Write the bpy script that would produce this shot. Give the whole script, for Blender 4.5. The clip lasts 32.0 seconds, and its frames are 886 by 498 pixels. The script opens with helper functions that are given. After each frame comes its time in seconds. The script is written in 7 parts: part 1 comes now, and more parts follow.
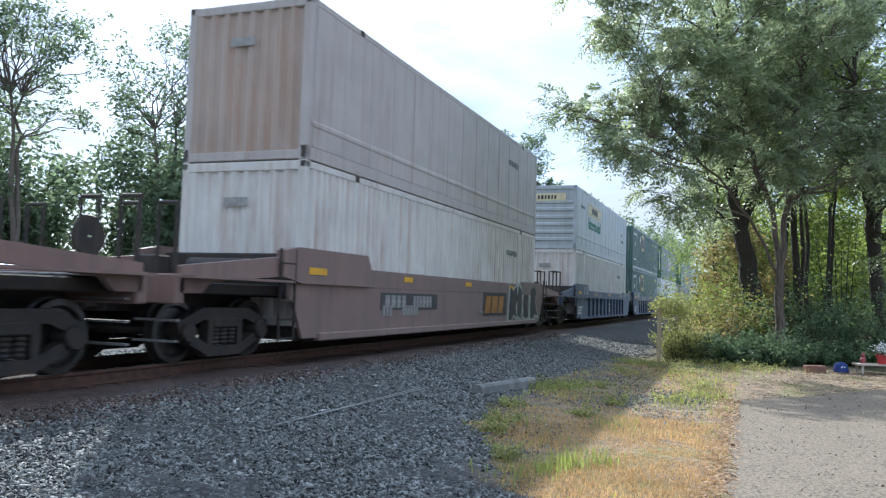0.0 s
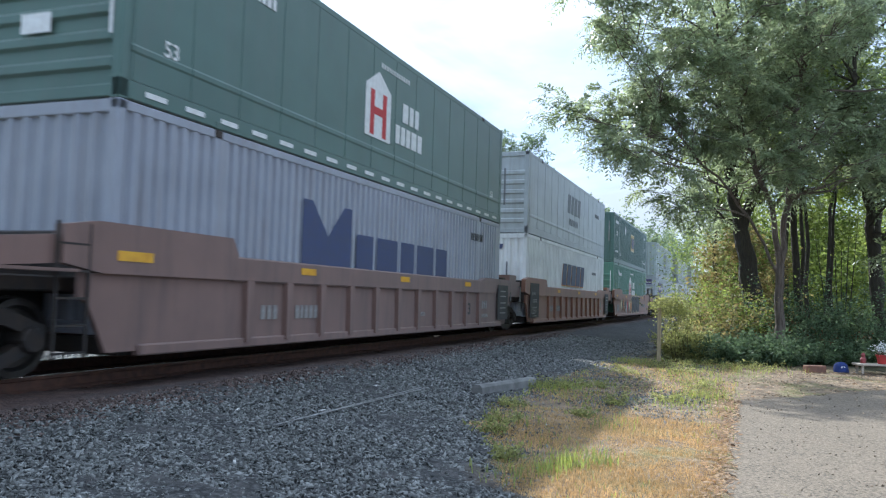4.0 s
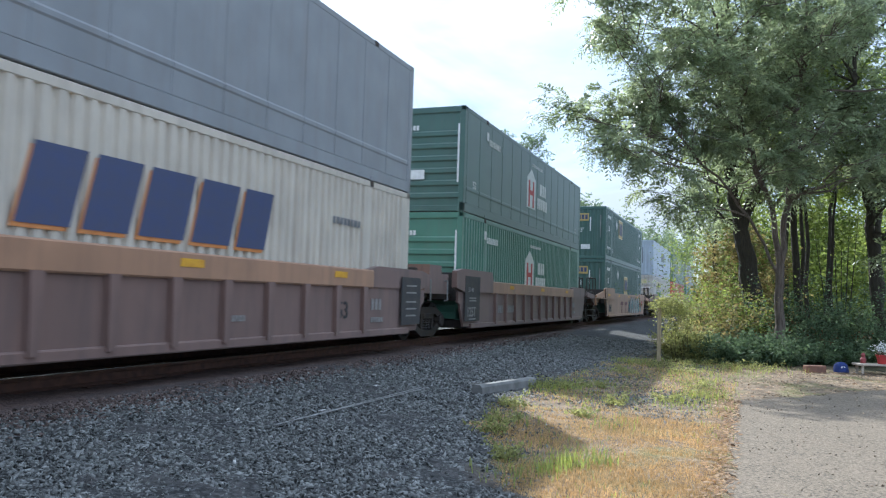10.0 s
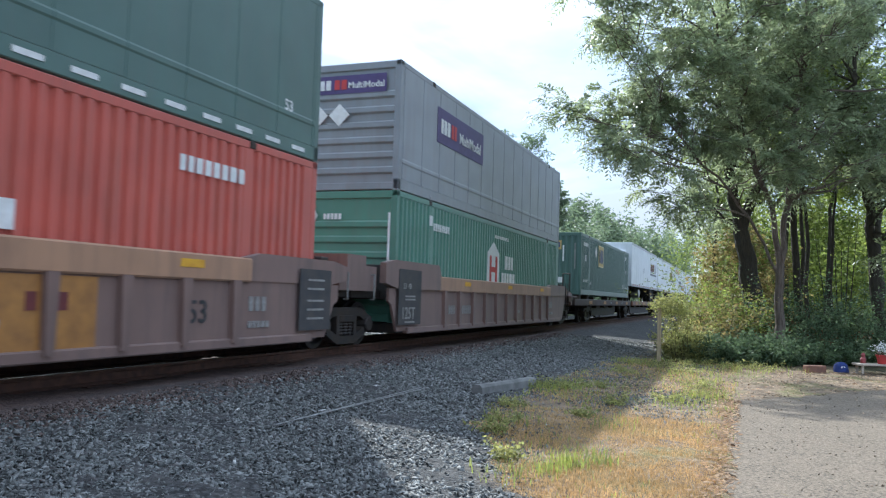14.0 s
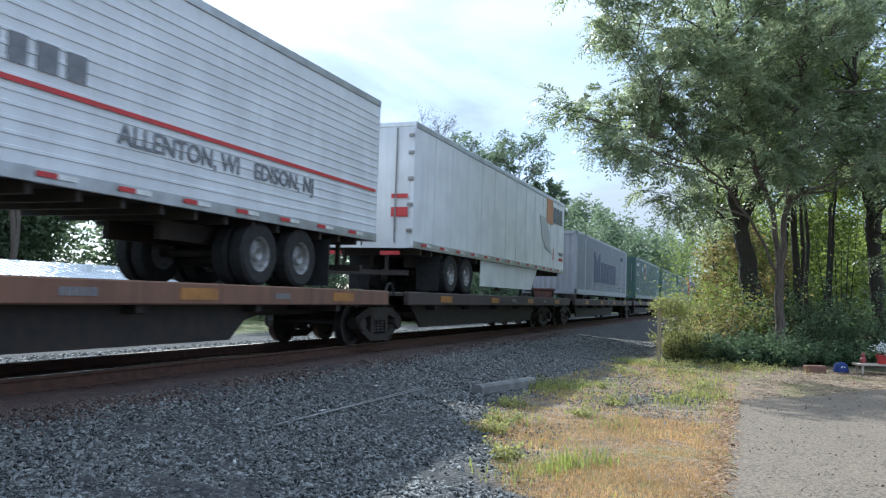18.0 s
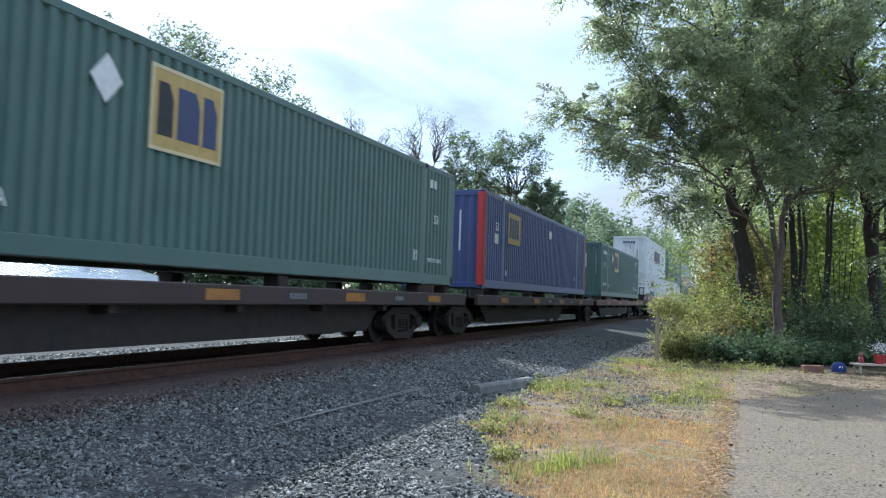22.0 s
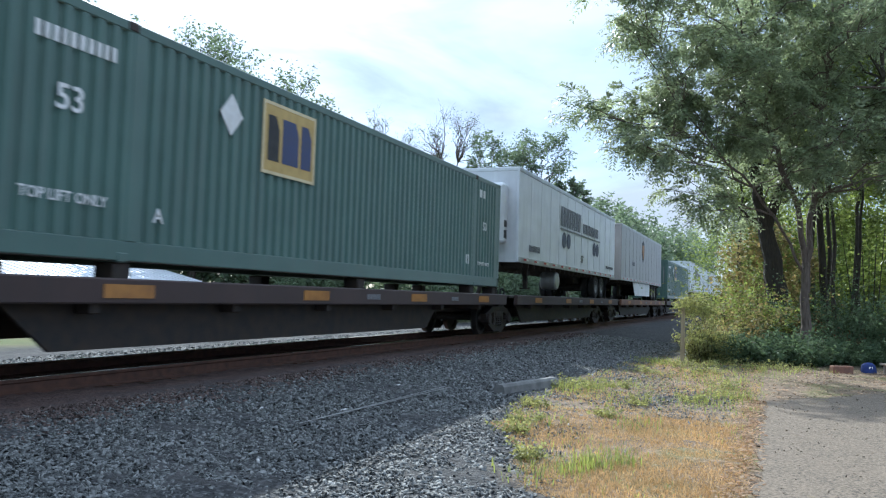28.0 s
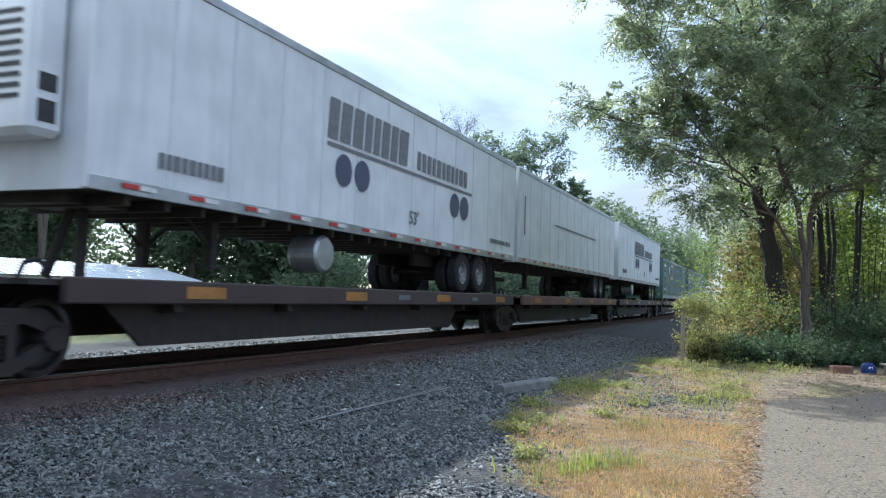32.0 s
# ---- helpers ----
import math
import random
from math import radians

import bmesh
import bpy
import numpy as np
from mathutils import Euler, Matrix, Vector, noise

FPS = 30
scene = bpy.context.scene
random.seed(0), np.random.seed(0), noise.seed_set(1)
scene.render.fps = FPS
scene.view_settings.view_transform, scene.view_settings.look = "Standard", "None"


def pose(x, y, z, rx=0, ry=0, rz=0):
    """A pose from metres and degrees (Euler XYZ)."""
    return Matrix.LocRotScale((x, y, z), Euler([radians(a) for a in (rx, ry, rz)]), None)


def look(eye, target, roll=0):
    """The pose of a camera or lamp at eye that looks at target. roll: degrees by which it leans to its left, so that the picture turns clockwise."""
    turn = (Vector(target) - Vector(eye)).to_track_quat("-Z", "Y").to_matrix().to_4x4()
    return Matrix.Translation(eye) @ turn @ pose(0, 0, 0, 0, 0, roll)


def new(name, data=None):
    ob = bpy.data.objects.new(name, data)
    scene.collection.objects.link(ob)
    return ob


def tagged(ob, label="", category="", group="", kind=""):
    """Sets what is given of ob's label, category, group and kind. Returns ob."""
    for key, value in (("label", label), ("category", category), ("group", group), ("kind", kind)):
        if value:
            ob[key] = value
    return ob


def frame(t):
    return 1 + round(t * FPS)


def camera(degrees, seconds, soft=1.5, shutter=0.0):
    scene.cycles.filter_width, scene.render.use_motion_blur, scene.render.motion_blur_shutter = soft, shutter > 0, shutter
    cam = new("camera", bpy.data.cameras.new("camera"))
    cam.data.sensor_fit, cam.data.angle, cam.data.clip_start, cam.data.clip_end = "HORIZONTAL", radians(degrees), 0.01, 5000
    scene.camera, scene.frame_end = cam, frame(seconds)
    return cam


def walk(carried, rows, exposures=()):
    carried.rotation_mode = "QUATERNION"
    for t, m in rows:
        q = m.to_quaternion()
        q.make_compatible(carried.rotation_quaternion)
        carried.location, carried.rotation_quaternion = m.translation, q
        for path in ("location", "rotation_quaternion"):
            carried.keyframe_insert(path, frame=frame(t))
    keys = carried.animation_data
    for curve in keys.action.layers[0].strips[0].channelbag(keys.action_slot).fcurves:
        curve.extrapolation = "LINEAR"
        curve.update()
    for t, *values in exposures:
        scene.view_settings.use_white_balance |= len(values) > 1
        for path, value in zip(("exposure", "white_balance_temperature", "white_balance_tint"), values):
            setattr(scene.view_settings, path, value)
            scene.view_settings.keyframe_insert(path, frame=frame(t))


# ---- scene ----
# ---- camera ----
RAIL = 0.45                     # rail head above the path's asphalt
EYE = Vector((0.0, -8.4, 1.506))
FOV = 58.05


def aim(yaw, pitch=3.407, roll=1.764):
    """Camera pose at EYE: yaw from the track's direction, degrees."""
    a, b = radians(yaw), radians(pitch)
    way = Vector((math.cos(a) * math.cos(b), math.sin(a) * math.cos(b), math.sin(b)))
    return look(EYE, EYE + way, roll)


cam = camera(FOV, 32.0, soft=1.2, shutter=0.1)
walk(cam, [
    (0.0, aim(20.783)), (10.0, aim(20.783)), (19.5, aim(20.783)), (20.5, aim(20.763)),
    (21.0, aim(20.720)), (22.0, aim(20.660)), (23.0, aim(20.600)), (23.5, aim(20.545)),
    (24.0, aim(20.545)), (24.5, aim(21.070)), (25.0, aim(21.680, 3.37)), (25.5, aim(22.160, 3.34)),
    (26.2, aim(22.320, 3.33)), (27.5, aim(22.345, 3.33)), (30.0, aim(22.345, 3.33)), (32.0, aim(22.335, 3.33)),
], exposures=[(0.0, 1.33, 5280, 8), (14.5, 1.33, 5280, 8), (17.0, 1.12, 5200, 7), (32.0, 1.12, 5200, 7)])

# ---- light ----
TO_SUN = Vector((1.19, 0.836, 1.0)).normalized()
world = bpy.data.worlds.new("sky")
scene.world = world
world.use_nodes = True
wn, wl = world.node_tree.nodes, world.node_tree.links
wn.clear()
w_out, w_bg = wn.new("ShaderNodeOutputWorld"), wn.new("ShaderNodeBackground")
w_sky = wn.new("ShaderNodeTexSky")
w_sky.sky_type = "NISHITA"
w_sky.sun_disc = False
w_sky.sun_elevation = math.asin(TO_SUN.z)
w_sky.sun_rotation = math.atan2(TO_SUN.x, TO_SUN.y)
w_sky.dust_density = 0.8
w_co, w_map, w_n = wn.new("ShaderNodeTexCoord"), wn.new("ShaderNodeMapping"), wn.new("ShaderNodeTexNoise")
w_map.inputs["Scale"].default_value = (1.6, 1.6, 5.0)
w_map.inputs["Location"].default_value = (0.35, 0.1, 0.0)
w_n.inputs["Scale"].default_value, w_n.inputs["Detail"].default_value, w_n.inputs["Roughness"].default_value = 1.7, 7.0, 0.55
w_n.inputs["Distortion"].default_value = 0.4
w_ramp = wn.new("ShaderNodeValToRGB")
w_ramp.color_ramp.elements[0].position, w_ramp.color_ramp.elements[1].position = 0.42, 0.64
w_ramp.color_ramp.elements[0].color, w_ramp.color_ramp.elements[1].color = (0.6, 0.6, 0.6, 1), (1, 1, 1, 1)
w_mix = wn.new("ShaderNodeMix")
w_mix.data_type = "RGBA"
# cloud bellies: pale grey to white
w_n2, w_tone = wn.new("ShaderNodeTexNoise"), wn.new("ShaderNodeValToRGB")
w_n2.inputs["Scale"].default_value, w_n2.inputs["Detail"].default_value = 2.6, 6.0
w_tone.color_ramp.elements[0].position, w_tone.color_ramp.elements[1].position = 0.38, 0.62
w_tone.color_ramp.elements[0].color, w_tone.color_ramp.elements[1].color = (1.9, 2.1, 2.35, 1), (2.9, 2.95, 2.95, 1)
wl.new(w_map.outputs["Vector"], w_n2.inputs["Vector"])
wl.new(w_n2.outputs["Fac"], w_tone.inputs["Fac"])
# the cloud cover grows brighter towards the zenith
w_up, w_rise, w_lift = wn.new("ShaderNodeSeparateXYZ"), wn.new("ShaderNodeMapRange"), wn.new("ShaderNodeVectorMath")
w_rise.inputs["To Min"].default_value, w_rise.inputs["To Max"].default_value = 1.0, 3.1
w_lift.operation = "SCALE"
wl.new(w_co.outputs["Generated"], w_up.inputs[0])
wl.new(w_up.outputs["Z"], w_rise.inputs["Value"])
wl.new(w_rise.outputs["Result"], w_lift.inputs["Scale"])
wl.new(w_tone.outputs["Color"], w_lift.inputs[0])
wl.new(w_lift.outputs["Vector"], w_mix.inputs["B"])
w_bg.inputs["Strength"].default_value = 0.1
w_sky.air_density = 0.8
wl.new(w_co.outputs["Generated"], w_map.inputs["Vector"])
wl.new(w_map.outputs["Vector"], w_n.inputs["Vector"])
wl.new(w_n.outputs["Fac"], w_ramp.inputs["Fac"])
wl.new(w_ramp.outputs["Color"], w_mix.inputs["Factor"])
wl.new(w_sky.outputs["Color"], w_mix.inputs["A"])
wl.new(w_mix.outputs["Result"], w_bg.inputs["Color"])
wl.new(w_bg.outputs["Background"], w_out.inputs["Surface"])

sun_data = bpy.data.lights.new("sun", "SUN")
sun_data.energy, sun_data.angle, sun_data.color = 2.9, radians(0.6), (1.0, 0.9, 0.74)
sun = new("sun", sun_data)
sun.matrix_world = look(TO_SUN * 60, (0, 0, 0))


# ---- materials ----
def rgba(c):
    return (c[0], c[1], c[2], 1.0)


def material(name, col, col2=None, rough=0.6, metal=0.0, scale=6.0, stretch=(1, 1, 1), bump=0.1, grain=60.0,
             bump_d=0.01, dirt=None, dirt_amt=0.0, dirt_stretch=(2.5, 2.5, 0.25), trans=0.0, island=0.0, obj_var=0.0, spec=0.4, lo=0.35, hi=0.68):
    """A surface with colour variation at two scales, streaks of dirt and fine relief."""
    m = bpy.data.materials.new(name)
    m.use_nodes = True
    n, l = m.node_tree.nodes, m.node_tree.links
    b = n["Principled BSDF"]
    b.inputs["Roughness"].default_value, b.inputs["Metallic"].default_value = rough, metal
    b.inputs["Specular IOR Level"].default_value = spec
    co = n.new("ShaderNodeTexCoord")
    mp = n.new("ShaderNodeMapping")
    mp.inputs["Scale"].default_value = stretch
    l.new(co.outputs["Object"], mp.inputs["Vector"])
    n1 = n.new("ShaderNodeTexNoise")
    n1.inputs["Scale"].default_value, n1.inputs["Detail"].default_value = scale, 6.0
    l.new(mp.outputs["Vector"], n1.inputs["Vector"])
    r1 = n.new("ShaderNodeMapRange")
    r1.inputs["From Min"].default_value, r1.inputs["From Max"].default_value = lo, hi
    l.new(n1.outputs["Fac"], r1.inputs["Value"])
    mix = n.new("ShaderNodeMix")
    mix.data_type = "RGBA"
    mix.inputs["A"].default_value = rgba(col)
    mix.inputs["B"].default_value = rgba(col2 or tuple(c * 0.72 for c in col))
    l.new(r1.outputs["Result"], mix.inputs["Factor"])
    colour = mix.outputs["Result"]
    if dirt_amt:
        mp2 = n.new("ShaderNodeMapping")
        mp2.inputs["Scale"].default_value = dirt_stretch
        l.new(co.outputs["Object"], mp2.inputs["Vector"])
        n2 = n.new("ShaderNodeTexNoise")
        n2.inputs["Scale"].default_value, n2.inputs["Detail"].default_value, n2.inputs["Roughness"].default_value = 1.6, 9.0, 0.65
        l.new(mp2.outputs["Vector"], n2.inputs["Vector"])
        r2 = n.new("ShaderNodeMapRange")
        r2.inputs["From Min"].default_value, r2.inputs["From Max"].default_value = 0.48, 0.78
        r2.inputs["To Max"].default_value = dirt_amt
        l.new(n2.outputs["Fac"], r2.inputs["Value"])
        mx2 = n.new("ShaderNodeMix")
        mx2.data_type = "RGBA"
        l.new(r2.outputs["Result"], mx2.inputs["Factor"])
        l.new(colour, mx2.inputs["A"])
        mx2.inputs["B"].default_value = rgba(dirt or (0.12, 0.08, 0.05))
        colour = mx2.outputs["Result"]
    for amount, kind in ((island, "island"), (obj_var, "object")):
        if amount:
            src = n.new("ShaderNodeNewGeometry").outputs["Random Per Island"] if kind == "island" else n.new("ShaderNodeObjectInfo").outputs["Random"]
            rr = n.new("ShaderNodeMapRange")
            rr.inputs["To Min"].default_value, rr.inputs["To Max"].default_value = 1 - amount, 1 + amount
            l.new(src, rr.inputs["Value"])
            hs = n.new("ShaderNodeHueSaturation")
            l.new(rr.outputs["Result"], hs.inputs["Value"])
            l.new(colour, hs.inputs["Color"])
            colour = hs.outputs["Color"]
    l.new(colour, b.inputs["Base Color"])
    if bump:
        n3 = n.new("ShaderNodeTexNoise")
        n3.inputs["Scale"].default_value, n3.inputs["Detail"].default_value = grain, 4.0
        l.new(co.outputs["Object"], n3.inputs["Vector"])
        bp = n.new("ShaderNodeBump")
        bp.inputs["Strength"].default_value, bp.inputs["Distance"].default_value = bump, bump_d
        l.new(n3.outputs["Fac"], bp.inputs["Height"])
        l.new(bp.outputs["Normal"], b.inputs["Normal"])
    if trans:
        tr = n.new("ShaderNodeBsdfTranslucent")
        hs = n.new("ShaderNodeHueSaturation")
        hs.inputs["Value"].default_value, hs.inputs["Saturation"].default_value, hs.inputs["Hue"].default_value = 1.9, 1.1, 0.48
        l.new(colour, hs.inputs["Color"])
        l.new(hs.outputs["Color"], tr.inputs["Color"])
        ms = n.new("ShaderNodeMixShader")
        ms.inputs[0].default_value = trans
        l.new(b.outputs[0], ms.inputs[1])
        l.new(tr.outputs[0], ms.inputs[2])
        l.new(ms.outputs[0], n["Material Output"].inputs["Surface"])
    return m


def paint(name, col, dirt_amt=0.35, dirt=(0.16, 0.11, 0.07), rough=0.5, veil_sheen=0.3):
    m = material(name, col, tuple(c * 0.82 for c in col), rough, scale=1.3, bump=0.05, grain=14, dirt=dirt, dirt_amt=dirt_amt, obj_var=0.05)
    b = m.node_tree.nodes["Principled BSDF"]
    b.inputs["Sheen Weight"].default_value, b.inputs["Sheen Roughness"].default_value = veil_sheen, 0.6    # pale sheen imitates veiling glare over the paint
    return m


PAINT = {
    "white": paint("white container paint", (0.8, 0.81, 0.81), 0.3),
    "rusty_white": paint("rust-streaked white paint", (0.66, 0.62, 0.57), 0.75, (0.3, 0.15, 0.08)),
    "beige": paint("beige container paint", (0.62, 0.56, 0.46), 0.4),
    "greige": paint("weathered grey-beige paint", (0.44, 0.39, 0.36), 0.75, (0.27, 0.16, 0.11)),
    # rust streaks, plus the warm light on the end mixed into the base
    "warm_rust_end": paint("rust-stained beige paint with warm light mixed in", (0.4, 0.305, 0.245), 0.8, (0.3, 0.15, 0.08)),
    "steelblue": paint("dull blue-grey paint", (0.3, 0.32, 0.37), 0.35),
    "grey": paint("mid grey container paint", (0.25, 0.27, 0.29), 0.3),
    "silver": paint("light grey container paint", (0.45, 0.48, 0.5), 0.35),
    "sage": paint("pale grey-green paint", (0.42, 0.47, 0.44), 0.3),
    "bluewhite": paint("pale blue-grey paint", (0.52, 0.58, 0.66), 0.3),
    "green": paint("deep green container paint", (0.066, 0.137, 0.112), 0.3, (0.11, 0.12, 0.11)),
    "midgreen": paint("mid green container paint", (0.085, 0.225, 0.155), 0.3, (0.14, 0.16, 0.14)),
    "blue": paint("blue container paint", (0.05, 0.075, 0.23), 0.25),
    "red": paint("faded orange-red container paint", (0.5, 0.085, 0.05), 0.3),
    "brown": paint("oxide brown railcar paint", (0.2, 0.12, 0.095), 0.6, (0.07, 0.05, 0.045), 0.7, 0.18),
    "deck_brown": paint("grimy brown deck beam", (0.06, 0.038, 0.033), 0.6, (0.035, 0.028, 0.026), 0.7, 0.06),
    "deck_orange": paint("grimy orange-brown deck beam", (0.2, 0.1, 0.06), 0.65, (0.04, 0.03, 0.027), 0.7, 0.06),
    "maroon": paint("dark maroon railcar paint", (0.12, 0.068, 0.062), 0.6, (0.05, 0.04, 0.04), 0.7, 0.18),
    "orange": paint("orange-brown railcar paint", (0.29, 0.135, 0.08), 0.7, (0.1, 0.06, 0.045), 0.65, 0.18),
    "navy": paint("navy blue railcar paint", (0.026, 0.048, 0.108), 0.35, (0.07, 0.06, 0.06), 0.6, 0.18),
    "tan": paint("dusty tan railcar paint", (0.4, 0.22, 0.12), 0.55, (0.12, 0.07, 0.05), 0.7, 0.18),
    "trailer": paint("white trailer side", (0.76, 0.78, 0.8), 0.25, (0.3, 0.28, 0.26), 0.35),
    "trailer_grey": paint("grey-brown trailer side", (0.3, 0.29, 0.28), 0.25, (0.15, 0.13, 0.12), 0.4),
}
M_STEEL = material("dark grimy steel", (0.035, 0.033, 0.032), (0.06, 0.045, 0.035), 0.65, 0.3, scale=5, bump=0.25, grain=40)
M_WHEEL = material("worn wheel steel", (0.1, 0.095, 0.09), (0.05, 0.045, 0.04), 0.38, 0.8, scale=4, bump=0.1)
M_CAST = material("galvanised fittings", (0.32, 0.32, 0.31), (0.2, 0.19, 0.18), 0.5, 0.5, scale=9)
M_TYRE = material("black tyre rubber", (0.02, 0.02, 0.021), (0.035, 0.033, 0.03), 0.85, scale=9, bump=0.3)
M_RIM = material("dull grey wheel rim", (0.34, 0.34, 0.33), (0.18, 0.17, 0.16), 0.45, 0.4, scale=9)
M_ALU = material("dull aluminium rail", (0.55, 0.56, 0.57), (0.4, 0.4, 0.4), 0.42, 0.7, scale=3)
M_YELLOW = material("yellow reflector paint", (0.75, 0.42, 0.03), (0.6, 0.3, 0.03), 0.5, scale=8)
M_SIGN = material("yellow sign panel", (0.55, 0.4, 0.15), (0.46, 0.33, 0.12), 0.5, scale=6)
M_CREAM = material("cream sign panel", (0.68, 0.6, 0.38), (0.6, 0.5, 0.3), 0.5, scale=6)
M_WHITE = material("white marking", (0.78, 0.79, 0.78), (0.65, 0.65, 0.63), 0.5, scale=9)
M_STENCIL = material("faded stencil paint", (0.34, 0.33, 0.31), (0.22, 0.2, 0.19), 0.6, scale=12)
M_DARK = material("black marking", (0.03, 0.03, 0.034), (0.05, 0.05, 0.05), 0.55, scale=9)
M_BOARD = material("dusty black board paint", (0.055, 0.055, 0.06), (0.085, 0.075, 0.07), 0.65, scale=4)
M_GREY = material("faded grey marking", (0.16, 0.165, 0.18), (0.22, 0.22, 0.23), 0.55, scale=9)
M_PURPLE = material("purple sign panel", (0.088, 0.062, 0.175), (0.075, 0.052, 0.14), 0.5, scale=5)
M_SLATE = material("faded slate-blue marking", (0.085, 0.095, 0.15), (0.1, 0.105, 0.14), 0.55, scale=7)
M_BLUE = material("blue marking", (0.062, 0.078, 0.17), (0.07, 0.08, 0.145), 0.5, scale=6)
M_HITCH = material("worn red-brown hitch", (0.1, 0.035, 0.028), (0.05, 0.028, 0.025), 0.75, scale=7, bump=0.2)
M_OXIDE = material("dark red marking", (0.16, 0.035, 0.035), (0.12, 0.03, 0.03), 0.55, scale=6)
M_PALE = material("pale grey spray paint", (0.46, 0.47, 0.44), (0.34, 0.35, 0.33), 0.6, scale=5)
M_FAINT = material("faint grey marking", (0.5, 0.51, 0.53), (0.56, 0.57, 0.58), 0.5, scale=2)
M_AMBER = material("dull amber reflector", (0.42, 0.2, 0.05), (0.28, 0.13, 0.04), 0.5, scale=5)
M_RED = material("red marking", (0.52, 0.05, 0.05), (0.42, 0.05, 0.05), 0.5, scale=6)
M_ORANGE = material("orange marking", (0.6, 0.26, 0.08), (0.5, 0.2, 0.06), 0.5, scale=6)
M_INTER = material("green lettering", (0.03, 0.2, 0.13), (0.03, 0.16, 0.11), 0.5, scale=6)
M_TEAL = material("teal spray paint", (0.06, 0.3, 0.34), (0.05, 0.22, 0.26), 0.5, scale=6)
M_RAIL = material("polished rail head", (0.42, 0.4, 0.38), (0.3, 0.27, 0.25), 0.22, 0.95, scale=3, bump=0.02)
M_RUST = material("rusty rail web", (0.12, 0.06, 0.04), (0.07, 0.04, 0.03), 0.85, 0.2, scale=8, bump=0.3)
M_TIE = material("creosoted timber", (0.07, 0.048, 0.036), (0.11, 0.08, 0.06), 0.9, scale=5, stretch=(6, 0.6, 6), bump=0.5, grain=30, obj_var=0.25)
M_STONE = material("crushed grey ballast stone", (0.21, 0.212, 0.2), (0.086, 0.088, 0.084), 0.75, scale=20, bump=0.4, grain=70, island=0.55, spec=0.25)
M_STONE_RUST = material("rust-dusted ballast stone", (0.13, 0.095, 0.08), (0.085, 0.06, 0.052), 0.85, scale=14, bump=0.3, grain=50, island=0.45)
M_ASPHALT = material("worn pale asphalt", (0.255, 0.205, 0.148), (0.09, 0.075, 0.058), 0.9, scale=42, bump=0.8, grain=70, bump_d=0.012, dirt=(0.24, 0.19, 0.14), dirt_amt=0.6, dirt_stretch=(0.7, 0.7, 0.7), spec=0.2, lo=0.4, hi=0.66)
M_BARK = material("grey-brown bark", (0.16, 0.13, 0.105), (0.09, 0.07, 0.055), 0.9, scale=5, stretch=(5, 5, 0.8), bump=0.7, grain=22, bump_d=0.02)
M_BARK_DARK = material("dark vine-covered bark", (0.05, 0.042, 0.036), (0.08, 0.07, 0.05), 0.9, scale=5, stretch=(5, 5, 0.8), bump=0.7, grain=22, bump_d=0.02)
M_LEAF = material("green tree leaves", (0.2, 0.236, 0.14), (0.14, 0.178, 0.105), 0.34, scale=0.7, bump=0, trans=0.64, island=0.35, spec=0.55)
M_LEAF_FAR = material("distant green leaves", (0.125, 0.165, 0.1), (0.09, 0.125, 0.075), 0.5, scale=0.3, bump=0, trans=0.55, island=0.35)
M_LEAF_WARM = material("yellowing leaves", (0.235, 0.195, 0.08), (0.13, 0.145, 0.06), 0.6, scale=1.6, bump=0, trans=0.5, island=0.4)
M_LEAF_BACK = material("bright woodland leaves", (0.165, 0.21, 0.06), (0.1, 0.145, 0.045), 0.5, scale=0.8, bump=0, trans=0.6, island=0.4)
M_LEAF_RED = material("rusty autumn leaves", (0.15, 0.085, 0.04), (0.1, 0.075, 0.035), 0.7, scale=1.2, bump=0, trans=0.4, island=0.4)
M_HEDGE = material("dark undergrowth leaves", (0.1, 0.145, 0.075), (0.065, 0.1, 0.055), 0.7, scale=1.5, bump=0, trans=0.4, island=0.4)
M_VINE = material("muted vine leaves", (0.25, 0.26, 0.1), (0.17, 0.195, 0.08), 0.6, scale=2.5, bump=0, trans=0.5, island=0.45)
M_GRASS_DRY = material("dry straw grass", (0.46, 0.335, 0.15), (0.33, 0.24, 0.105), 0.7, scale=1.2, bump=0, trans=0.4, island=0.3)
M_GRASS = material("fresh green grass", (0.26, 0.3, 0.085), (0.17, 0.215, 0.065), 0.6, scale=1.2, bump=0, trans=0.45, island=0.3)
M_DEBRIS = material("dark twigs and bark crumbs", (0.1, 0.075, 0.055), (0.2, 0.15, 0.1), 0.85, scale=6, bump=0, island=0.5)
M_LITTER = material("fallen leaves and bark", (0.42, 0.31, 0.19), (0.28, 0.2, 0.12), 0.8, scale=4, bump=0, trans=0.3, island=0.45)


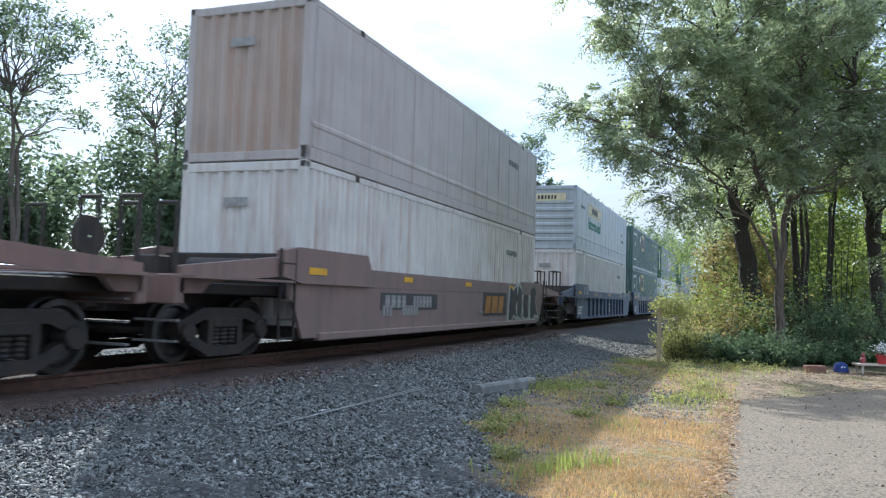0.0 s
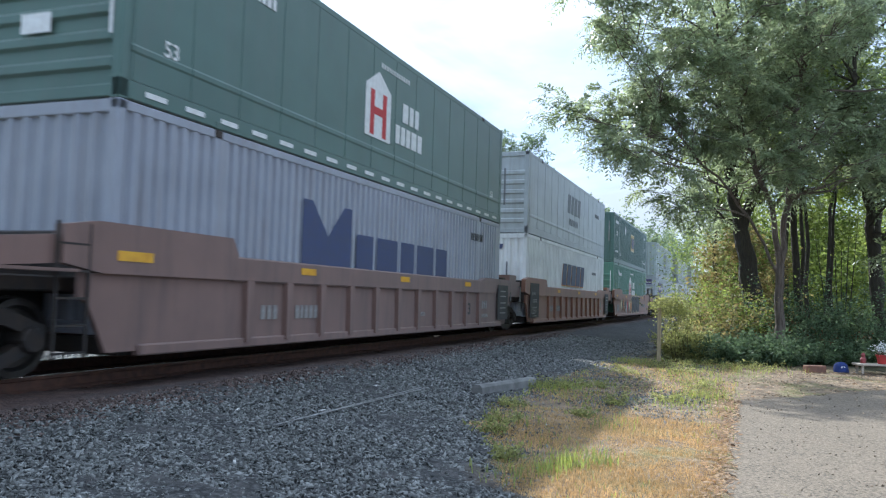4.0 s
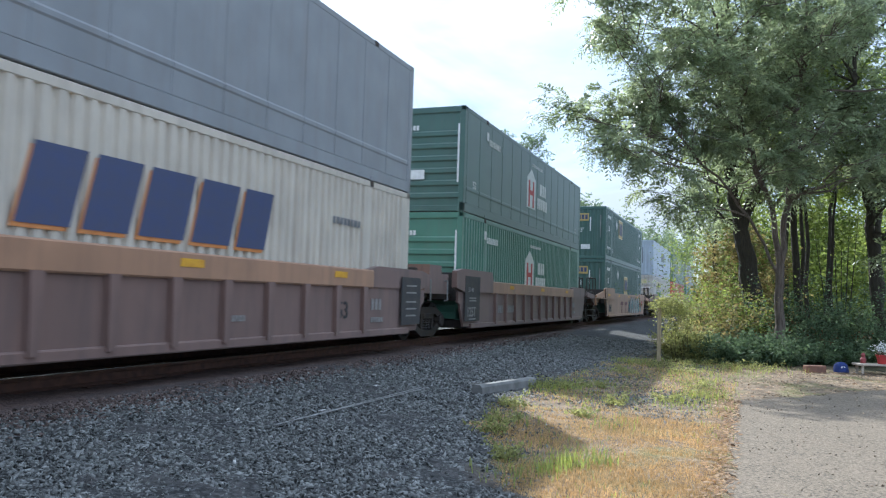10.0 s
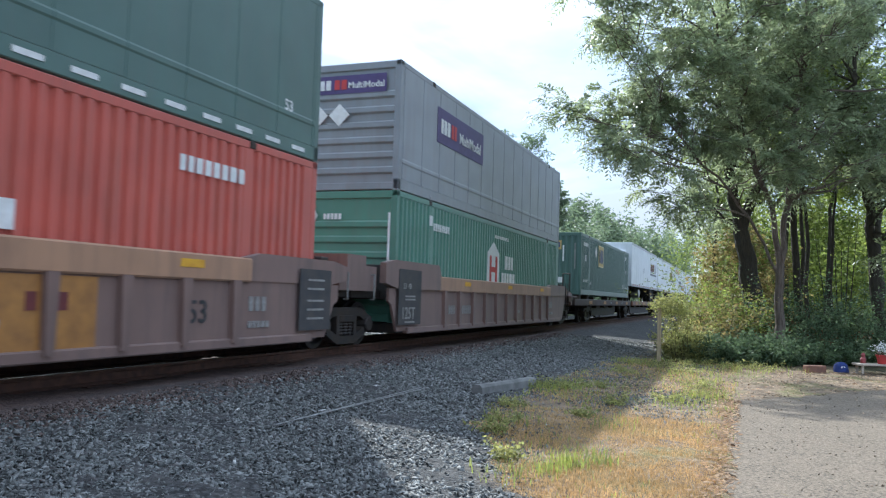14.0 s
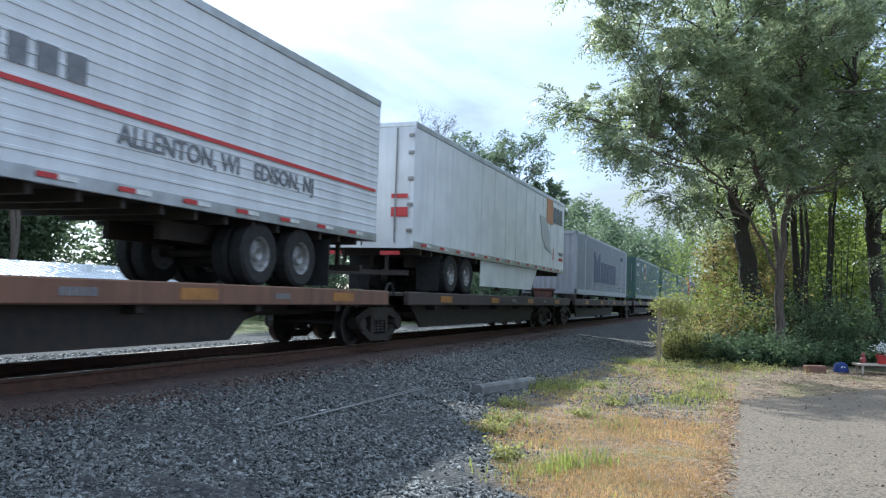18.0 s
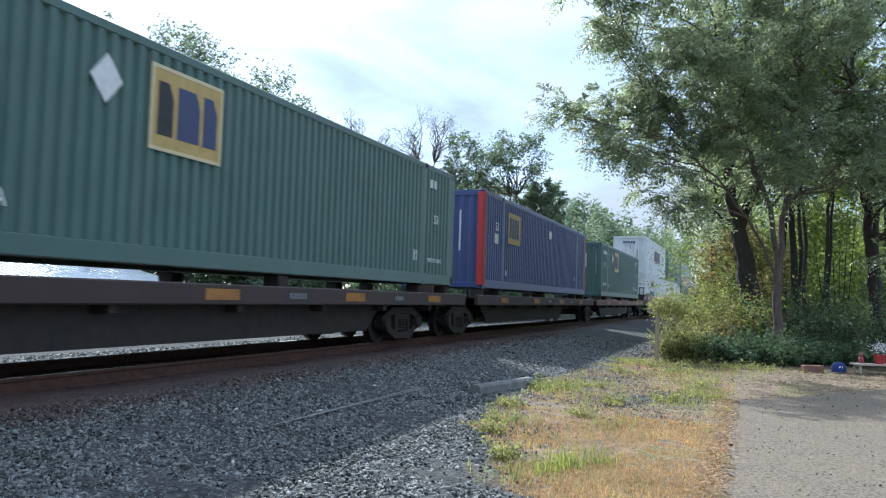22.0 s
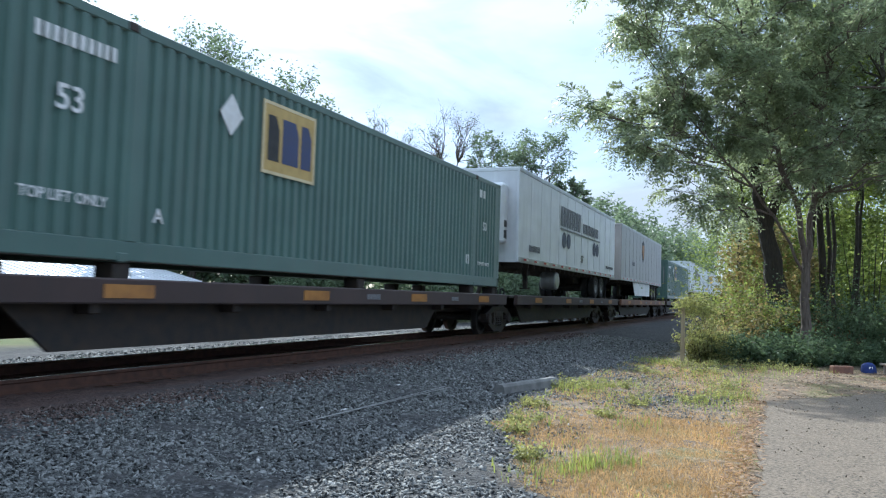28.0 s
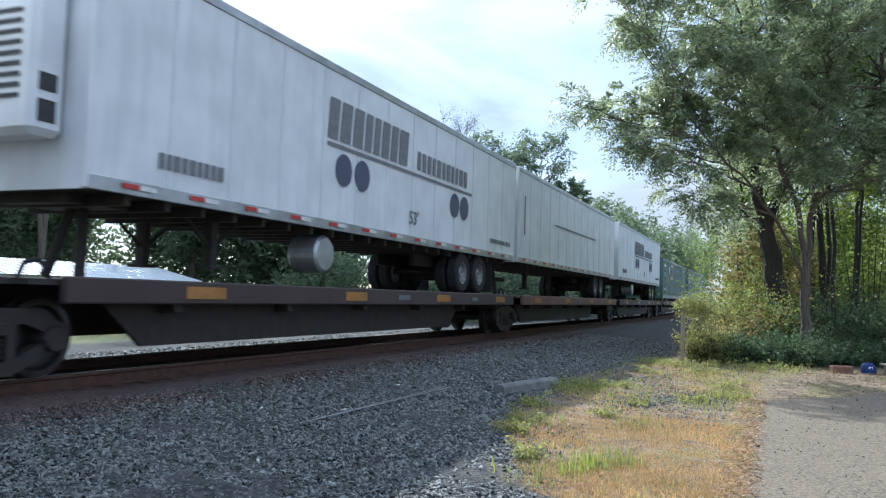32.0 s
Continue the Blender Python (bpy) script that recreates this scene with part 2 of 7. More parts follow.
# ---- mesh helpers ----
class Shape:
    """Collects vertices and faces of one mesh."""

    def __init__(self):
        self.v, self.f = [], []

    def add(self, verts, faces):
        k = len(self.v)
        self.v += [tuple(p) for p in verts]
        self.f += [tuple(i + k for i in f) for f in faces]
        return self

    def box(self, x0, x1, y0, y1, z0, z1, c=0.0):
        """A box; c: width of its chamfers."""
        if not c:
            p = [(x, y, z) for x in (x0, x1) for y in (y0, y1) for z in (z0, z1)]
            return self.add(p, [(0, 1, 3, 2), (4, 6, 7, 5), (0, 4, 5, 1), (2, 3, 7, 6), (0, 2, 6, 4), (1, 5, 7, 3)])
        bm = bmesh.new()
        bmesh.ops.create_cube(bm, size=1)
        for q in bm.verts:
            q.co = ((x0 + x1) / 2 + q.co.x * (x1 - x0), (y0 + y1) / 2 + q.co.y * (y1 - y0), (z0 + z1) / 2 + q.co.z * (z1 - z0))
        bmesh.ops.bevel(bm, geom=bm.edges[:], offset=c, segments=1, affect="EDGES")
        bm.verts.index_update()
        self.add([q.co for q in bm.verts], [[q.index for q in f.verts] for f in bm.faces])
        bm.free()
        return self

    def prism(self, pts, y0, y1):
        """A polygon in x and z, drawn out from y0 to y1."""
        n = len(pts)
        p = [(x, y0, z) for x, z in pts] + [(x, y1, z) for x, z in pts]
        return self.add(p, [tuple(range(n)), tuple(range(2 * n - 1, n - 1, -1))] + [(i, n + i, n + (i + 1) % n, (i + 1) % n) for i in range(n)])

    def tube(self, a, b, r0, r1=None, n=10, cap=True):
        r1 = r0 if r1 is None else r1
        a, b = Vector(a), Vector(b)
        d = (b - a).normalized()
        u = d.orthogonal().normalized()
        w = d.cross(u)
        p = []
        for c, r in ((a, r0), (b, r1)):
            p += [c + (u * math.cos(t) + w * math.sin(t)) * r for t in (2 * math.pi * i / n for i in range(n))]
        f = [(i, (i + 1) % n, n + (i + 1) % n, n + i) for i in range(n)]
        if cap:
            f += [tuple(range(n - 1, -1, -1)), tuple(range(n, 2 * n))]
        return self.add(p, f)

    def lathe(self, profile, n=24, axis="y", at=(0, 0, 0)):
        """Turns (radius, along) pairs about an axis through at."""
        p, f = [], []
        for r, h in profile:
            for i in range(n):
                t = 2 * math.pi * i / n
                q = (r * math.cos(t), h, r * math.sin(t)) if axis == "y" else (r * math.cos(t), r * math.sin(t), h)
                p.append(tuple(q[k] + at[k] for k in range(3)))
        for j in range(len(profile) - 1):
            for i in range(n):
                a, b = j * n + i, j * n + (i + 1) % n
                f.append((a, b, b + n, a + n))
        return self.add(p, f)

    def mesh(self, name, smooth=False):
        me = bpy.data.meshes.new(name)
        me.from_pydata(self.v, [], self.f)
        bm = bmesh.new()
        bm.from_mesh(me)
        bmesh.ops.recalc_face_normals(bm, faces=bm.faces)
        bm.to_mesh(me)
        bm.free()
        if smooth:
            me.shade_smooth()
        return me


CACHE = {}


def shared(key, make, smooth=False):
    """The mesh kept under key, made once."""
    if key not in CACHE:
        CACHE[key] = make().mesh(str(key if isinstance(key, str) else key[0]), smooth)
    return CACHE[key]


def part(name, me, mat, parent=None, label="", at=(0, 0, 0), rz=0.0):
    """One mesh object, under parent if there is one. The material belongs to the object, so that meshes can be shared."""
    if isinstance(me, Shape):
        me = me.mesh(name)
    if not me.materials:
        me.materials.append(None)
    ob = new(name, me)
    ob.material_slots[0].link = "OBJECT"
    ob.material_slots[0].material = mat
    ob.matrix_basis = pose(*at, 0, 0, rz)
    ob.parent = parent
    return tagged(ob, label)


def soup(name, verts, faces, mat, smooth=False):
    """A large joined mesh from arrays."""
    me = bpy.data.meshes.new(name)
    verts, faces = np.asarray(verts, np.float32), np.asarray(faces, np.int32)
    nv, nf, k = len(verts), len(faces), faces.shape[1]
    me.vertices.add(nv)
    me.vertices.foreach_set("co", verts.ravel())
    me.loops.add(nf * k)
    me.loops.foreach_set("vertex_index", faces.ravel())
    me.polygons.add(nf)
    me.polygons.foreach_set("loop_start", np.arange(0, nf * k, k, dtype=np.int32))
    me.polygons.foreach_set("loop_total", np.full(nf, k, np.int32))
    me.update(calc_edges=True)
    me.validate()
    if smooth:
        me.shade_smooth()
    me.materials.append(mat)
    return new(name, me)


def letters(name, text, size, mat, parent, at, face="side", depth=0.004, label=""):
    """Lettering in the built-in font, standing on a side that faces -y, or on an end that faces -x."""
    key = ("text", text, size)
    if key not in CACHE:
        cu = bpy.data.curves.new("lettering", "FONT")
        cu.body, cu.size, cu.extrude, cu.offset, cu.resolution_u = text, size, depth, 0.012 * size, 3
        ob = bpy.data.objects.new("lettering", cu)
        scene.collection.objects.link(ob)
        CACHE[key] = bpy.data.meshes.new_from_object(ob.evaluated_get(bpy.context.evaluated_depsgraph_get()))
        bpy.data.objects.remove(ob)
        CACHE[key].materials.clear()
    ob = part(name, CACHE[key], mat, parent, label)
    ob.matrix_basis = pose(*at, 90, 0, 0 if face == "side" else -90)
    return ob


def bars(n, w, h, gap, slant=0.0, seed=0):
    """A row of plain slanted strokes, for writing that is not spelled out."""
    s, rnd, x = Shape(), random.Random(seed), 0.0
    for _ in range(n):
        ww = w * rnd.uniform(0.75, 1.15)
        s.prism([(x, 0), (x + ww, 0), (x + ww + slant, h), (x + slant, h)], -0.004, 0.004)
        x += ww + gap
    return s


def blocks(parent, x, y, z, n, w, h, gap, slant, mat, label="plain block shape"):
    """A row of single block shapes on a side, standing for a name."""
    rnd = random.Random(n * 7 + int(h * 50))
    for _ in range(n):
        ww = round(w * rnd.choice((0.8, 0.95, 1.1)), 3)
        part("mark", shared(("block", ww, h, slant), lambda: Shape().prism([(0, 0), (ww, 0), (ww + slant, h), (slant, h)], -0.004, 0.004)), mat, parent, label, at=(x, y, z))
        x += ww + gap


def ribbon(pts, wide):
    """A flat smooth band of even width along a line in x and z."""
    p = [np.array(q, float) for q in pts]
    closed = np.allclose(p[0], p[-1])
    fine = []
    for i in range(len(p) - 1):
        a = p[i - 1] if i else (p[-2] if closed else p[0])
        d = p[i + 2] if i + 2 < len(p) else (p[1] if closed else p[-1])
        for t in np.linspace(0, 1, 6)[:-1]:
            fine.append(0.5 * (2 * p[i] + (p[i + 1] - a) * t + (2 * a - 5 * p[i] + 4 * p[i + 1] - d) * t * t + (3 * p[i] - a - 3 * p[i + 1] + d) * t ** 3))
    fine.append(p[-1])
    fine = np.array(fine)
    way = np.gradient(fine, axis=0)
    way /= np.linalg.norm(way, axis=1)[:, None] + 1e-9
    side = np.stack([-way[:, 1], way[:, 0]], 1) * wide / 2
    v = [(x, 0.0, z) for x, z in fine + side] + [(x, 0.0, z) for x, z in fine - side]
    n = len(fine)
    return Shape().add(v, [(i, i + 1, n + i + 1, n + i) for i in range(n - 1)])


# ---- ground and track ----
def lerp(v, xs, ys):
    return np.interp(v, xs, ys)


def ground_z(x, y):
    """The height of the sheet of ground at a place."""
    z = lerp(y, [-60, -9, -6.4, -5.0, -3.4, -2.3, -1.7, 1.7, 2.4, 4.2, 7.0, 18, 60, 400], [-0.1, -0.012, 0.0, 0.07, 0.17, 0.25, 0.27, 0.27, 0.25, 0.05, -0.1, 0.1, 1.2, 6.0])
    return z


def verge_edge(x):
    """Where the ballast gives way to the grass verge."""
    return lerp(x, [3.0, 5.9, 6.6, 7.5, 8.7, 9.7, 10.8, 13.0, 16.3, 18.0, 21.0, 40.0], [-7.9, -6.9, -6.6, -6.2, -5.7, -5.4, -5.2, -5.3, -5.1, -5.3, -5.6, -5.6]) + 0.12 * np.sin(x * 3.1) + 0.08 * np.sin(x * 7.3)


def build_ground():
    xs = np.concatenate([[-900, -300, -120, -50, -20, -8], np.arange(0, 32, 0.16), np.arange(32, 90, 1.0), [95, 110, 140, 200, 320, 600, 1200, 2500]])
    ys = np.concatenate([[-1500, -500, -200, -90, -40, -24, -18], np.arange(-14, 4.5, 0.16), np.arange(4.5, 40, 1.8), [45, 60, 100, 200, 400, 900, 2000]])
    gx, gy = np.meshgrid(xs, ys, indexing="ij")
    rng = np.random.default_rng(3)
    gz = ground_z(gx, gy)
    fine = (gx > 0) & (gx < 32) & (gy > -14) & (gy < 4.5)
    gz = gz + fine * rng.normal(0, 0.008, gz.shape) + fine * 0.015 * np.sin(gx * 1.7) * np.sin(gy * 2.3)
    n, m = len(xs), len(ys)
    i, j = np.meshgrid(np.arange(n - 1), np.arange(m - 1), indexing="ij")
    a = (i * m + j).ravel()
    faces = np.stack([a, a + m, a + m + 1, a + 1], 1)
    mt = bpy.data.materials.new("ground of ballast, soil and dry grass")
    mt.use_nodes = True
    nd, l = mt.node_tree.nodes, mt.node_tree.links
    b = nd["Principled BSDF"]
    b.inputs["Roughness"].default_value = 0.9
    b.inputs["Specular IOR Level"].default_value = 0.2
    co, sx = nd.new("ShaderNodeTexCoord"), nd.new("ShaderNodeSeparateXYZ")
    l.new(co.outputs["Object"], sx.inputs[0])

    def noise_node(scale, detail=6.0):
        q = nd.new("ShaderNodeTexNoise")
        q.inputs["Scale"].default_value, q.inputs["Detail"].default_value = scale, detail
        l.new(co.outputs["Object"], q.inputs["Vector"])
        return q.outputs["Fac"]

    def maths(op, a_, b_):
        q = nd.new("ShaderNodeMath")
        q.operation = op
        for k, s in enumerate((a_, b_)):
            if isinstance(s, (int, float)):
                q.inputs[k].default_value = s
            else:
                l.new(s, q.inputs[k])
        return q.outputs[0]

    def ramp(s, lo, hi):
        q = nd.new("ShaderNodeMapRange")
        q.inputs["From Min"].default_value, q.inputs["From Max"].default_value = lo, hi
        l.new(s, q.inputs["Value"])
        return q.outputs["Result"]

    def blend(f, a_, b_):
        q = nd.new("ShaderNodeMix")
        q.data_type = "RGBA"
        l.new(f, q.inputs["Factor"])
        for k, s in (("A", a_), ("B", b_)):
            if isinstance(s, tuple):
                q.inputs[k].default_value = rgba(s)
            else:
                l.new(s, q.inputs[k])
        return q.outputs["Result"]

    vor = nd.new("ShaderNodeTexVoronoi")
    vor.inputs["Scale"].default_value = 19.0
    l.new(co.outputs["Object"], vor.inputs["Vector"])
    # cells darken to their rims: shade in the gaps between stones, coloured in
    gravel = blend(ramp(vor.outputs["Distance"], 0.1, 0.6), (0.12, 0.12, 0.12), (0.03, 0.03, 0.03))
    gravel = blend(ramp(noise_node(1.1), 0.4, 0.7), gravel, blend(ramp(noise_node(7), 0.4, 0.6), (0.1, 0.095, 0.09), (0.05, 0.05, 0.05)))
    rusty = blend(ramp(noise_node(9), 0.35, 0.65), (0.12, 0.08, 0.066), (0.07, 0.05, 0.045))
    centre = maths("ABSOLUTE", sx.outputs["Y"], 0)
    gravel = blend(ramp(maths("ADD", centre, maths("MULTIPLY", noise_node(2.0), 1.2)), 1.9, 2.7), rusty, gravel)
    soil = blend(ramp(noise_node(3.6), 0.36, 0.64), (0.31, 0.232, 0.15), (0.16, 0.122, 0.088))
    soil = blend(ramp(noise_node(0.9), 0.5, 0.66), soil, (0.22, 0.2, 0.09))
    wob = maths("ADD", sx.outputs["Y"], maths("MULTIPLY", maths("SUBTRACT", noise_node(0.7), 0.5), 1.8))
    lift = nd.new("ShaderNodeMapRange")
    lift.inputs["From Min"].default_value, lift.inputs["From Max"].default_value = 5.0, 9.4
    lift.inputs["To Min"].default_value, lift.inputs["To Max"].default_value = -1.6, 0.5
    l.new(sx.outputs["X"], lift.inputs["Value"])
    slant = maths("SUBTRACT", wob, lift.outputs["Result"])
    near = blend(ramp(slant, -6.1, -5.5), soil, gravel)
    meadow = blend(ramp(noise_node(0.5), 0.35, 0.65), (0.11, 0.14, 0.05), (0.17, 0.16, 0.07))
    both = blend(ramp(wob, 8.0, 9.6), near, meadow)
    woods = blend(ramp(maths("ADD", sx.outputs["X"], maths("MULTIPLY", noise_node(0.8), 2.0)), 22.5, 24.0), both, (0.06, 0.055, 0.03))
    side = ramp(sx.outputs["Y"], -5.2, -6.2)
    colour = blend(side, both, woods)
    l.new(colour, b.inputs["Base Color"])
    bp = nd.new("ShaderNodeBump")
    bp.inputs["Strength"].default_value, bp.inputs["Distance"].default_value = 0.8, 0.025
    l.new(maths("ADD", maths("MULTIPLY", vor.outputs["Distance"], -1.0), noise_node(40)), bp.inputs["Height"])
    l.new(bp.outputs["Normal"], b.inputs["Normal"])
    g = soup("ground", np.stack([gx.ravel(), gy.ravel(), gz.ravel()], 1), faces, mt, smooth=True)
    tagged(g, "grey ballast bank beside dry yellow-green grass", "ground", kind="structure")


def stones_mesh(name, px, py, size, mat, seed, lift=0.3):
    """Angular stones, eight corners each, lying on the ground."""
    rng = np.random.default_rng(seed)
    n = len(px)
    base = np.array([(x, y, z) for x in (-1, 1) for y in (-1, 1) for z in (-1, 1)], float)
    v = base[None] * rng.uniform(0.45, 1.0, (n, 8, 3)) * (size[:, None, None] * rng.uniform(0.6, 1.25, (n, 1, 3)) * np.array([1.45, 0.85, 0.32]))
    q = rng.normal(size=(n, 4)) * np.array([1.0, 0.32, 0.32, 1.0])
    q /= np.linalg.norm(q, axis=1)[:, None]
    w, x, y, z = q.T
    rot = np.stack([1 - 2 * (y * y + z * z), 2 * (x * y - z * w), 2 * (x * z + y * w), 2 * (x * y + z * w), 1 - 2 * (x * x + z * z), 2 * (y * z - x * w),
                    2 * (x * z - y * w), 2 * (y * z + x * w), 1 - 2 * (x * x + y * y)], 1).reshape(n, 3, 3)
    v = np.einsum("nij,nkj->nki", rot, v)
    v += np.stack([px, py, ground_z(px, py) + size * lift], 1)[:, None]
    f = np.array([(0, 1, 3, 2), (4, 6, 7, 5), (0, 4, 5, 1), (2, 3, 7, 6), (1, 5, 7, 3)])      # the underside is never seen
    return soup(name, v.reshape(-1, 3), (f[None] + 8 * np.arange(n)[:, None, None]).reshape(-1, 4), mat)


def build_ballast():
    rng = np.random.default_rng(11)
    n = 118000
    px = 2.4 + 27 * rng.random(n) ** 1.95
    py = rng.uniform(-6.9, -1.75, n)
    edge = verge_edge(px)
    keep = py > edge + rng.normal(0, 0.28, n)
    px, py = px[keep], py[keep]
    size = (0.0088 + 0.0135 * rng.random(len(px)) ** 1.7) * (1 + 0.024 * px)
    rust = py > -2.35 + rng.normal(0, 0.25, len(py))
    tagged(stones_mesh("ballast", px[~rust], py[~rust], size[~rust], M_STONE, 1), "loose bank of crushed grey ballast stones", "gravel", kind="stuff")
    tagged(stones_mesh("track_ballast", px[rust], py[rust], size[rust], M_STONE_RUST, 2), "rust-stained ballast along the sleeper ends", "gravel", kind="stuff")
    n = 10000
    px, py = 6 + 50 * rng.random(n) ** 1.4, rng.uniform(1.75, 5.6, n)
    tagged(stones_mesh("far_ballast", px, py, rng.uniform(0.018, 0.04, n), M_STONE, 5), "sunlit ballast shoulder beyond the rails", "gravel", kind="stuff")


def build_track():
    track = new("railway_track")
    tagged(track, "single track of rusty rails on timber sleepers", "track", kind="structure")
    head = [(-0.036, 0.0), (0.036, 0.0), (0.036, -0.035), (0.012, -0.05), (0.009, -0.14), (0.07, -0.165), (0.07, -0.178), (-0.07, -0.178), (-0.07, -0.165), (-0.009, -0.14), (-0.012, -0.05), (-0.036, -0.035)]
    for side in (-1, 1):
        s = Shape()
        k = len(head)
        s.add([(x, side * 0.753 + a, RAIL - 0.004 + b) for x in (-400.0, 1400.0) for a, b in head], [(i, (i + 1) % k, k + (i + 1) % k, k + i) for i in range(k)])
        rail = part("rail", s, M_RUST, track, "rust-brown steel rail")
        part("rail_head", Shape().box(-400, 1400, side * 0.753 - 0.034, side * 0.753 + 0.034, RAIL - 0.012, RAIL), M_RAIL, rail, "polished running surface")
    tie = shared("tie", lambda: Shape().box(-0.115, 0.115, -1.3, 1.3, -0.2, 0.0, 0.012))
    plate = shared("tie_plate", lambda: Shape().box(-0.09, 0.09, -0.15, 0.15, 0.0, 0.012))
    for i in range(150):
        x = 1.0 + i * 0.52
        t = part("tie", tie, M_TIE, track, at=(x, 0, RAIL - 0.19))
        if i < 60:
            for side in (-1, 1):
                part("tie_plate", plate, M_RUST, t, at=(0, side * 0.753, 0))


def build_path():
    rnd = random.Random(4)
    pts = [(-6.0, -8.36)]
    x = -6.0
    while x < 13.3:
        x += rnd.uniform(0.12, 0.3)
        pts.append((x, -8.3 + rnd.uniform(-0.07, 0.07)))
    for i in range(26):
        t = i / 25
        pts.append((13.5 + 5.2 * t + rnd.uniform(-0.1, 0.1), -8.35 - 3.6 * t + rnd.uniform(-0.08, 0.08)))
    pts += [(21.5, -13.0), (24.0, -16.0), (24.0, -19.0), (-6.0, -19.0)]
    bm = bmesh.new()
    vs = [bm.verts.new((a, b, 0.012)) for a, b in pts]
    f = bm.faces.new(vs)
    low = bmesh.ops.extrude_face_region(bm, geom=[f])
    bmesh.ops.translate(bm, verts=[q for q in low["geom"] if isinstance(q, bmesh.types.BMVert)], vec=(0, 0, -0.16))
    bmesh.ops.recalc_face_normals(bm, faces=bm.faces)
    me = bpy.data.meshes.new("pavement")
    bm.to_mesh(me)
    bm.free()
    me.materials.append(M_ASPHALT)
    tagged(new("pavement", me), "worn pale asphalt path with crumbling edges", "path", kind="structure")


# ---- railcars ----
def truck_parts(car, x, mat=None):
    """A two-axle bogie under a railcar: side frames, bolster, springs, axles and wheels."""
    mat = mat or M_STEEL
    def frame_shape():
        s = Shape()
        # straight pieces of the cast side frame round its two windows
        for a, b, h in (((-1.08, 0.5), (-0.55, 0.7), 0.085), ((0.55, 0.7), (1.08, 0.5), 0.085), ((-0.6, 0.7), (0.6, 0.7), 0.085),
                        ((-1.0, 0.42), (-0.38, 0.16), 0.075), ((1.0, 0.42), (0.38, 0.16), 0.075), ((-0.42, 0.15), (0.42, 0.15), 0.075),
                        ((-0.36, 0.15), (-0.36, 0.68), 0.06), ((0.36, 0.15), (0.36, 0.68), 0.06)):
            d = Vector((b[0] - a[0], 0, b[1] - a[1])).normalized()
            nrm = Vector((-d.z, 0, d.x)) * h
            p = [(a[0] + nrm.x, a[1] + nrm.z), (b[0] + nrm.x, b[1] + nrm.z), (b[0] - nrm.x, b[1] - nrm.z), (a[0] - nrm.x, a[1] - nrm.z)]
            s.prism(p, -0.085, 0.085)
        for sx in (-0.89, 0.89):
            s.lathe([(0.0, -0.15), (0.13, -0.15), (0.15, -0.12), (0.15, 0.1)], 12, "y", (sx, 0, 0.44))
        for k in (-0.2, 0.0, 0.2):
            for z in range(4):
                s.lathe([(0.075, 0.24 + z * 0.06), (0.095, 0.27 + z * 0.06), (0.075, 0.3 + z * 0.06)], 8, "z", (k, 0, 0))
        return s.box(-0.3, 0.3, -0.1, 0.1, 0.49, 0.64, 0.02)

    sf = shared("side_frame", frame_shape)
    bol = shared("bolster", lambda: Shape().box(-0.2, 0.2, -0.95, 0.95, 0.5, 0.78, 0.03).box(-0.95, 0.95, -0.05, 0.05, 0.5, 0.56))
    wh = shared("wheel", lambda: Shape().lathe([(0.07, -0.09), (0.12, -0.09), (0.14, -0.03), (0.33, -0.01), (0.37, -0.07), (0.445, -0.065), (0.45, 0.055), (0.475, 0.06), (0.475, 0.085), (0.37, 0.085), (0.33, 0.03), (0.12, 0.05), (0.07, 0.06)], 28), smooth=False)
    ax = shared("axle", lambda: Shape().tube((0, -0.98, 0), (0, 0.98, 0), 0.075, n=10))
    tr = part("truck", bol, mat, car, "black cast-steel bogie", at=(x, 0, 0))
    for side in (-1, 1):
        part("side_frame", sf, mat, tr, at=(0, side * 0.99, 0), rz=0 if side < 0 else 180)
    for w in (-0.89, 0.89):
        part("axle", ax, mat, tr, at=(w, 0, 0.45))
        for side in (-1, 1):
            part("wheel", wh, M_WHEEL, tr, at=(w, side * 0.79, 0.45), rz=0 if side < 0 else 180)


def brick_bars(parent, spots, mat=M_STENCIL):
    """Rows of small white strokes for unreadable data stencilled on a car."""
    for x, z, n, w, h, y in spots:
        if h >= 0.2:
            blocks(parent, x, y, z, n, w, h, w * 0.4, 0, mat, "")
            continue
        tagged(part("stencil", shared(("stencil", n, w, h), lambda: bars(n, w, h, w * 0.4, 0, n)), mat, parent, at=(x, y, z)), kind="stuff")


FLUSH = ("graffiti", "tagged")    # cars with smooth outer sides


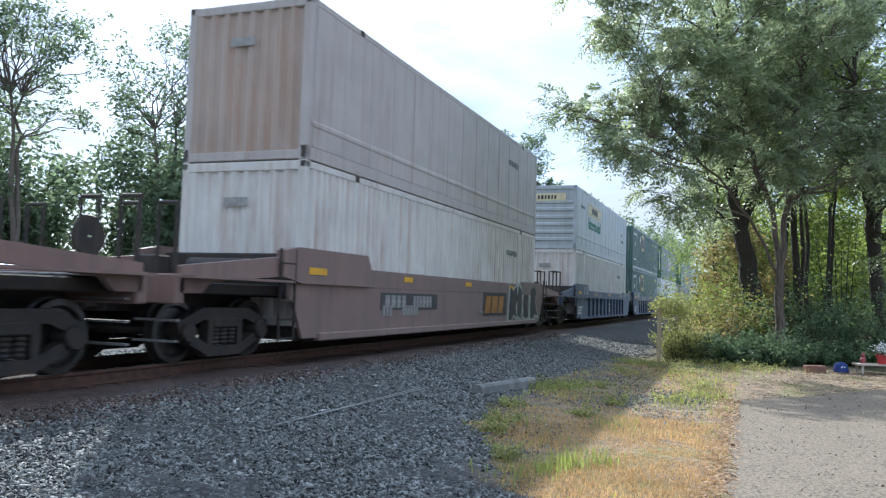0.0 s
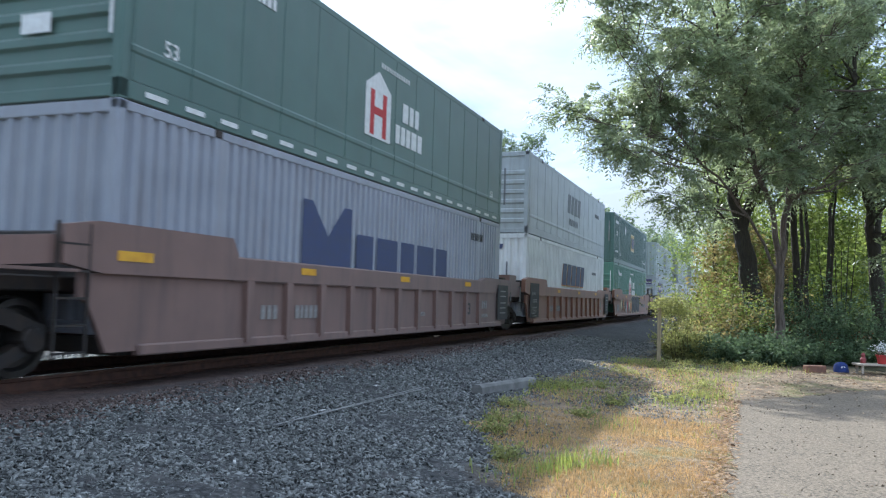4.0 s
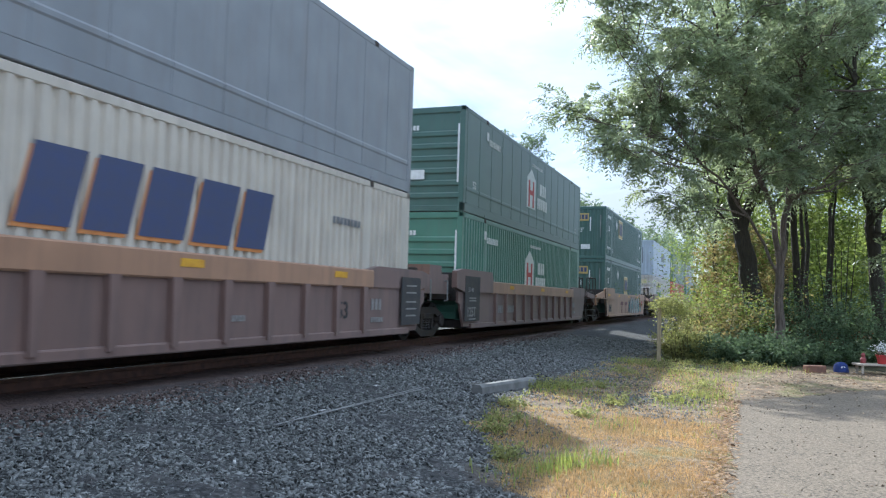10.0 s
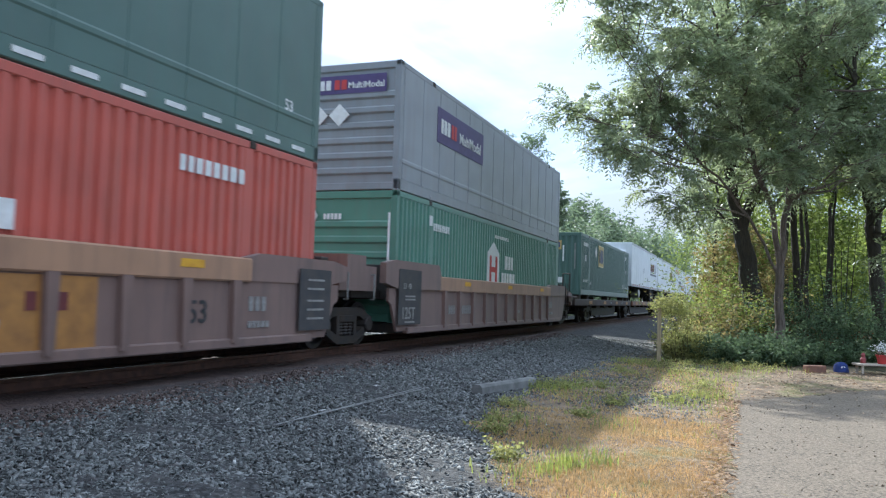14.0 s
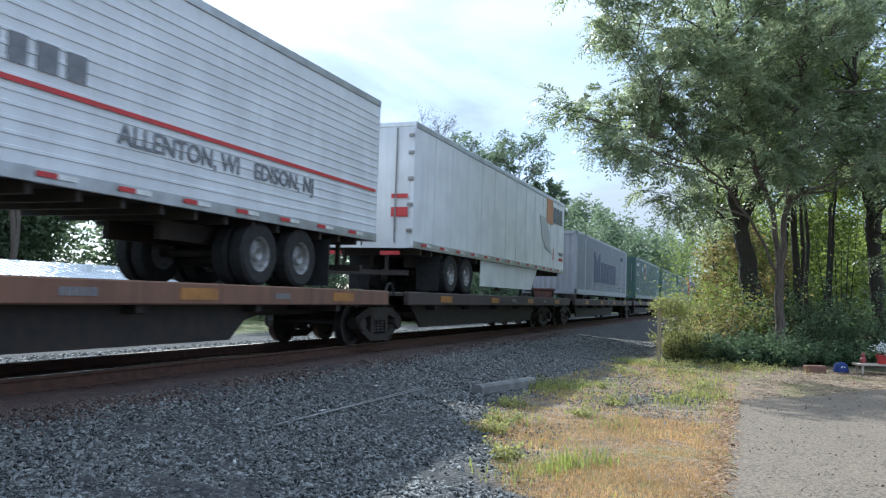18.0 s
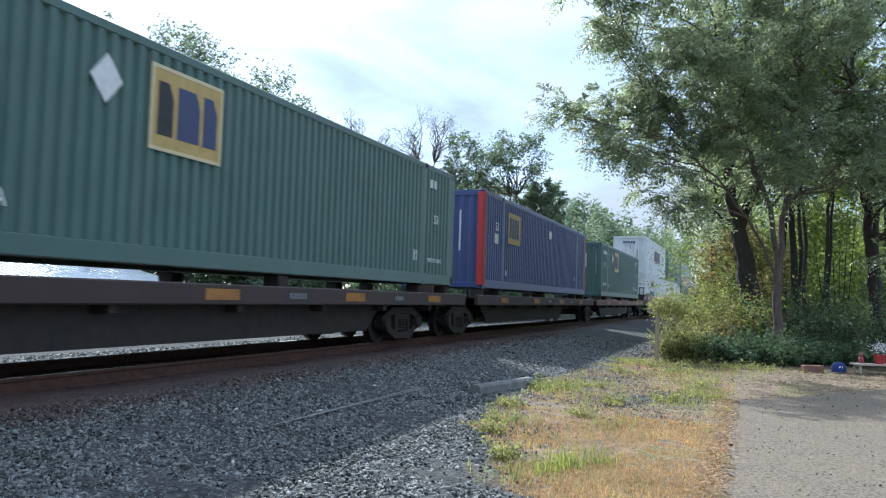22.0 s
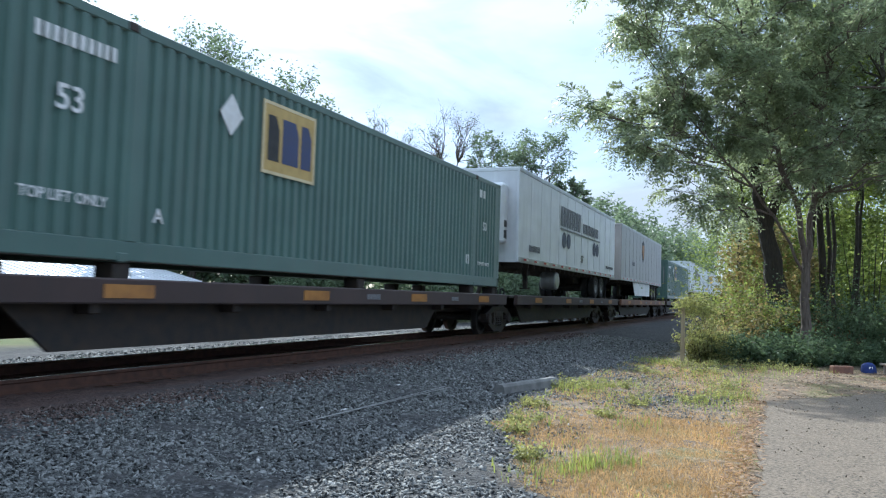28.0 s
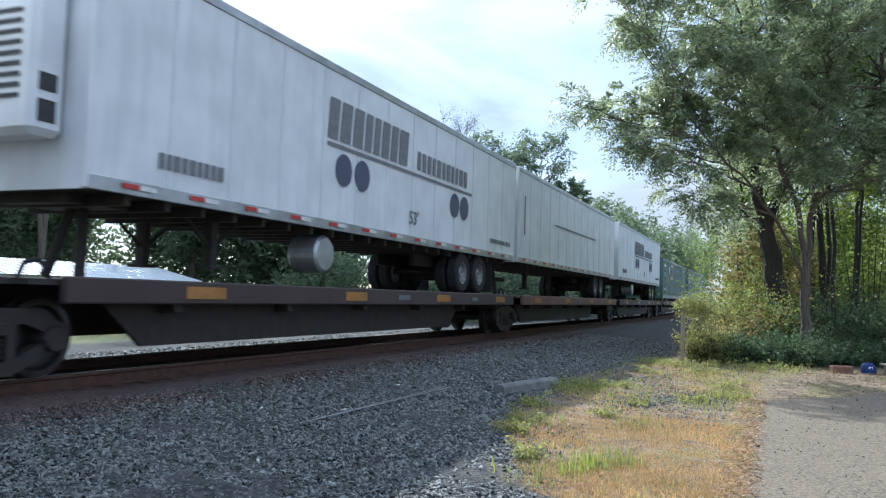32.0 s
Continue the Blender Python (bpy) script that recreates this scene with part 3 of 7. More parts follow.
def well_car(col, gap0, gap1, style, look_words):
    """One well unit. x = 0 is the near end of its container; gap0, gap1: the room before and behind it."""
    car = new("well_car")
    tagged(car, look_words, "railcar", group="well cars of the train")
    main, L = PAINT[col], 16.2
    cap = PAINT["tan"] if style == "striped" else main
    y = 1.42
    for side in (-1, 1):
        flip = 0 if side < 0 else 180
        ox = 0 if side < 0 else L
        w = part("side_wall", shared("well_side", lambda: Shape().prism([(-0.6, 1.2), (-0.6, 0.92), (-0.45, 0.85), (-0.15, 0.28), (L + 0.15, 0.28), (L + 0.45, 0.85), (L + 0.6, 0.92), (L + 0.6, 1.2)], -0.03, 0.03)), main, car, at=(ox, side * y, 0), rz=flip)
        part("top_chord", shared("flush_chord", lambda: Shape().box(2.2, L - 2.2, -0.034, 0.06, 1.18, 1.54, 0.01)) if style in FLUSH else shared("top_chord", lambda: Shape().box(2.2, L - 2.2, -0.09, 0.06, 1.18, 1.54, 0.025)), cap, car, at=(ox, side * y, 0), rz=flip)
        part("bottom_chord", shared("bottom_chord", lambda: Shape().box(0.35, L - 0.35, -0.08, 0.05, 0.22, 0.36, 0.02)), main, car, at=(ox, side * y, 0), rz=flip)
        for e in (0, 1):
            part("end_panel", shared(("end_panel", e), lambda: Shape().prism([(-0.9, 1.72), (-0.9, 1.3), (-0.3, 1.2), (2.3, 1.2), (2.3, 1.56), (2.15, 1.8), (-0.4, 1.8)] if e == 0 else [(-0.9, 1.55), (-0.9, 1.3), (-0.3, 1.2), (2.3, 1.2), (2.3, 1.55), (1.9, 1.63), (-0.4, 1.63)], -0.09, 0.05)), main, car, at=(0 if e == 0 else L, side * y if (e == 0) == (side < 0) else side * y, 0), rz=0 if e == 0 else 180)
        rib = shared("side_rib", lambda: Shape().prism([(-0.06, 0.3), (0.06, 0.3), (0.09, 1.2), (-0.09, 1.2)], -0.09, 0.0))
        for i in range(11 if style not in FLUSH else 0):
            part("rib", rib, main, car, at=(2.6 + i * 1.1, side * (y + 0.028), 0), rz=flip)
    part("well_floor", shared("well_floor", lambda: Shape().box(0.2, L - 0.2, -1.3, 1.3, 0.22, 0.3).box(0.1, 0.3, -1.3, 1.3, 0.25, 0.44).box(L - 0.3, L - 0.1, -1.3, 1.3, 0.25, 0.44)), M_STEEL, car)
    for e, gap in ((0, gap0), (1, gap1)):
        o, d = (0.0, -1) if e == 0 else (L, 1)
        single = gap > 4
        reach = gap / 2 - 0.25 if single else gap / 2 - 0.12
        key = ("end_platform", e, round(reach, 1))
        part("end_platform", shared(key, lambda: Shape().box(min(o, o + d * reach), max(o, o + d * reach), -1.1, 1.1, 0.98, 1.16, 0.02).box(min(o + d * 0.05, o + d * 0.3), max(o + d * 0.05, o + d * 0.3), -1.4, 1.4, 0.95, 1.7, 0.02).box(min(o, o + d * reach), max(o, o + d * reach), -0.3, 0.3, 0.72, 1.0)), M_STEEL, car)
        if single:
            truck_parts(car, o + d * 1.75)
            xe = o + d * (reach - 0.1)
            for side in (-1, 1):
                part("end_sill", shared(("end_sill", e, round(reach, 1)), lambda: Shape().prism([(o + d * 0.8, 1.3), (o + d * 0.8, 1.62 if e == 0 else 1.52), (xe, 1.36), (xe, 1.0), (o + d * (reach - 0.55), 1.0), (o + d * (reach - 0.75), 1.16)], -0.05, 0.05)), main, car, at=(0, side * 1.4, 0))
                part("sill_plate", shared(("sill_plate", e, round(reach, 1)), lambda: Shape().box(min(xe, o + d * 0.8), max(xe, o + d * 0.8), -0.3, 0.06, 1.2, 1.235)), main, car, at=(0, side * 1.36, 0) if side < 0 else (0, side * 1.12, 0))
            part("end_beam", shared(("end_beam", e), lambda: Shape().box(-0.1, 0.1, -1.45, 1.45, 0.85, 1.25, 0.02)), main, car, at=(xe, 0, 0))
            for yy in (-1.35, -0.7):
                part("handrail", shared("handrail", lambda: Shape().tube((0, 0, 1.2), (0, 0, 2.2), 0.028, n=8).tube((0, -0.02, 2.2), (0, 0.3, 2.2), 0.028, n=8).tube((0, 0.3, 2.2), (0, 0.3, 1.25), 0.028, n=8)), M_STEEL, car, at=(xe, yy, 0))
            part("handrail", shared("handrail", lambda: None), M_STEEL, car, at=(xe, 1.0, 0))
            for k in range(4):
                part("step", shared("step", lambda: Shape().box(-0.03, 0.03, -0.35, 0.35, -0.015, 0.015)), M_CAST, car, at=(xe - d * (0.1 + 0.02 * k), -1.0, 0.35 + k * 0.28))
            part("walkway", shared("walkway", lambda: Shape().box(-0.45, 0.45, -1.3, 1.3, 1.17, 1.2, 0.008)), M_CAST, car, "expanded-metal walkway", at=(xe - d * 0.35, 0, 0))
            part("air_tank", shared("air_tank", lambda: Shape().tube((0, -0.8, 1.42), (0, 0.4, 1.42), 0.17, n=14)), M_STEEL, car, "black air reservoir", at=(o + d * 0.75, 0, 0))
            part("brake_valve", shared("brake_valve", lambda: Shape().box(-0.2, 0.2, -0.2, 0.2, 1.18, 1.6, 0.03)), M_STEEL, car, at=(o + d * 1.35, 0.7, 0))
            part("coupler", shared(("coupler", e), lambda: Shape().box(-0.45, 0.45, -0.09, 0.09, 0.78, 0.98, 0.03).box(d * 0.3 - 0.16, d * 0.3 + 0.16, -0.17, 0.17, 0.74, 1.02, 0.04)), M_STEEL, car, at=(o + d * (reach + 0.15), 0, 0))
            lad = Shape()
            xl = o + d * 0.75
            for i in range(5):
                lad.box(xl - 0.23, xl + 0.23, -0.012, 0.012, 0.3 + i * 0.3, 0.325 + i * 0.3)
            lad.box(xl - 0.24, xl - 0.21, -0.015, 0.015, 0.25, 1.75).box(xl + 0.21, xl + 0.24, -0.015, 0.015, 0.25, 1.75)
            part("ladder", lad, M_STEEL, car, at=(0, -1.5, 0))
            bw = Shape().lathe([(0.02, -0.03), (0.3, -0.03), (0.32, 0), (0.3, 0.03), (0.27, 0.02), (0.27, -0.02)], 18, "y", (xe - d * 0.15, 0.3, 1.75)) if e == 0 else None
            if bw:
                part("brake_wheel", bw, M_STEEL, car)
        elif e == 1:
            truck_parts(car, o + gap / 2)
            step = [(-0.8, 1.12), (-0.8, 1.5), (-0.5, 1.5), (-0.5, 1.82), (0.3, 1.82), (0.3, 1.62), (0.8, 1.62), (0.8, 1.12)]
            part("hinge_cover", shared("hinge_cover", lambda: Shape().prism(step, -1.3, 1.3)), main, car, "stepped cover over the shared bogie", at=(o + gap / 2, 0, 0))
            for dx in (-0.6, 0.55):
                part("grab_iron", shared("grab_iron", lambda: Shape().tube((0, 0, 0.95), (0, 0, 1.45), 0.018, n=6).tube((0, 0.08, 0.95), (0, 0, 0.95), 0.018, n=6).tube((0, 0.08, 1.45), (0, 0, 1.45), 0.018, n=6)), M_CAST, car, at=(o + gap / 2 + dx, -1.38, 0))
    for xx in (4.3, 8.4, 12.6):
        part("reflector", shared("reflector", lambda: Shape().box(-0.24, 0.24, -0.004, 0.004, -0.055, 0.055)), M_YELLOW, car, at=(xx, -y - (0.04 if style in FLUSH else 0.093), 1.4))
    part("reflector", shared("reflector_small", lambda: Shape().box(-0.3, 0.3, -0.004, 0.004, -0.06, 0.06)), M_YELLOW, car, at=(0.2, -y - 0.093, 1.42))
    if style == "blue":
        letters("lettering", "125T", 0.5, M_WHITE, car, (-0.05, -y - 0.045, 0.46))
        letters("lettering", "53", 0.66, M_WHITE, car, (8.35, -y - 0.045, 0.5))
        brick_bars(car, [(3.5, 1.28, 16, 0.11, 0.16, -y - 0.094), (8.9, 1.3, 8, 0.05, 0.1, -y - 0.094), (12.9, 1.3, 9, 0.05, 0.1, -y - 0.094), (0.6, 0.98, 3, 0.06, 0.4, -y - 0.094), (13.6, 0.45, 5, 0.12, 0.32, -y - 0.04)])
        for xx in (1.2, 1.75, 2.0, 14.3, 14.7):
            part("clearance_bar", shared("clearance_bar", lambda: Shape().box(-0.025, 0.025, -0.004, 0.004, -0.2, 0.2)), M_WHITE, car, at=(xx, -y - 0.096, 1.55))
    elif style == "graffiti":
        rnd = random.Random(7 + int(gap0 * 10))
        spike = [(0, 0.0), (0.22, 0.4), (0.4, 0.0), (0.6, 0.5), (0.85, 0.05), (0.78, 0.55), (1.0, 0.9), (0.6, 0.7), (0.5, 1.0), (0.3, 0.65), (0.05, 0.95), (0.15, 0.5)]

        def tag(pts, x, z, w, h, mat, d, words):
            part("graffiti", Shape().prism([(a * w, b * h) for a, b in pts], -0.002, 0.002), mat, car, words, at=(x, -y - 0.036 - d, z))

        def sweep(pts, x, z, w, h, wide, mat, d, words):
            part("graffiti", ribbon([(a * w, b * h) for a, b in pts], wide), mat, car, words, at=(x, -y - 0.036 - d, z))

        if col == "tan":
            for i in range(7):
                tag(spike, 8.3 + i * 0.8 + rnd.uniform(-0.1, 0.1), 0.28, rnd.uniform(0.7, 1.1), rnd.uniform(0.9, 1.15), M_TEAL, 0.002 + 0.004 * (i % 2), "teal spray-paint patch")
            wave = [(0.0, 0.0), (0.0, 0.6), (0.25, 0.98), (0.62, 0.8), (0.66, 0.3), (0.9, 0.0), (1.25, 0.15), (1.3, 0.7), (1.55, 1.0), (1.85, 0.8), (1.9, 0.25), (2.15, 0.0), (2.45, 0.2), (2.5, 0.7), (2.75, 1.0), (3.05, 0.75), (3.1, 0.2), (3.4, 0.0), (3.7, 0.25), (3.72, 0.75), (3.95, 1.0), (4.2, 0.8)]
            sweep(wave, 9.05, 0.4, 1.0, 0.8, 0.44, M_DARK, 0.03, "black graffiti outline")
            sweep(wave, 9.05, 0.41, 1.0, 0.78, 0.33, M_PALE, 0.035, "pale grey looping graffiti stroke")
            for i in range(6):
                tag(spike, 13.2 + 0.32 * i, 0.35 + 0.2 * (i % 3), rnd.uniform(0.4, 0.8), rnd.uniform(0.4, 0.7), (M_TEAL, M_CREAM, M_RED, M_TEAL, M_ORANGE, M_RED)[i], 0.01 + 0.003 * i, "angular graffiti blot")
            # large dark red block shapes of the owner's mark
            for x, w in ((4.9, 1.1), (6.6, 1.1)):
                part("mark", shared(("red_t", w), lambda: Shape().prism([(0, 0.7), (1.1, 0.7), (1.1, 0.5), (0.72, 0.5), (0.72, 0.0), (0.4, 0.0), (0.4, 0.5), (0.0, 0.5)], -0.002, 0.002)), M_OXIDE, car, "dark red block shape", at=(x, -y - 0.038, 0.38))
            part("mark", Shape().prism([(0, 0), (0.3, 0), (0.9, 0.7), (0.6, 0.7)], -0.002, 0.002), M_OXIDE, car, "dark red block shape", at=(7.95, -y - 0.038, 0.38))
        else:
            flame = col == "orange"
            base = M_ORANGE if flame else M_GREY
            for i in range(9):
                mt = (M_CREAM, M_DARK, M_ORANGE, M_DARK, M_PALE, M_RED, M_DARK, M_CREAM, M_ORANGE)[i] if flame else (M_GREY, M_DARK, M_STEEL)[i % 3]
                tag(spike, 1.9 + i * 0.48 + rnd.uniform(-0.1, 0.1), 0.3 + rnd.uniform(0, 0.25), rnd.uniform(0.8, 1.3), rnd.uniform(0.7, 1.0), mt, 0.003 + 0.004 * i, "angular graffiti shape")
            for i in range(3):
                sweep([(0, 1), (0.15, 0.5), (0.6, 0.2), (1.2, 0.1)], 3.1 + i * 0.9, 0.4, 1.0, 1.0, 0.05, M_PALE if flame else M_STENCIL, 0.042, "thin pale graffiti line")
            blob = [(0.1, 0.0), (0.5, -0.04), (0.82, 0.1), (0.9, 0.4), (0.8, 0.62), (0.92, 0.85), (0.7, 1.02), (0.35, 0.95), (0.1, 1.03), (-0.06, 0.8), (0.04, 0.5), (-0.05, 0.2)]
            for i in range(5):
                x, fl = 6.75 + i * 0.8, -1 if i % 2 else 1
                q = [(0.45 + fl * (u - 0.45), v) for u, v in blob]
                tag([(u * 1.1 - 0.05, v * 1.08 - 0.04) for u, v in q], x, 0.42, 1.0, 1.05, M_CREAM if flame else M_STEEL, 0.004 + 0.004 * (i % 2), "pale graffiti outline")
                tag(q, x, 0.42, 1.0, 1.05, M_DARK, 0.012 + 0.004 * (i % 2), "black bubble-shaped graffiti")
                sweep([(0.15, 0.85), (0.05, 0.6), (0.2, 0.4), (0.15, 0.15)], x + 0.1, 0.45, 1.0, 1.0, 0.035, M_GREY, 0.022, "grey graffiti highlight")
                sweep([(0.6, 0.75), (0.5, 0.55), (0.62, 0.3)], x + 0.1, 0.45, 1.0, 1.0, 0.05, M_GREY, 0.022, "grey graffiti highlight")
        brick_bars(car, [(12.2, 0.72, 4, 0.22, 0.24, -y - 0.036), (13.6, 0.72, 5, 0.14, 0.24, -y - 0.036), (0.6, 0.5, 2, 0.3, 0.4, -y - 0.036)], M_STENCIL if col != "tan" else M_DARK)
    else:
        brick_bars(car, [(3.0, 0.62, 3, 0.14, 0.22, -y - 0.04), (4.0, 0.62, 6, 0.11, 0.22, -y - 0.04), (14.0, 0.75, 3, 0.14, 0.22, -y - 0.04), (14.0, 0.5, 5, 0.08, 0.1, -y - 0.04), (9.4, 0.6, 4, 0.07, 0.09, -y - 0.04)])
    owner_marks(car, style, col, gap0, gap1, y, L, "ochre" in look_words)
    return car


def owner_marks(car, style, col, gap0, gap1, y, L, board):
    """Stencil boards, number panels and spray paint that set the cars apart."""
    side = -y - 0.036
    if style in ("", "striped"):
        if gap0 < 4:
            part("stencil_board", shared("stencil_board", lambda: Shape().box(-0.25, 1.0, -0.004, 0.004, 0.42, 1.62)), M_BOARD, car, "black stencil board", at=(0, -y - 0.1, 0))
            letters("lettering", "125T", 0.36, M_STENCIL, car, (-0.1, -y - 0.106, 0.55))
            letters("lettering", "53  48", 0.17, M_STENCIL, car, (-0.02, -y - 0.106, 1.2))
            for z in (0.46, 0.95, 1.02):
                part("stencil_line", shared("stencil_line", lambda: Shape().box(0, 0.55, -0.003, 0.003, 0, 0.035)), M_STENCIL, car, at=(0.1, -y - 0.106, z))
        if gap1 < 4:
            part("stencil_board", shared("stencil_board_far", lambda: Shape().box(L - 0.85, L + 0.2, -0.004, 0.004, 0.42, 1.45)), M_BOARD, car, "black stencil board", at=(0, -y - 0.1, 0))
            for z in (0.6, 0.75, 0.9, 1.1, 1.25):
                part("stencil_line", shared("stencil_line", lambda: Shape().box(0, 0.55, -0.003, 0.003, 0, 0.035)), M_STENCIL, car, at=(L - 0.6, -y - 0.106, z))
            letters("lettering", "53", 0.44, M_DARK, car, (12.6, -y - 0.035, 0.6))
        if board:
            part("number_board", shared("number_board", lambda: Shape().box(8.3, 11.0, -0.004, 0.004, 0.36, 1.16)), M_AMBER, car, "ochre owner's board", at=(0, side, 0))
            blocks(car, 10.02, side - 0.007, 0.78, 3, 0.17, 0.2, 0.06, 0.0, M_OXIDE, "dark red block shape")
    if col == "maroon" and style == "":
        letters("lettering", "53", 0.62, M_HITCH, car, (1.35, -y - 0.03, 0.55))
    if style == "tagged":
        part("number_board", shared("dark_board_a", lambda: Shape().box(2.9, 6.1, -0.004, 0.004, 0.74, 1.1)), M_BOARD, car, "dark number board", at=(0, side, 0))
        blocks(car, 3.1, side - 0.007, 0.79, 4, 0.24, 0.26, 0.07, 0.0, M_STENCIL)
        blocks(car, 4.6, side - 0.007, 0.79, 6, 0.16, 0.26, 0.05, 0.0, M_STENCIL)
        part("number_board", shared("dark_board_b", lambda: Shape().box(9.7, 12.05, -0.004, 0.004, 0.55, 1.22)), M_BOARD, car, "dark owner's board", at=(0, side, 0))
        blocks(car, 9.86, side - 0.007, 0.62, 3, 0.6, 0.5, 0.12, 0.12, M_AMBER, "dull orange block shape")
        # tall pale spray-painted forms with dark faces
        forms = ([(0.0, 0.0), (0.2, 1.15), (0.6, 1.0), (1.1, 1.2), (1.2, 0.7), (0.95, 0.45), (1.15, 0.05), (0.7, 0.2), (0.35, -0.02)],
                 [(0.0, 0.1), (-0.1, 0.8), (0.15, 1.22), (0.55, 1.05), (0.6, 0.5), (0.5, 0.0), (0.2, 0.12)],
                 [(0.1, 0.1), (0.0, 0.7), (0.25, 1.25), (0.7, 1.1), (0.85, 0.75), (0.65, 0.5), (0.85, 0.1), (0.45, 0.0)],
                 [(0.0, 0.05), (0.05, 1.1), (0.5, 1.22), (0.95, 1.1), (0.8, 0.62), (1.25, 0.1), (0.8, 0.15), (0.4, -0.02)])
        x = 12.2
        for k, pts in enumerate(forms):
            cx, cz = sum(p[0] for p in pts) / len(pts), 0.6
            part("graffiti", Shape().prism([(cx + (a - cx) * 1.14, cz + (b - cz) * 1.1) for a, b in pts], -0.002, 0.002), M_PALE, car, "pale grey spray-painted outline", at=(x, side - 0.004 - 0.003 * (k % 2), 0.33))
            part("graffiti", Shape().prism([(cx + (a - cx) * 0.82, cz + (b - cz) * 0.9) for a, b in pts], -0.002, 0.002), M_BOARD, car, "dark spray-painted face", at=(x, side - 0.012 - 0.003 * (k % 2), 0.33))
            x += (1.12, 0.66, 0.9, 1.2)[k]


def flat_car(gap0, gap1, col="deck_brown", boxed=True):
    """One flat unit for a trailer or single container, x = 0 at the load's near end."""
    car = new("flat_car")
    tagged(car, "low dark flat railcar with a brown side beam", "railcar", group="flat cars of the train")
    L, a, b = 16.2, -gap0 / 2 + 0.12, 16.2 + gap1 / 2 - 0.12
    key = (round(a, 1), round(b, 1))
    part("deck", shared(("deck",) + key, lambda: Shape().box(a, b, -1.3, 1.3, 1.04, 1.1)), M_STEEL, car)
    for side in (-1, 1):
        part("side_beam", shared(("side_beam",) + key, lambda: Shape().box(a + 0.4, b - 0.4, -0.06, 0.06, 0.84, 1.14, 0.02)), PAINT[col], car, at=(0, side * 1.36, 0))
        part("belly_skirt", shared(("belly_skirt", gap0 > 4.7), lambda: Shape().prism([(3.6 if gap0 > 4.7 else 0.5, 0.86), (4.5 if gap0 > 4.7 else 1.2, 0.3), (L - 4.6, 0.3), (L - 3.9, 0.86)], -0.03, 0.03)), M_STEEL, car, at=(0, side * 1.05, 0))
    part("centre_sill", shared(("centre_sill",) + key, lambda: Shape().box(a, b, -0.28, 0.28, 0.62, 1.05, 0.02).prism([(2.6, 0.64), (3.8, 0.4), (L - 3.8, 0.4), (L - 2.6, 0.64)], -0.28, 0.28)), M_STEEL, car)
    for i in range(6):
        part("cross_bearer", shared("cross_bearer", lambda: Shape().box(-0.08, 0.08, -1.32, 1.32, 0.72, 1.04, 0.015)), M_STEEL, car, at=(1.6 + i * 2.6, 0, 0))
    for xx in (2.0, 6.2, 10.4, 14.6):
        part("reflector", shared("deck_reflector", lambda: Shape().box(-0.4, 0.4, -0.004, 0.004, -0.07, 0.09)), M_AMBER, car, "dull amber reflector", at=(xx, -1.425, 0.98))
    brick_bars(car, [(8.0, 0.94, 6, 0.07, 0.1, -1.425), (12.3, 0.94, 5, 0.06, 0.09, -1.425)], M_GREY)
    for e, gap, o, d in ((0, gap0, 0.0, -1), (1, gap1, L, 1)):
        if gap > 4.7 or 1.9 < gap < 4:
            truck_parts(car, o - d * 3.0 if gap > 4.7 else (-1.3 if e == 0 else L + gap - 5.2))
            part("coupler", shared(("coupler", e), lambda: None) if ("coupler", e) in CACHE else Shape().box(-0.45, 0.45, -0.09, 0.09, 0.78, 0.98, 0.03), M_STEEL, car, at=(o + d * gap / 2, 0, 0))
        elif e == 1:
            truck_parts(car, o + gap / 2 - 0.2)
    if boxed:
        ped = shared("pedestal", lambda: Shape().box(-0.14, 0.14, -0.16, 0.16, 1.08, 1.33, 0.02))
        for x in (0.2, 2.05, 8.1, L - 2.05, L - 0.25):
            for yy in (-1.08, 1.08):
                part("pedestal", ped, M_STEEL, car, at=(x, yy, 0))
        hitch = Shape().prism([(-0.42, 1.1), (0.12, 1.1), (0.02, 1.45), (-0.3, 1.45)], -0.42, 0.42).box(-0.34, 0.06, -0.5, 0.5, 1.45, 1.56, 0.03).tube((-0.5, -0.3, 1.12), (-0.2, -0.3, 1.5), 0.05).tube((-0.5, 0.3, 1.12), (-0.2, 0.3, 1.5), 0.05)
        if 2.4 < gap0 < 3.2:
            part("folded_hitch", hitch, M_HITCH, car, "red-brown folded trailer hitch", at=(-0.75, 0, 0))
    hose = Shape()
    p = [(-0.5, 1.1), (-0.42, 1.28), (-0.25, 1.32), (-0.12, 1.22), (-0.08, 1.1)]
    for q, r in zip(p, p[1:]):
        hose.tube((q[0], -0.9, q[1]), (r[0], -0.9, r[1]), 0.03, n=6)
    part("brake_hose", hose, M_TYRE, car)
    return car


# ---- containers ----
CL, CW, CH = 16.15, 2.59, 2.9


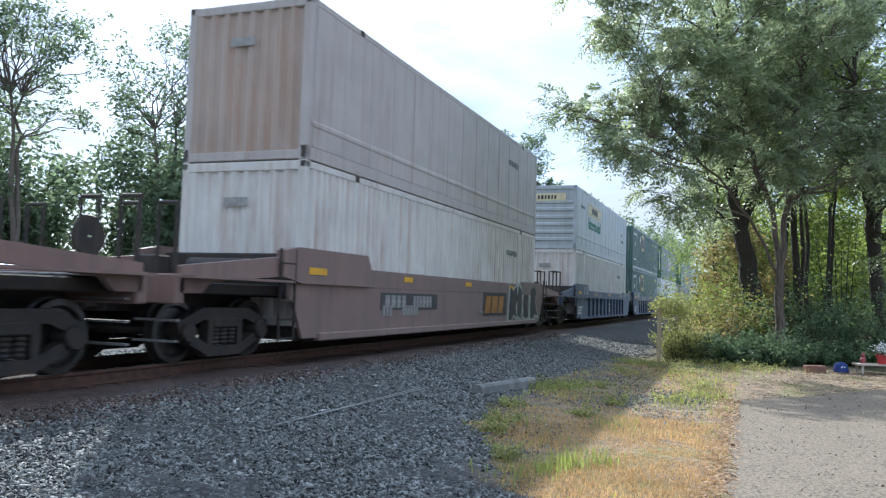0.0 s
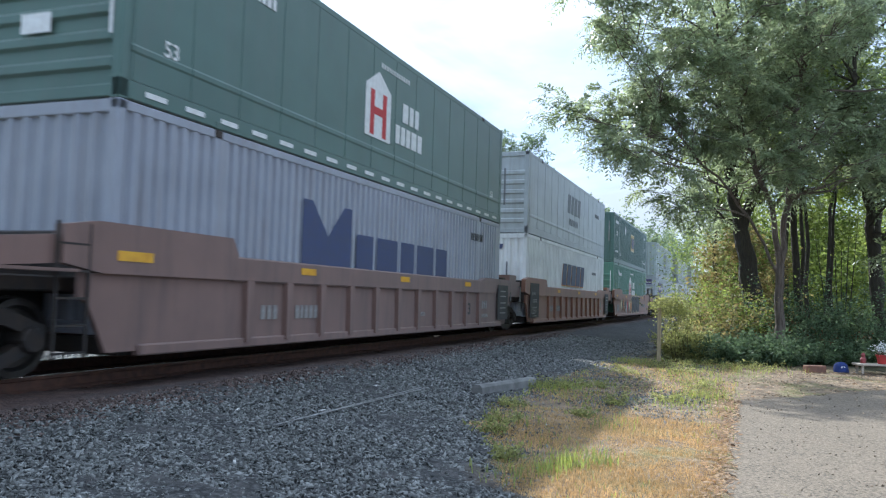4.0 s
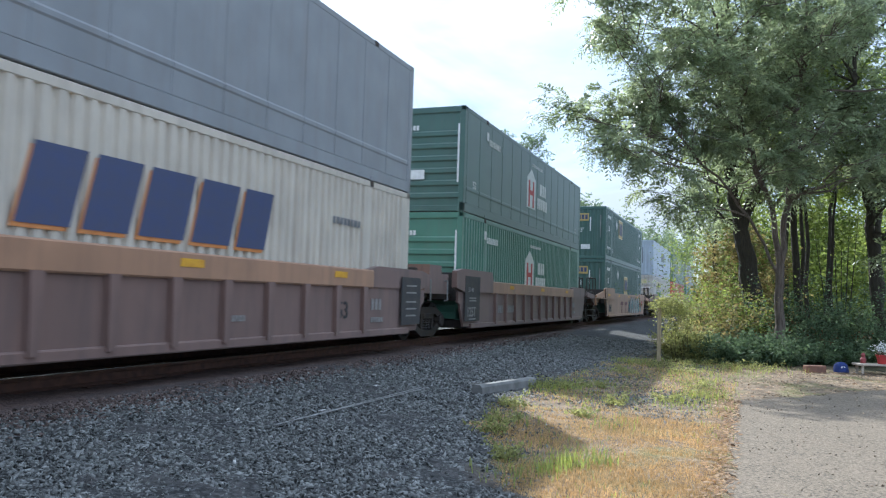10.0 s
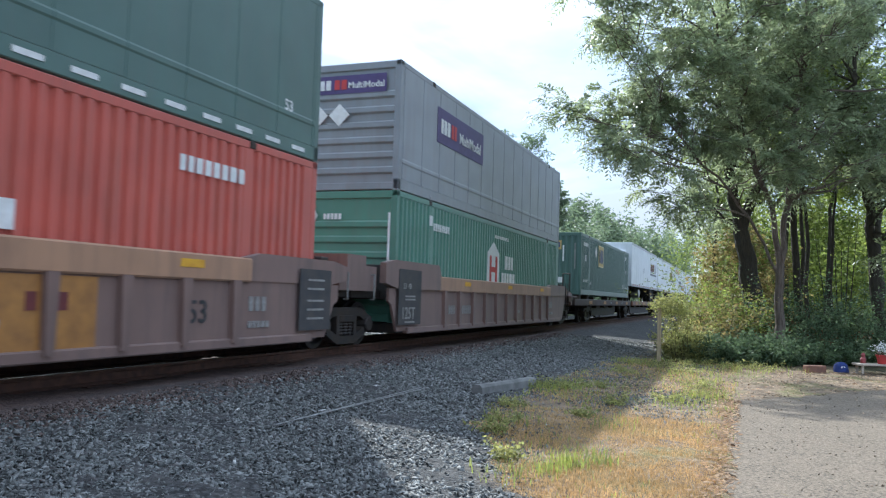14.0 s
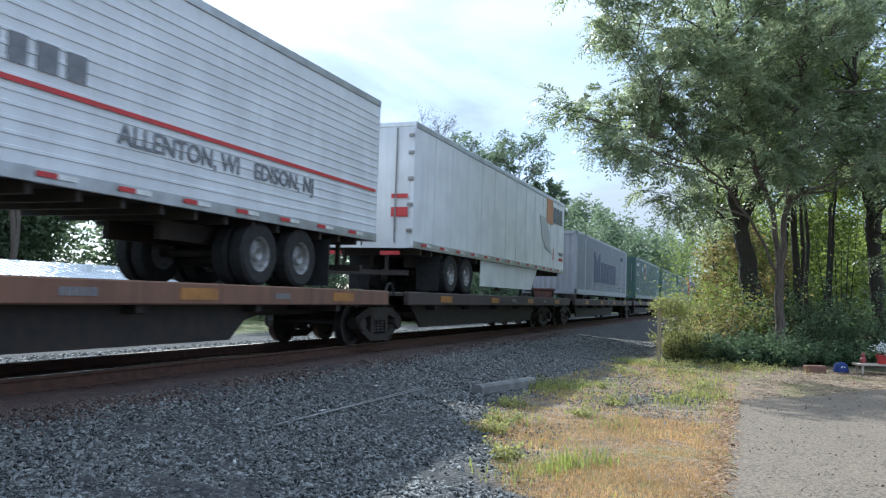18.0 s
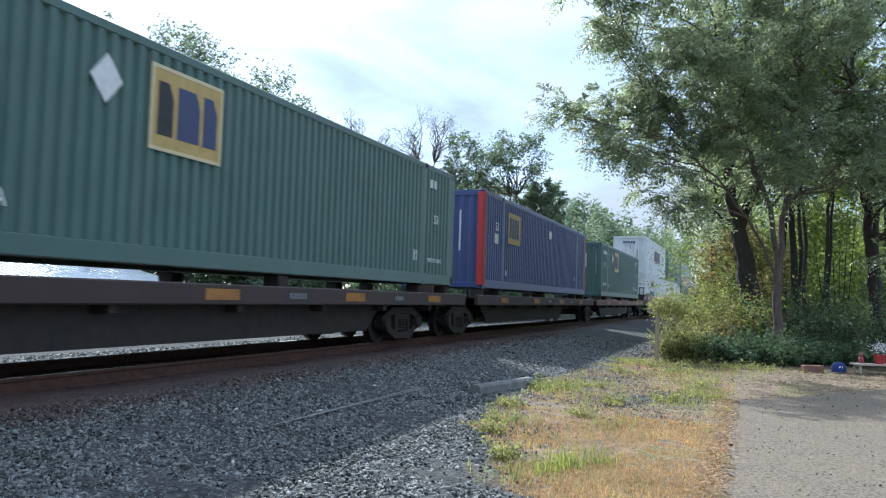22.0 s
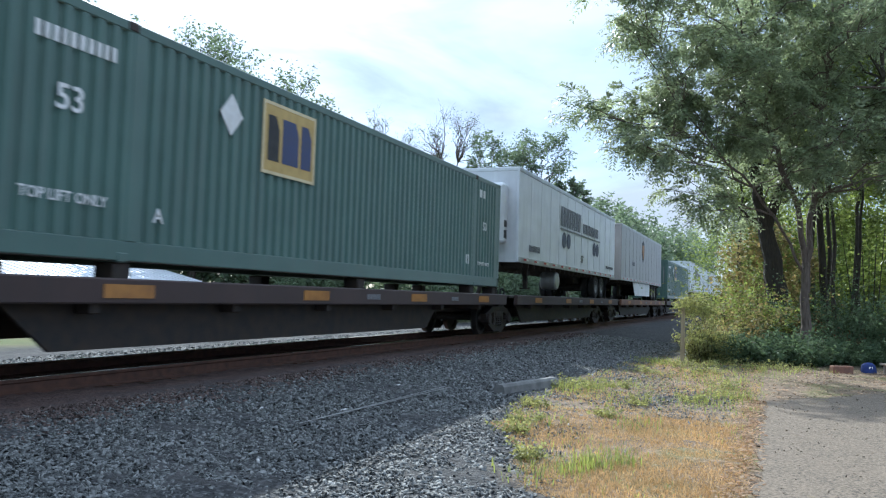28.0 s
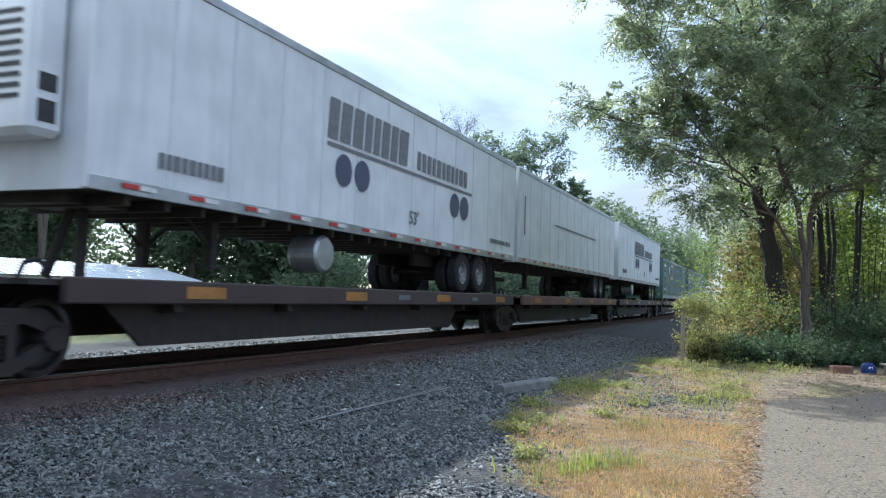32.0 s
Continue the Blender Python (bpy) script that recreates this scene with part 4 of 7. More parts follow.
def wall_shape(kind):
    """A container's long side that faces -y: one folded sheet."""
    s = Shape()
    x0, x1, z0, z1 = 0.16, CL - 0.16, 0.26, CH - 0.13
    xs, ys, x = [x0], [0.0], x0
    if kind == "corr":
        while x < x1 - 0.26:
            if abs(x - 1.9) < 0.12 or abs(x - (CL - 2.1)) < 0.12:
                xs += [x + 0.01, x + 0.22, x + 0.23]
                ys += [-0.008, -0.008, 0.05]
            else:
                xs += [x + 0.035, x + 0.105, x + 0.14, x + 0.23]
                ys += [0.05, 0.05, 0.0, 0.0]
            x += 0.23
    else:
        n = 14 if kind == "plate" else 27
        w, d = (0.02, 0.008) if kind == "plate" else (0.05, 0.045)
        for i in range(n + 1):
            x = x0 + 0.06 + (x1 - x0 - 0.12) * i / n
            xs += [x - w, x - w + 0.004, x + w - 0.004, x + w]
            ys += [0.0, -d, -d, 0.0]
    xs.append(x1)
    ys.append(0.0)
    n = len(xs)
    rows = [z0, 0.6, 0.63, 0.69, 0.72, z1] if kind == "plate" else [z0, z1]
    outs = [0.0, 0.0, -0.014, -0.014, 0.0, 0.0] if kind == "plate" else [0.0, 0.0]
    p = [(a, b + o, z) for z, o in zip(rows, outs) for a, b in zip(xs, ys)]
    return s.add(p, [(k * n + i, k * n + i + 1, (k + 1) * n + i + 1, (k + 1) * n + i) for k in range(len(rows) - 1) for i in range(n - 1)])


def end_shape(kind):
    """A container's end that faces -x, at x = 0, with y from -1 to 1."""
    s, h = Shape(), CW / 2 - 0.14
    z0, z1 = 0.16, CH - 0.16
    if kind == "corr":
        ys, xs, y = [-h], [0.02], -h
        while y < h - 0.28:
            ys += [y + 0.06, y + 0.15, y + 0.21, y + 0.28]
            xs += [0.065, 0.065, 0.02, 0.02]
            y += 0.28
        ys.append(h)
        xs.append(0.02)
        n = len(ys)
        s.add([(b, a, z0) for a, b in zip(ys, xs)] + [(b, a, z1) for a, b in zip(ys, xs)], [(i, i + 1, n + i + 1, n + i) for i in range(n - 1)])
    elif kind == "ribbed":
        zs, xs = [z0], [0.05]
        for i in range(6):
            z = 0.36 + i * 0.34
            zs += [z, z + 0.04, z + 0.14, z + 0.18]
            xs += [0.05, -0.005, -0.005, 0.05]
        zs.append(z1)
        xs.append(0.05)
        s.add([(a, y, b) for a, b in zip(xs, zs) for y in (-h, h)], [(2 * i, 2 * i + 1, 2 * i + 3, 2 * i + 2) for i in range(len(zs) - 1)])
    else:
        h = (CW / 2 - 0.15) / 2
        zs, xs = [z0], [0.05]
        for i in range(4):
            z = 0.5 + i * 0.55
            zs += [z, z + 0.03, z + 0.25, z + 0.28]
            xs += [0.05, 0.02, 0.02, 0.05]
        zs.append(z1)
        xs.append(0.05)
        s.add([(a, y, b) for a, b in zip(xs, zs) for y in (-h, h)], [(2 * i, 2 * i + 1, 2 * i + 3, 2 * i + 2) for i in range(len(zs) - 1)])
    return s


def frame_shape(top=True):
    s = Shape()
    for y in (-1, 1):
        o = y * (CW / 2 - 0.06)
        s.box(0.0, CL, o - 0.06, o + 0.06, 0.02, 0.26, 0.012)
        s.box(0.0, CL, o - 0.06, o + 0.06, CH - 0.13, CH - 0.005, 0.012)
    for x in (0.08, CL - 0.08):
        s.box(x - 0.07, x + 0.07, -CW / 2 + 0.05, CW / 2 - 0.05, 0.02, 0.18, 0.012)
        s.box(x - 0.07, x + 0.07, -CW / 2 + 0.05, CW / 2 - 0.05, CH - 0.17, CH - 0.005, 0.012)
    return s


def emblem(c, kind, top):
    """Markings on a container: signs, plain strokes for names, and lettering that is no name."""
    yo = -CW / 2 - 0.006

    def panel(name, x, z, w, h, mat, label="", d=0.0):
        return part(name, shared(("panel", w, h), lambda: Shape().box(0, w, -0.004, 0.004, 0, h)), mat, c, label, at=(x, yo - d, z))

    def end_panel(name, y, z, w, h, mat, label=""):
        return part(name, shared(("panel", w, h), lambda: None) if ("panel", w, h) in CACHE else shared(("panel", w, h), lambda: Shape().box(0, w, -0.004, 0.004, 0, h)), mat, c, label, at=(-0.012, y, z), rz=-90)

    def strokes(x, z, n, w, h, gap, mat, slant=0.0, d=0.0):
        if h >= 0.2:
            return blocks(c, x, yo - d, z, n, w, h, gap, slant, mat)
        return tagged(part("lettering", shared(("strokes", n, w, h, slant), lambda: bars(n, w, h, gap, slant, n)), mat, c, at=(x, yo - d, z)), kind="stuff")

    if kind in ("emp", "emp_low"):
        k, dz = (0.0, 0.0) if kind == "emp" else (2.6, -0.42)
        panel("sign", 4.65 + k, 1.5 + dz, 1.5, 1.12, M_SIGN, "yellow rectangular sign")
        part("sign_border", shared("emp_border", lambda: Shape().box(0, 1.5, -0.002, 0.002, 0, 0.05).box(0, 1.5, -0.002, 0.002, 1.07, 1.12).box(0, 0.05, -0.002, 0.002, 0.05, 1.07).box(1.45, 1.5, -0.002, 0.002, 0.05, 1.07)), M_CREAM, c, at=(4.65 + k, yo - 0.006, 1.5 + dz))
        for dx, w, mt in ((0.14, 0.3, M_DARK), (0.53, 0.46, M_BLUE), (1.07, 0.3, M_BLUE)):
            part("mark", shared(("mark", w), lambda: Shape().prism([(0, 0), (w, 0), (w, 0.5), (w - 0.1, 0.7), (0, 0.7)], -0.003, 0.003)), mt, c, "plain block mark", at=(4.65 + k + dx, yo - 0.007, 1.71 + dz))
        part("placard", shared("diamond", lambda: Shape().prism([(0, -0.3), (0.26, 0), (0, 0.3), (-0.26, 0)], -0.004, 0.004)), M_WHITE, c, "white diamond placard", at=(3.9 + k * 0.3, yo, 2.2))
        letters("lettering", "53", 0.4, M_WHITE, c, (0.9, yo, 1.62))
        letters("lettering", "TOP LIFT ONLY", 0.17, M_WHITE, c, (0.5, yo, 0.62))
        letters("lettering", "A", 0.26, M_WHITE, c, (2.45, yo, 0.52))
        letters("lettering", "53", 0.3, M_WHITE, c, (14.7, yo, 1.5))
        letters("lettering", "TOP LIFT ONLY", 0.13, M_WHITE, c, (14.35, yo, 0.55))
        strokes(0.6, 2.32, 10, 0.07, 0.17, 0.05, M_WHITE)
        strokes(13.5, 0.55, 2, 0.06, 0.24, 0.08, M_WHITE)
        strokes(14.4, 2.35, 2, 0.16, 0.2, 0.1, M_WHITE)
        end_panel("sign", 0.3, 2.1, 0.66, 0.42, M_SIGN, "small yellow sign")
        part("lettering", shared("emp_end", lambda: bars(3, 0.14, 0.24, 0.05, 0, 6)), M_BLUE, c, at=(-0.018, 0.24, 2.2), rz=-90)
        part("placard", shared("diamond_end", lambda: Shape().prism([(0, -0.26), (0.26, 0), (0, 0.26), (-0.26, 0)], -0.004, 0.004)), M_WHITE, c, "white diamond placard", at=(-0.012, 0.8, 1.75), rz=-90)
        letters("lettering", "53'", 0.32, M_WHITE, c, (-0.012, 0.28, 1.5), "end")
        end_panel("plate", 0.05, 0.55, 0.5, 0.26, M_WHITE, "white data plate")
        end_panel("number_strip", -0.42, 1.55, 0.07, 0.75, M_WHITE)
        end_panel("number_strip", -0.98, 1.2, 0.05, 1.2, M_CAST)
    elif kind == "hub":
        x = 6.6
        part("emblem", shared("house", lambda: Shape().prism([(0, 0), (1.2, 0), (1.2, 1.05), (0.6, 1.4), (0, 1.05)], -0.004, 0.004)), M_WHITE, c, "white house-shaped emblem", at=(x, yo, 0.9))
        for k in (0.22, 0.8):
            part("emblem_bar", shared("emblem_bar", lambda: Shape().box(0, 0.18, -0.004, 0.004, 0, 0.92)), M_RED, c, at=(x + k, yo - 0.006, 0.95))
        part("emblem_bar", shared("emblem_cross", lambda: Shape().box(0, 0.4, -0.004, 0.004, 0, 0.16)), M_RED, c, at=(x + 0.4, yo - 0.006, 1.38))
        strokes(x + 1.85, 1.52, 3, 0.26, 0.42, 0.1, M_WHITE)
        strokes(x + 1.5, 1.0, 5, 0.26, 0.4, 0.08, M_WHITE)
        strokes(2.2, 2.2, 8, 0.1, 0.18, 0.05, M_WHITE)
        strokes(x + 0.7, 2.42, 12, 0.07, 0.1, 0.06, M_WHITE)
        part("lift_mark", shared("lift_mark", lambda: Shape().box(0, 0.2, -0.004, 0.004, 0, 0.24)), M_WHITE, c, at=(1.9, yo - 0.01, 2.3))
        letters("lettering", "53", 0.3, M_WHITE, c, (0.75, yo, 0.72))
        letters("lettering", "53", 0.26, M_WHITE, c, (15.0, yo, 0.7))
        part("emblem", shared("round_end", lambda: Shape().lathe([(0.0, -0.004), (0.2, -0.004), (0.2, 0.004)], 6)), M_WHITE, c, "small white emblem", at=(-0.02, 0.85, 2.35), rz=-90)
        part("emblem_bar", shared("hub_end_bar", lambda: Shape().box(0, 0.1, -0.004, 0.004, 0, 0.22)), M_RED, c, at=(-0.028, 0.9, 2.24), rz=-90)
        part("lettering", shared("hub_end", lambda: bars(5, 0.07, 0.13, 0.03, 0, 3)), M_WHITE, c, at=(-0.02, 0.5, 2.26), rz=-90)
        end_panel("plate", 0.35, 0.9, 0.5, 0.26, M_WHITE, "white data plate")
        end_panel("number_strip", -1.1, 0.8, 0.05, 1.6, M_WHITE)
    elif kind == "hunt":
        panel("sign", 2.8, 1.84, 3.78, 0.6, M_CREAM, "yellow name board")
        part("sign_border", shared("sign_border", lambda: Shape().box(0, 3.5, -0.003, 0.003, 0, 0.025).box(0, 3.5, -0.003, 0.003, 0.42, 0.445)), M_GREY, c, at=(2.94, yo - 0.006, 1.92))
        strokes(3.85, 1.98, 6, 0.19, 0.3, 0.1, M_DARK, 0, 0.008)
        letters("lettering", "Intermodal", 0.78, M_INTER, c, (2.95, yo, 1.2))
        strokes(13.9, 1.3, 5, 0.12, 0.14, 0.06, M_GREY)
        strokes(13.9, 1.7, 3, 0.1, 0.14, 0.05, M_GREY)
        strokes(1.1, 2.0, 5, 0.12, 0.14, 0.07, M_GREY)
        end_panel("sign", 0.8, 2.2, 1.6, 0.34, M_CREAM, "name board")
        part("lettering", shared("hunt_end", lambda: bars(6, 0.1, 0.17, 0.06, 0, 8)), M_DARK, c, at=(-0.022, 0.48, 2.28), rz=-90)
    elif kind == "swift":
        blocks(c, 5.75, yo - 0.008, 1.25, 5, 0.78, 0.9, 0.17, 0.22, M_BLUE, "slanted blue block shape")
        blocks(c, 5.7, yo, 1.2, 5, 0.78, 0.9, 0.17, 0.22, M_ORANGE, "orange drop shadow of a block")
        strokes(12.6, 1.9, 8, 0.1, 0.13, 0.05, M_GREY)
        part("lettering", shared("swift_end", lambda: bars(5, 0.14, 0.17, 0.05, 0.05, 5)), M_BLUE, c, at=(-0.012, 0.55, 2.35), rz=-90)
        letters("lettering", "53", 0.26, M_GREY, c, (-0.012, 0.3, 1.35), "end")
        end_panel("number_strip", -0.55, 0.7, 0.06, 1.2, M_GREY)
        end_panel("number_strip", -0.02, 1.9, 0.05, 0.35, M_GREY)
    elif kind in ("fedex", "fedex_low", "fedex_near", "fedex_end"):
        x, z = {"fedex": (10.4, 1.62), "fedex_low": (2.3, 1.5), "fedex_near": (2.25, 1.5), "fedex_end": (0, 0)}[kind]
        if kind != "fedex_end":
            panel("sign", x, z, 3.65, 0.88, M_PURPLE, "purple name board")
            strokes(x + 0.25, z + 0.26, 3, 0.19, 0.36, 0.06, M_WHITE, 0, 0.008)
            strokes(x + 1.0, z + 0.26, 2, 0.19, 0.36, 0.06, M_RED, 0, 0.008)
            letters("lettering", "MultiModal", 0.4, M_WHITE, c, (x + 1.6, yo - 0.008, z + 0.26))
        end_panel("sign", 0.95, 2.2, 1.9, 0.42, M_PURPLE, "purple name board")
        part("lettering", shared("fedex_end", lambda: bars(3, 0.13, 0.22, 0.04, 0, 4)), M_WHITE, c, at=(-0.022, 0.85, 2.3), rz=-90)
        part("lettering", shared("fedex_end_b", lambda: bars(2, 0.13, 0.22, 0.04, 0, 5)), M_RED, c, at=(-0.022, 0.34, 2.3), rz=-90)
        letters("lettering", "MultiModal", 0.2, M_WHITE, c, (-0.024, 0.0, 2.32), "end")
        part("placard", shared("diamond_end", lambda: Shape().prism([(0, -0.26), (0.26, 0), (0, 0.26), (-0.26, 0)], -0.004, 0.004)), M_WHITE, c, "white diamond placard", at=(-0.022, 0.75, 1.72), rz=-90)
        part("placard", shared("diamond_end", lambda: None), M_WHITE, c, "white diamond placard", at=(-0.022, 0.2, 1.72), rz=-90)
    elif kind == "matson":
        part("mark", shared("tall_block", lambda: Shape().prism([(0, 0), (1.8, 0), (1.8, 1.5), (1.5, 1.5), (0.9, 0.9), (0.3, 1.5), (0, 1.5)], -0.004, 0.004)), M_BLUE, c, "large blue block shape", at=(4.4, yo, 0.72))
        blocks(c, 6.45, yo, 0.72, 5, 0.92, 1.05, 0.2, 0, M_BLUE, "blue block shape")
        strokes(13.4, 2.2, 7, 0.1, 0.2, 0.06, M_DARK)
    elif kind == "plain_marks":
        strokes(6.6, 1.45, 4, 0.5, 0.8, 0.2, M_GREY, 0.1)
        strokes(6.9, 0.95, 7, 0.2, 0.28, 0.1, M_GREY)
        strokes(13.2, 1.9, 8, 0.1, 0.18, 0.05, M_GREY)
        end_panel("number_strip", -0.4, 1.0, 0.07, 1.3, M_GREY)
        end_panel("number_strip", 0.2, 1.8, 0.07, 0.6, M_GREY)
    elif kind == "rusty":
        strokes(12.5, 2.0, 8, 0.1, 0.16, 0.06, M_GREY)
        end_panel("plate", 0.35, 2.1, 0.5, 0.16, M_STENCIL, "faded data plate")
    elif kind == "redbox":
        strokes(12.5, 2.2, 8, 0.14, 0.22, 0.06, M_WHITE)
        part("emblem", shared("tall_house", lambda: Shape().prism([(0, 0), (1.22, 0), (1.22, 1.2), (0.6, 1.5), (0, 1.2)], -0.004, 0.004)), M_WHITE, c, "white house-shaped emblem", at=(6.37, yo, 0.75))
        for k in (0.3, 0.72):
            part("emblem_bar", shared("tall_house_bar", lambda: Shape().box(0, 0.17, -0.004, 0.004, 0, 1.08)), M_RED, c, at=(6.37 + k, yo - 0.006, 0.78))
        part("emblem_bar", shared("tall_house_cross", lambda: Shape().box(0, 0.25, -0.004, 0.004, 0, 0.12)), M_RED, c, at=(6.84, yo - 0.006, 1.42))
        strokes(8.16, 1.5, 3, 0.23, 0.34, 0.07, M_WHITE)
        strokes(7.8, 1.16, 9, 0.2, 0.32, 0.06, M_WHITE)
        strokes(7.55, 2.5, 14, 0.07, 0.1, 0.035, M_WHITE)
        part("lettering", shared("hub_end", lambda: bars(5, 0.06, 0.14, 0.03, 0, 3)), M_WHITE, c, at=(-0.02, 0.45, 2.0), rz=-90)
    elif kind == "bluebox":
        panel("sign", 2.6, 1.5, 1.5, 1.0, M_SIGN, "yellow rectangular sign")
        strokes(2.75, 1.68, 4, 0.24, 0.66, 0.08, M_BLUE, 0, 0.006)
        panel("plate", 1.12, 1.4, 0.4, 0.3, M_WHITE, "white data plate")
        panel("plate", 8.4, 2.1, 0.4, 0.3, M_WHITE, "white data plate")
        letters("lettering", "A", 0.26, M_WHITE, c, (2.35, yo, 0.45))
        letters("lettering", "A", 0.26, M_WHITE, c, (13.4, yo, 0.6))
        part("corner_stripe", shared("corner_stripe", lambda: Shape().box(0, 0.22, -0.004, 0.004, 0.1, CH - 0.06)), M_RED, c, "red corner stripe", at=(0.0, yo, 0))
        part("corner_stripe", shared("end_stripe", lambda: Shape().box(-0.004, 0.004, 0, 0.18, 0.1, CH - 0.06)), M_RED, c, "red corner stripe", at=(-0.022, -CW / 2 + 0.0, 0))
        part("corner_stripe", shared("corner_stripe", lambda: None), M_RED, c, "red corner stripe", at=(CL - 0.22, yo, 0))
        letters("lettering", "53", 0.42, M_WHITE, c, (-0.012, 0.4, 1.95), "end")
        end_panel("plate", 0.3, 1.42, 0.55, 0.38, M_WHITE, "white data plate")
        end_panel("plate", 0.3, 0.68, 0.6, 0.26, M_WHITE, "white data plate")
        end_panel("number_strip", -0.55, 1.1, 0.05, 1.2, M_WHITE)
        letters("lettering", "53", 0.36, M_WHITE, c, (1.2, yo, 1.8))
    if top == "tape":
        tape = shared("tape", lambda: Shape().box(0, 0.4, -0.004, 0.004, 0, 0.07))
        for i in range(20):
            part("reflective_tape", tape, M_WHITE, c, at=(0.45 + i * 0.78, yo, 0.1))
    elif top == "redtape":
        tape = shared("tape_short", lambda: Shape().box(0, 0.28, -0.004, 0.004, 0, 0.06))
        for i in range(14):
            part("reflective_tape", tape, M_RED if i % 4 else M_WHITE, c, at=(0.6 + i * 1.1, yo, 0.1))


WORDS = {"white": "white", "rusty_white": "rust-streaked white", "beige": "beige", "greige": "weathered grey-beige", "grey": "mid-grey", "silver": "light grey", "sage": "pale grey-green",
         "bluewhite": "pale blue-grey", "steelblue": "dull blue-grey", "green": "dark green", "midgreen": "mid-green", "blue": "blue", "red": "faded orange-red"}
STYLE = {"corr": "corrugated steel", "plate": "smooth-sided", "post": "dark-ribbed steel"}


def container(col, wall, end, marks="", tape="", where="stacked on a train"):
    c = new("shipping_container")
    tagged(c, f"{WORDS[col]} {STYLE[wall]} shipping container {where}", "container", group="containers on the train")
    m = PAINT[col]
    sw = shared(("wall", wall), lambda: wall_shape(wall))
    part("side_wall", sw, m, c, at=(0, -CW / 2 + 0.002, 0))
    part("side_wall", sw, m, c, at=(CL, CW / 2 - 0.002, 0), rz=180)
    if end == "door":
        for y in (-0.575, 0.575):
            part("door", shared(("end", "door"), lambda: end_shape("door")), m, c, at=(0, y, 0))
    else:
        part("end_wall", shared(("end", end), lambda: end_shape(end)), PAINT["warm_rust_end"] if col == "greige" else m, c, "rust-stained end wall tinted for warm light" if col == "greige" else "", at=(0, 0, 0))
    part("end_wall", shared(("end", "corr"), lambda: end_shape("corr")), m, c, at=(CL, 0, 0), rz=180)
    part("frame", shared("container_frame", frame_shape), m, c)
    part("roof", shared("container_roof", lambda: Shape().box(0.1, CL - 0.1, -CW / 2 + 0.08, CW / 2 - 0.08, CH - 0.05, CH - 0.012)), m, c)
    part("floor", shared("container_floor", lambda: Shape().box(0.1, CL - 0.1, -CW / 2 + 0.08, CW / 2 - 0.08, 0.1, 0.16)), M_STEEL, c)
    post = shared("corner_post", lambda: Shape().box(-0.08, 0.08, -0.075, 0.075, 0.0, CH, 0.012))
    fit = shared("corner_fitting", lambda: Shape().box(-0.09, 0.09, -0.085, 0.085, -0.06, 0.06, 0.015))
    for x in (0.08, CL - 0.08):
        for y in (-1, 1):
            part("corner_post", post, m, c, at=(x, y * (CW / 2 - 0.075), 0))
    for x in (1.98, CL - 1.98):
        for z in (0.06, CH - 0.06):
            part("lift_fitting", fit, M_STEEL if z > 1 else m, c, at=(x, -CW / 2 + 0.075, z))
    if end == "door":
        rod = shared("lock_rod", lambda: Shape().tube((0, 0, 0.15), (0, 0, CH - 0.15), 0.022, n=6))
        for y in (-0.85, -0.35, 0.35, 0.85):
            part("lock_rod", rod, M_CAST, c, at=(-0.012, y, 0))
    if wall == "post":
        strip = shared("dark_post", lambda: Shape().box(-0.045, 0.045, -0.006, 0.0, 0.27, CH - 0.14))
        for i in range(28):
            part("post", strip, M_GREY, c, at=(0.16 + 0.02 + (CL - 0.36) * i / 27, -CW / 2 - 0.045, 0))
        short = shared("end_post", lambda: Shape().box(-0.006, 0.0, -0.05, 0.05, 0.2, CH - 0.18))
        for k in range(5):
            part("post", short, M_GREY, c, at=(0.015, -1.0 + k * 0.5, 0))
    emblem(c, marks, tape)
    return c


def tyre_wheel(parent, x, y, z, r=0.5):
    t = part("tyre", shared(("tyre", r), lambda: Shape().lathe([(r * 0.56, -0.13), (r * 0.9, -0.14), (r, -0.1), (r, 0.1), (r * 0.9, 0.14), (r * 0.56, 0.13)], 24)), M_TYRE, parent, at=(x, y, z))
    part("rim", shared(("rim", r), lambda: Shape().lathe([(0.0, -0.05), (r * 0.2, -0.1), (r * 0.28, -0.03), (r * 0.45, -0.02), (r * 0.5, -0.1), (r * 0.57, -0.12), (r * 0.57, 0.12)], 20)), M_RIM, t)


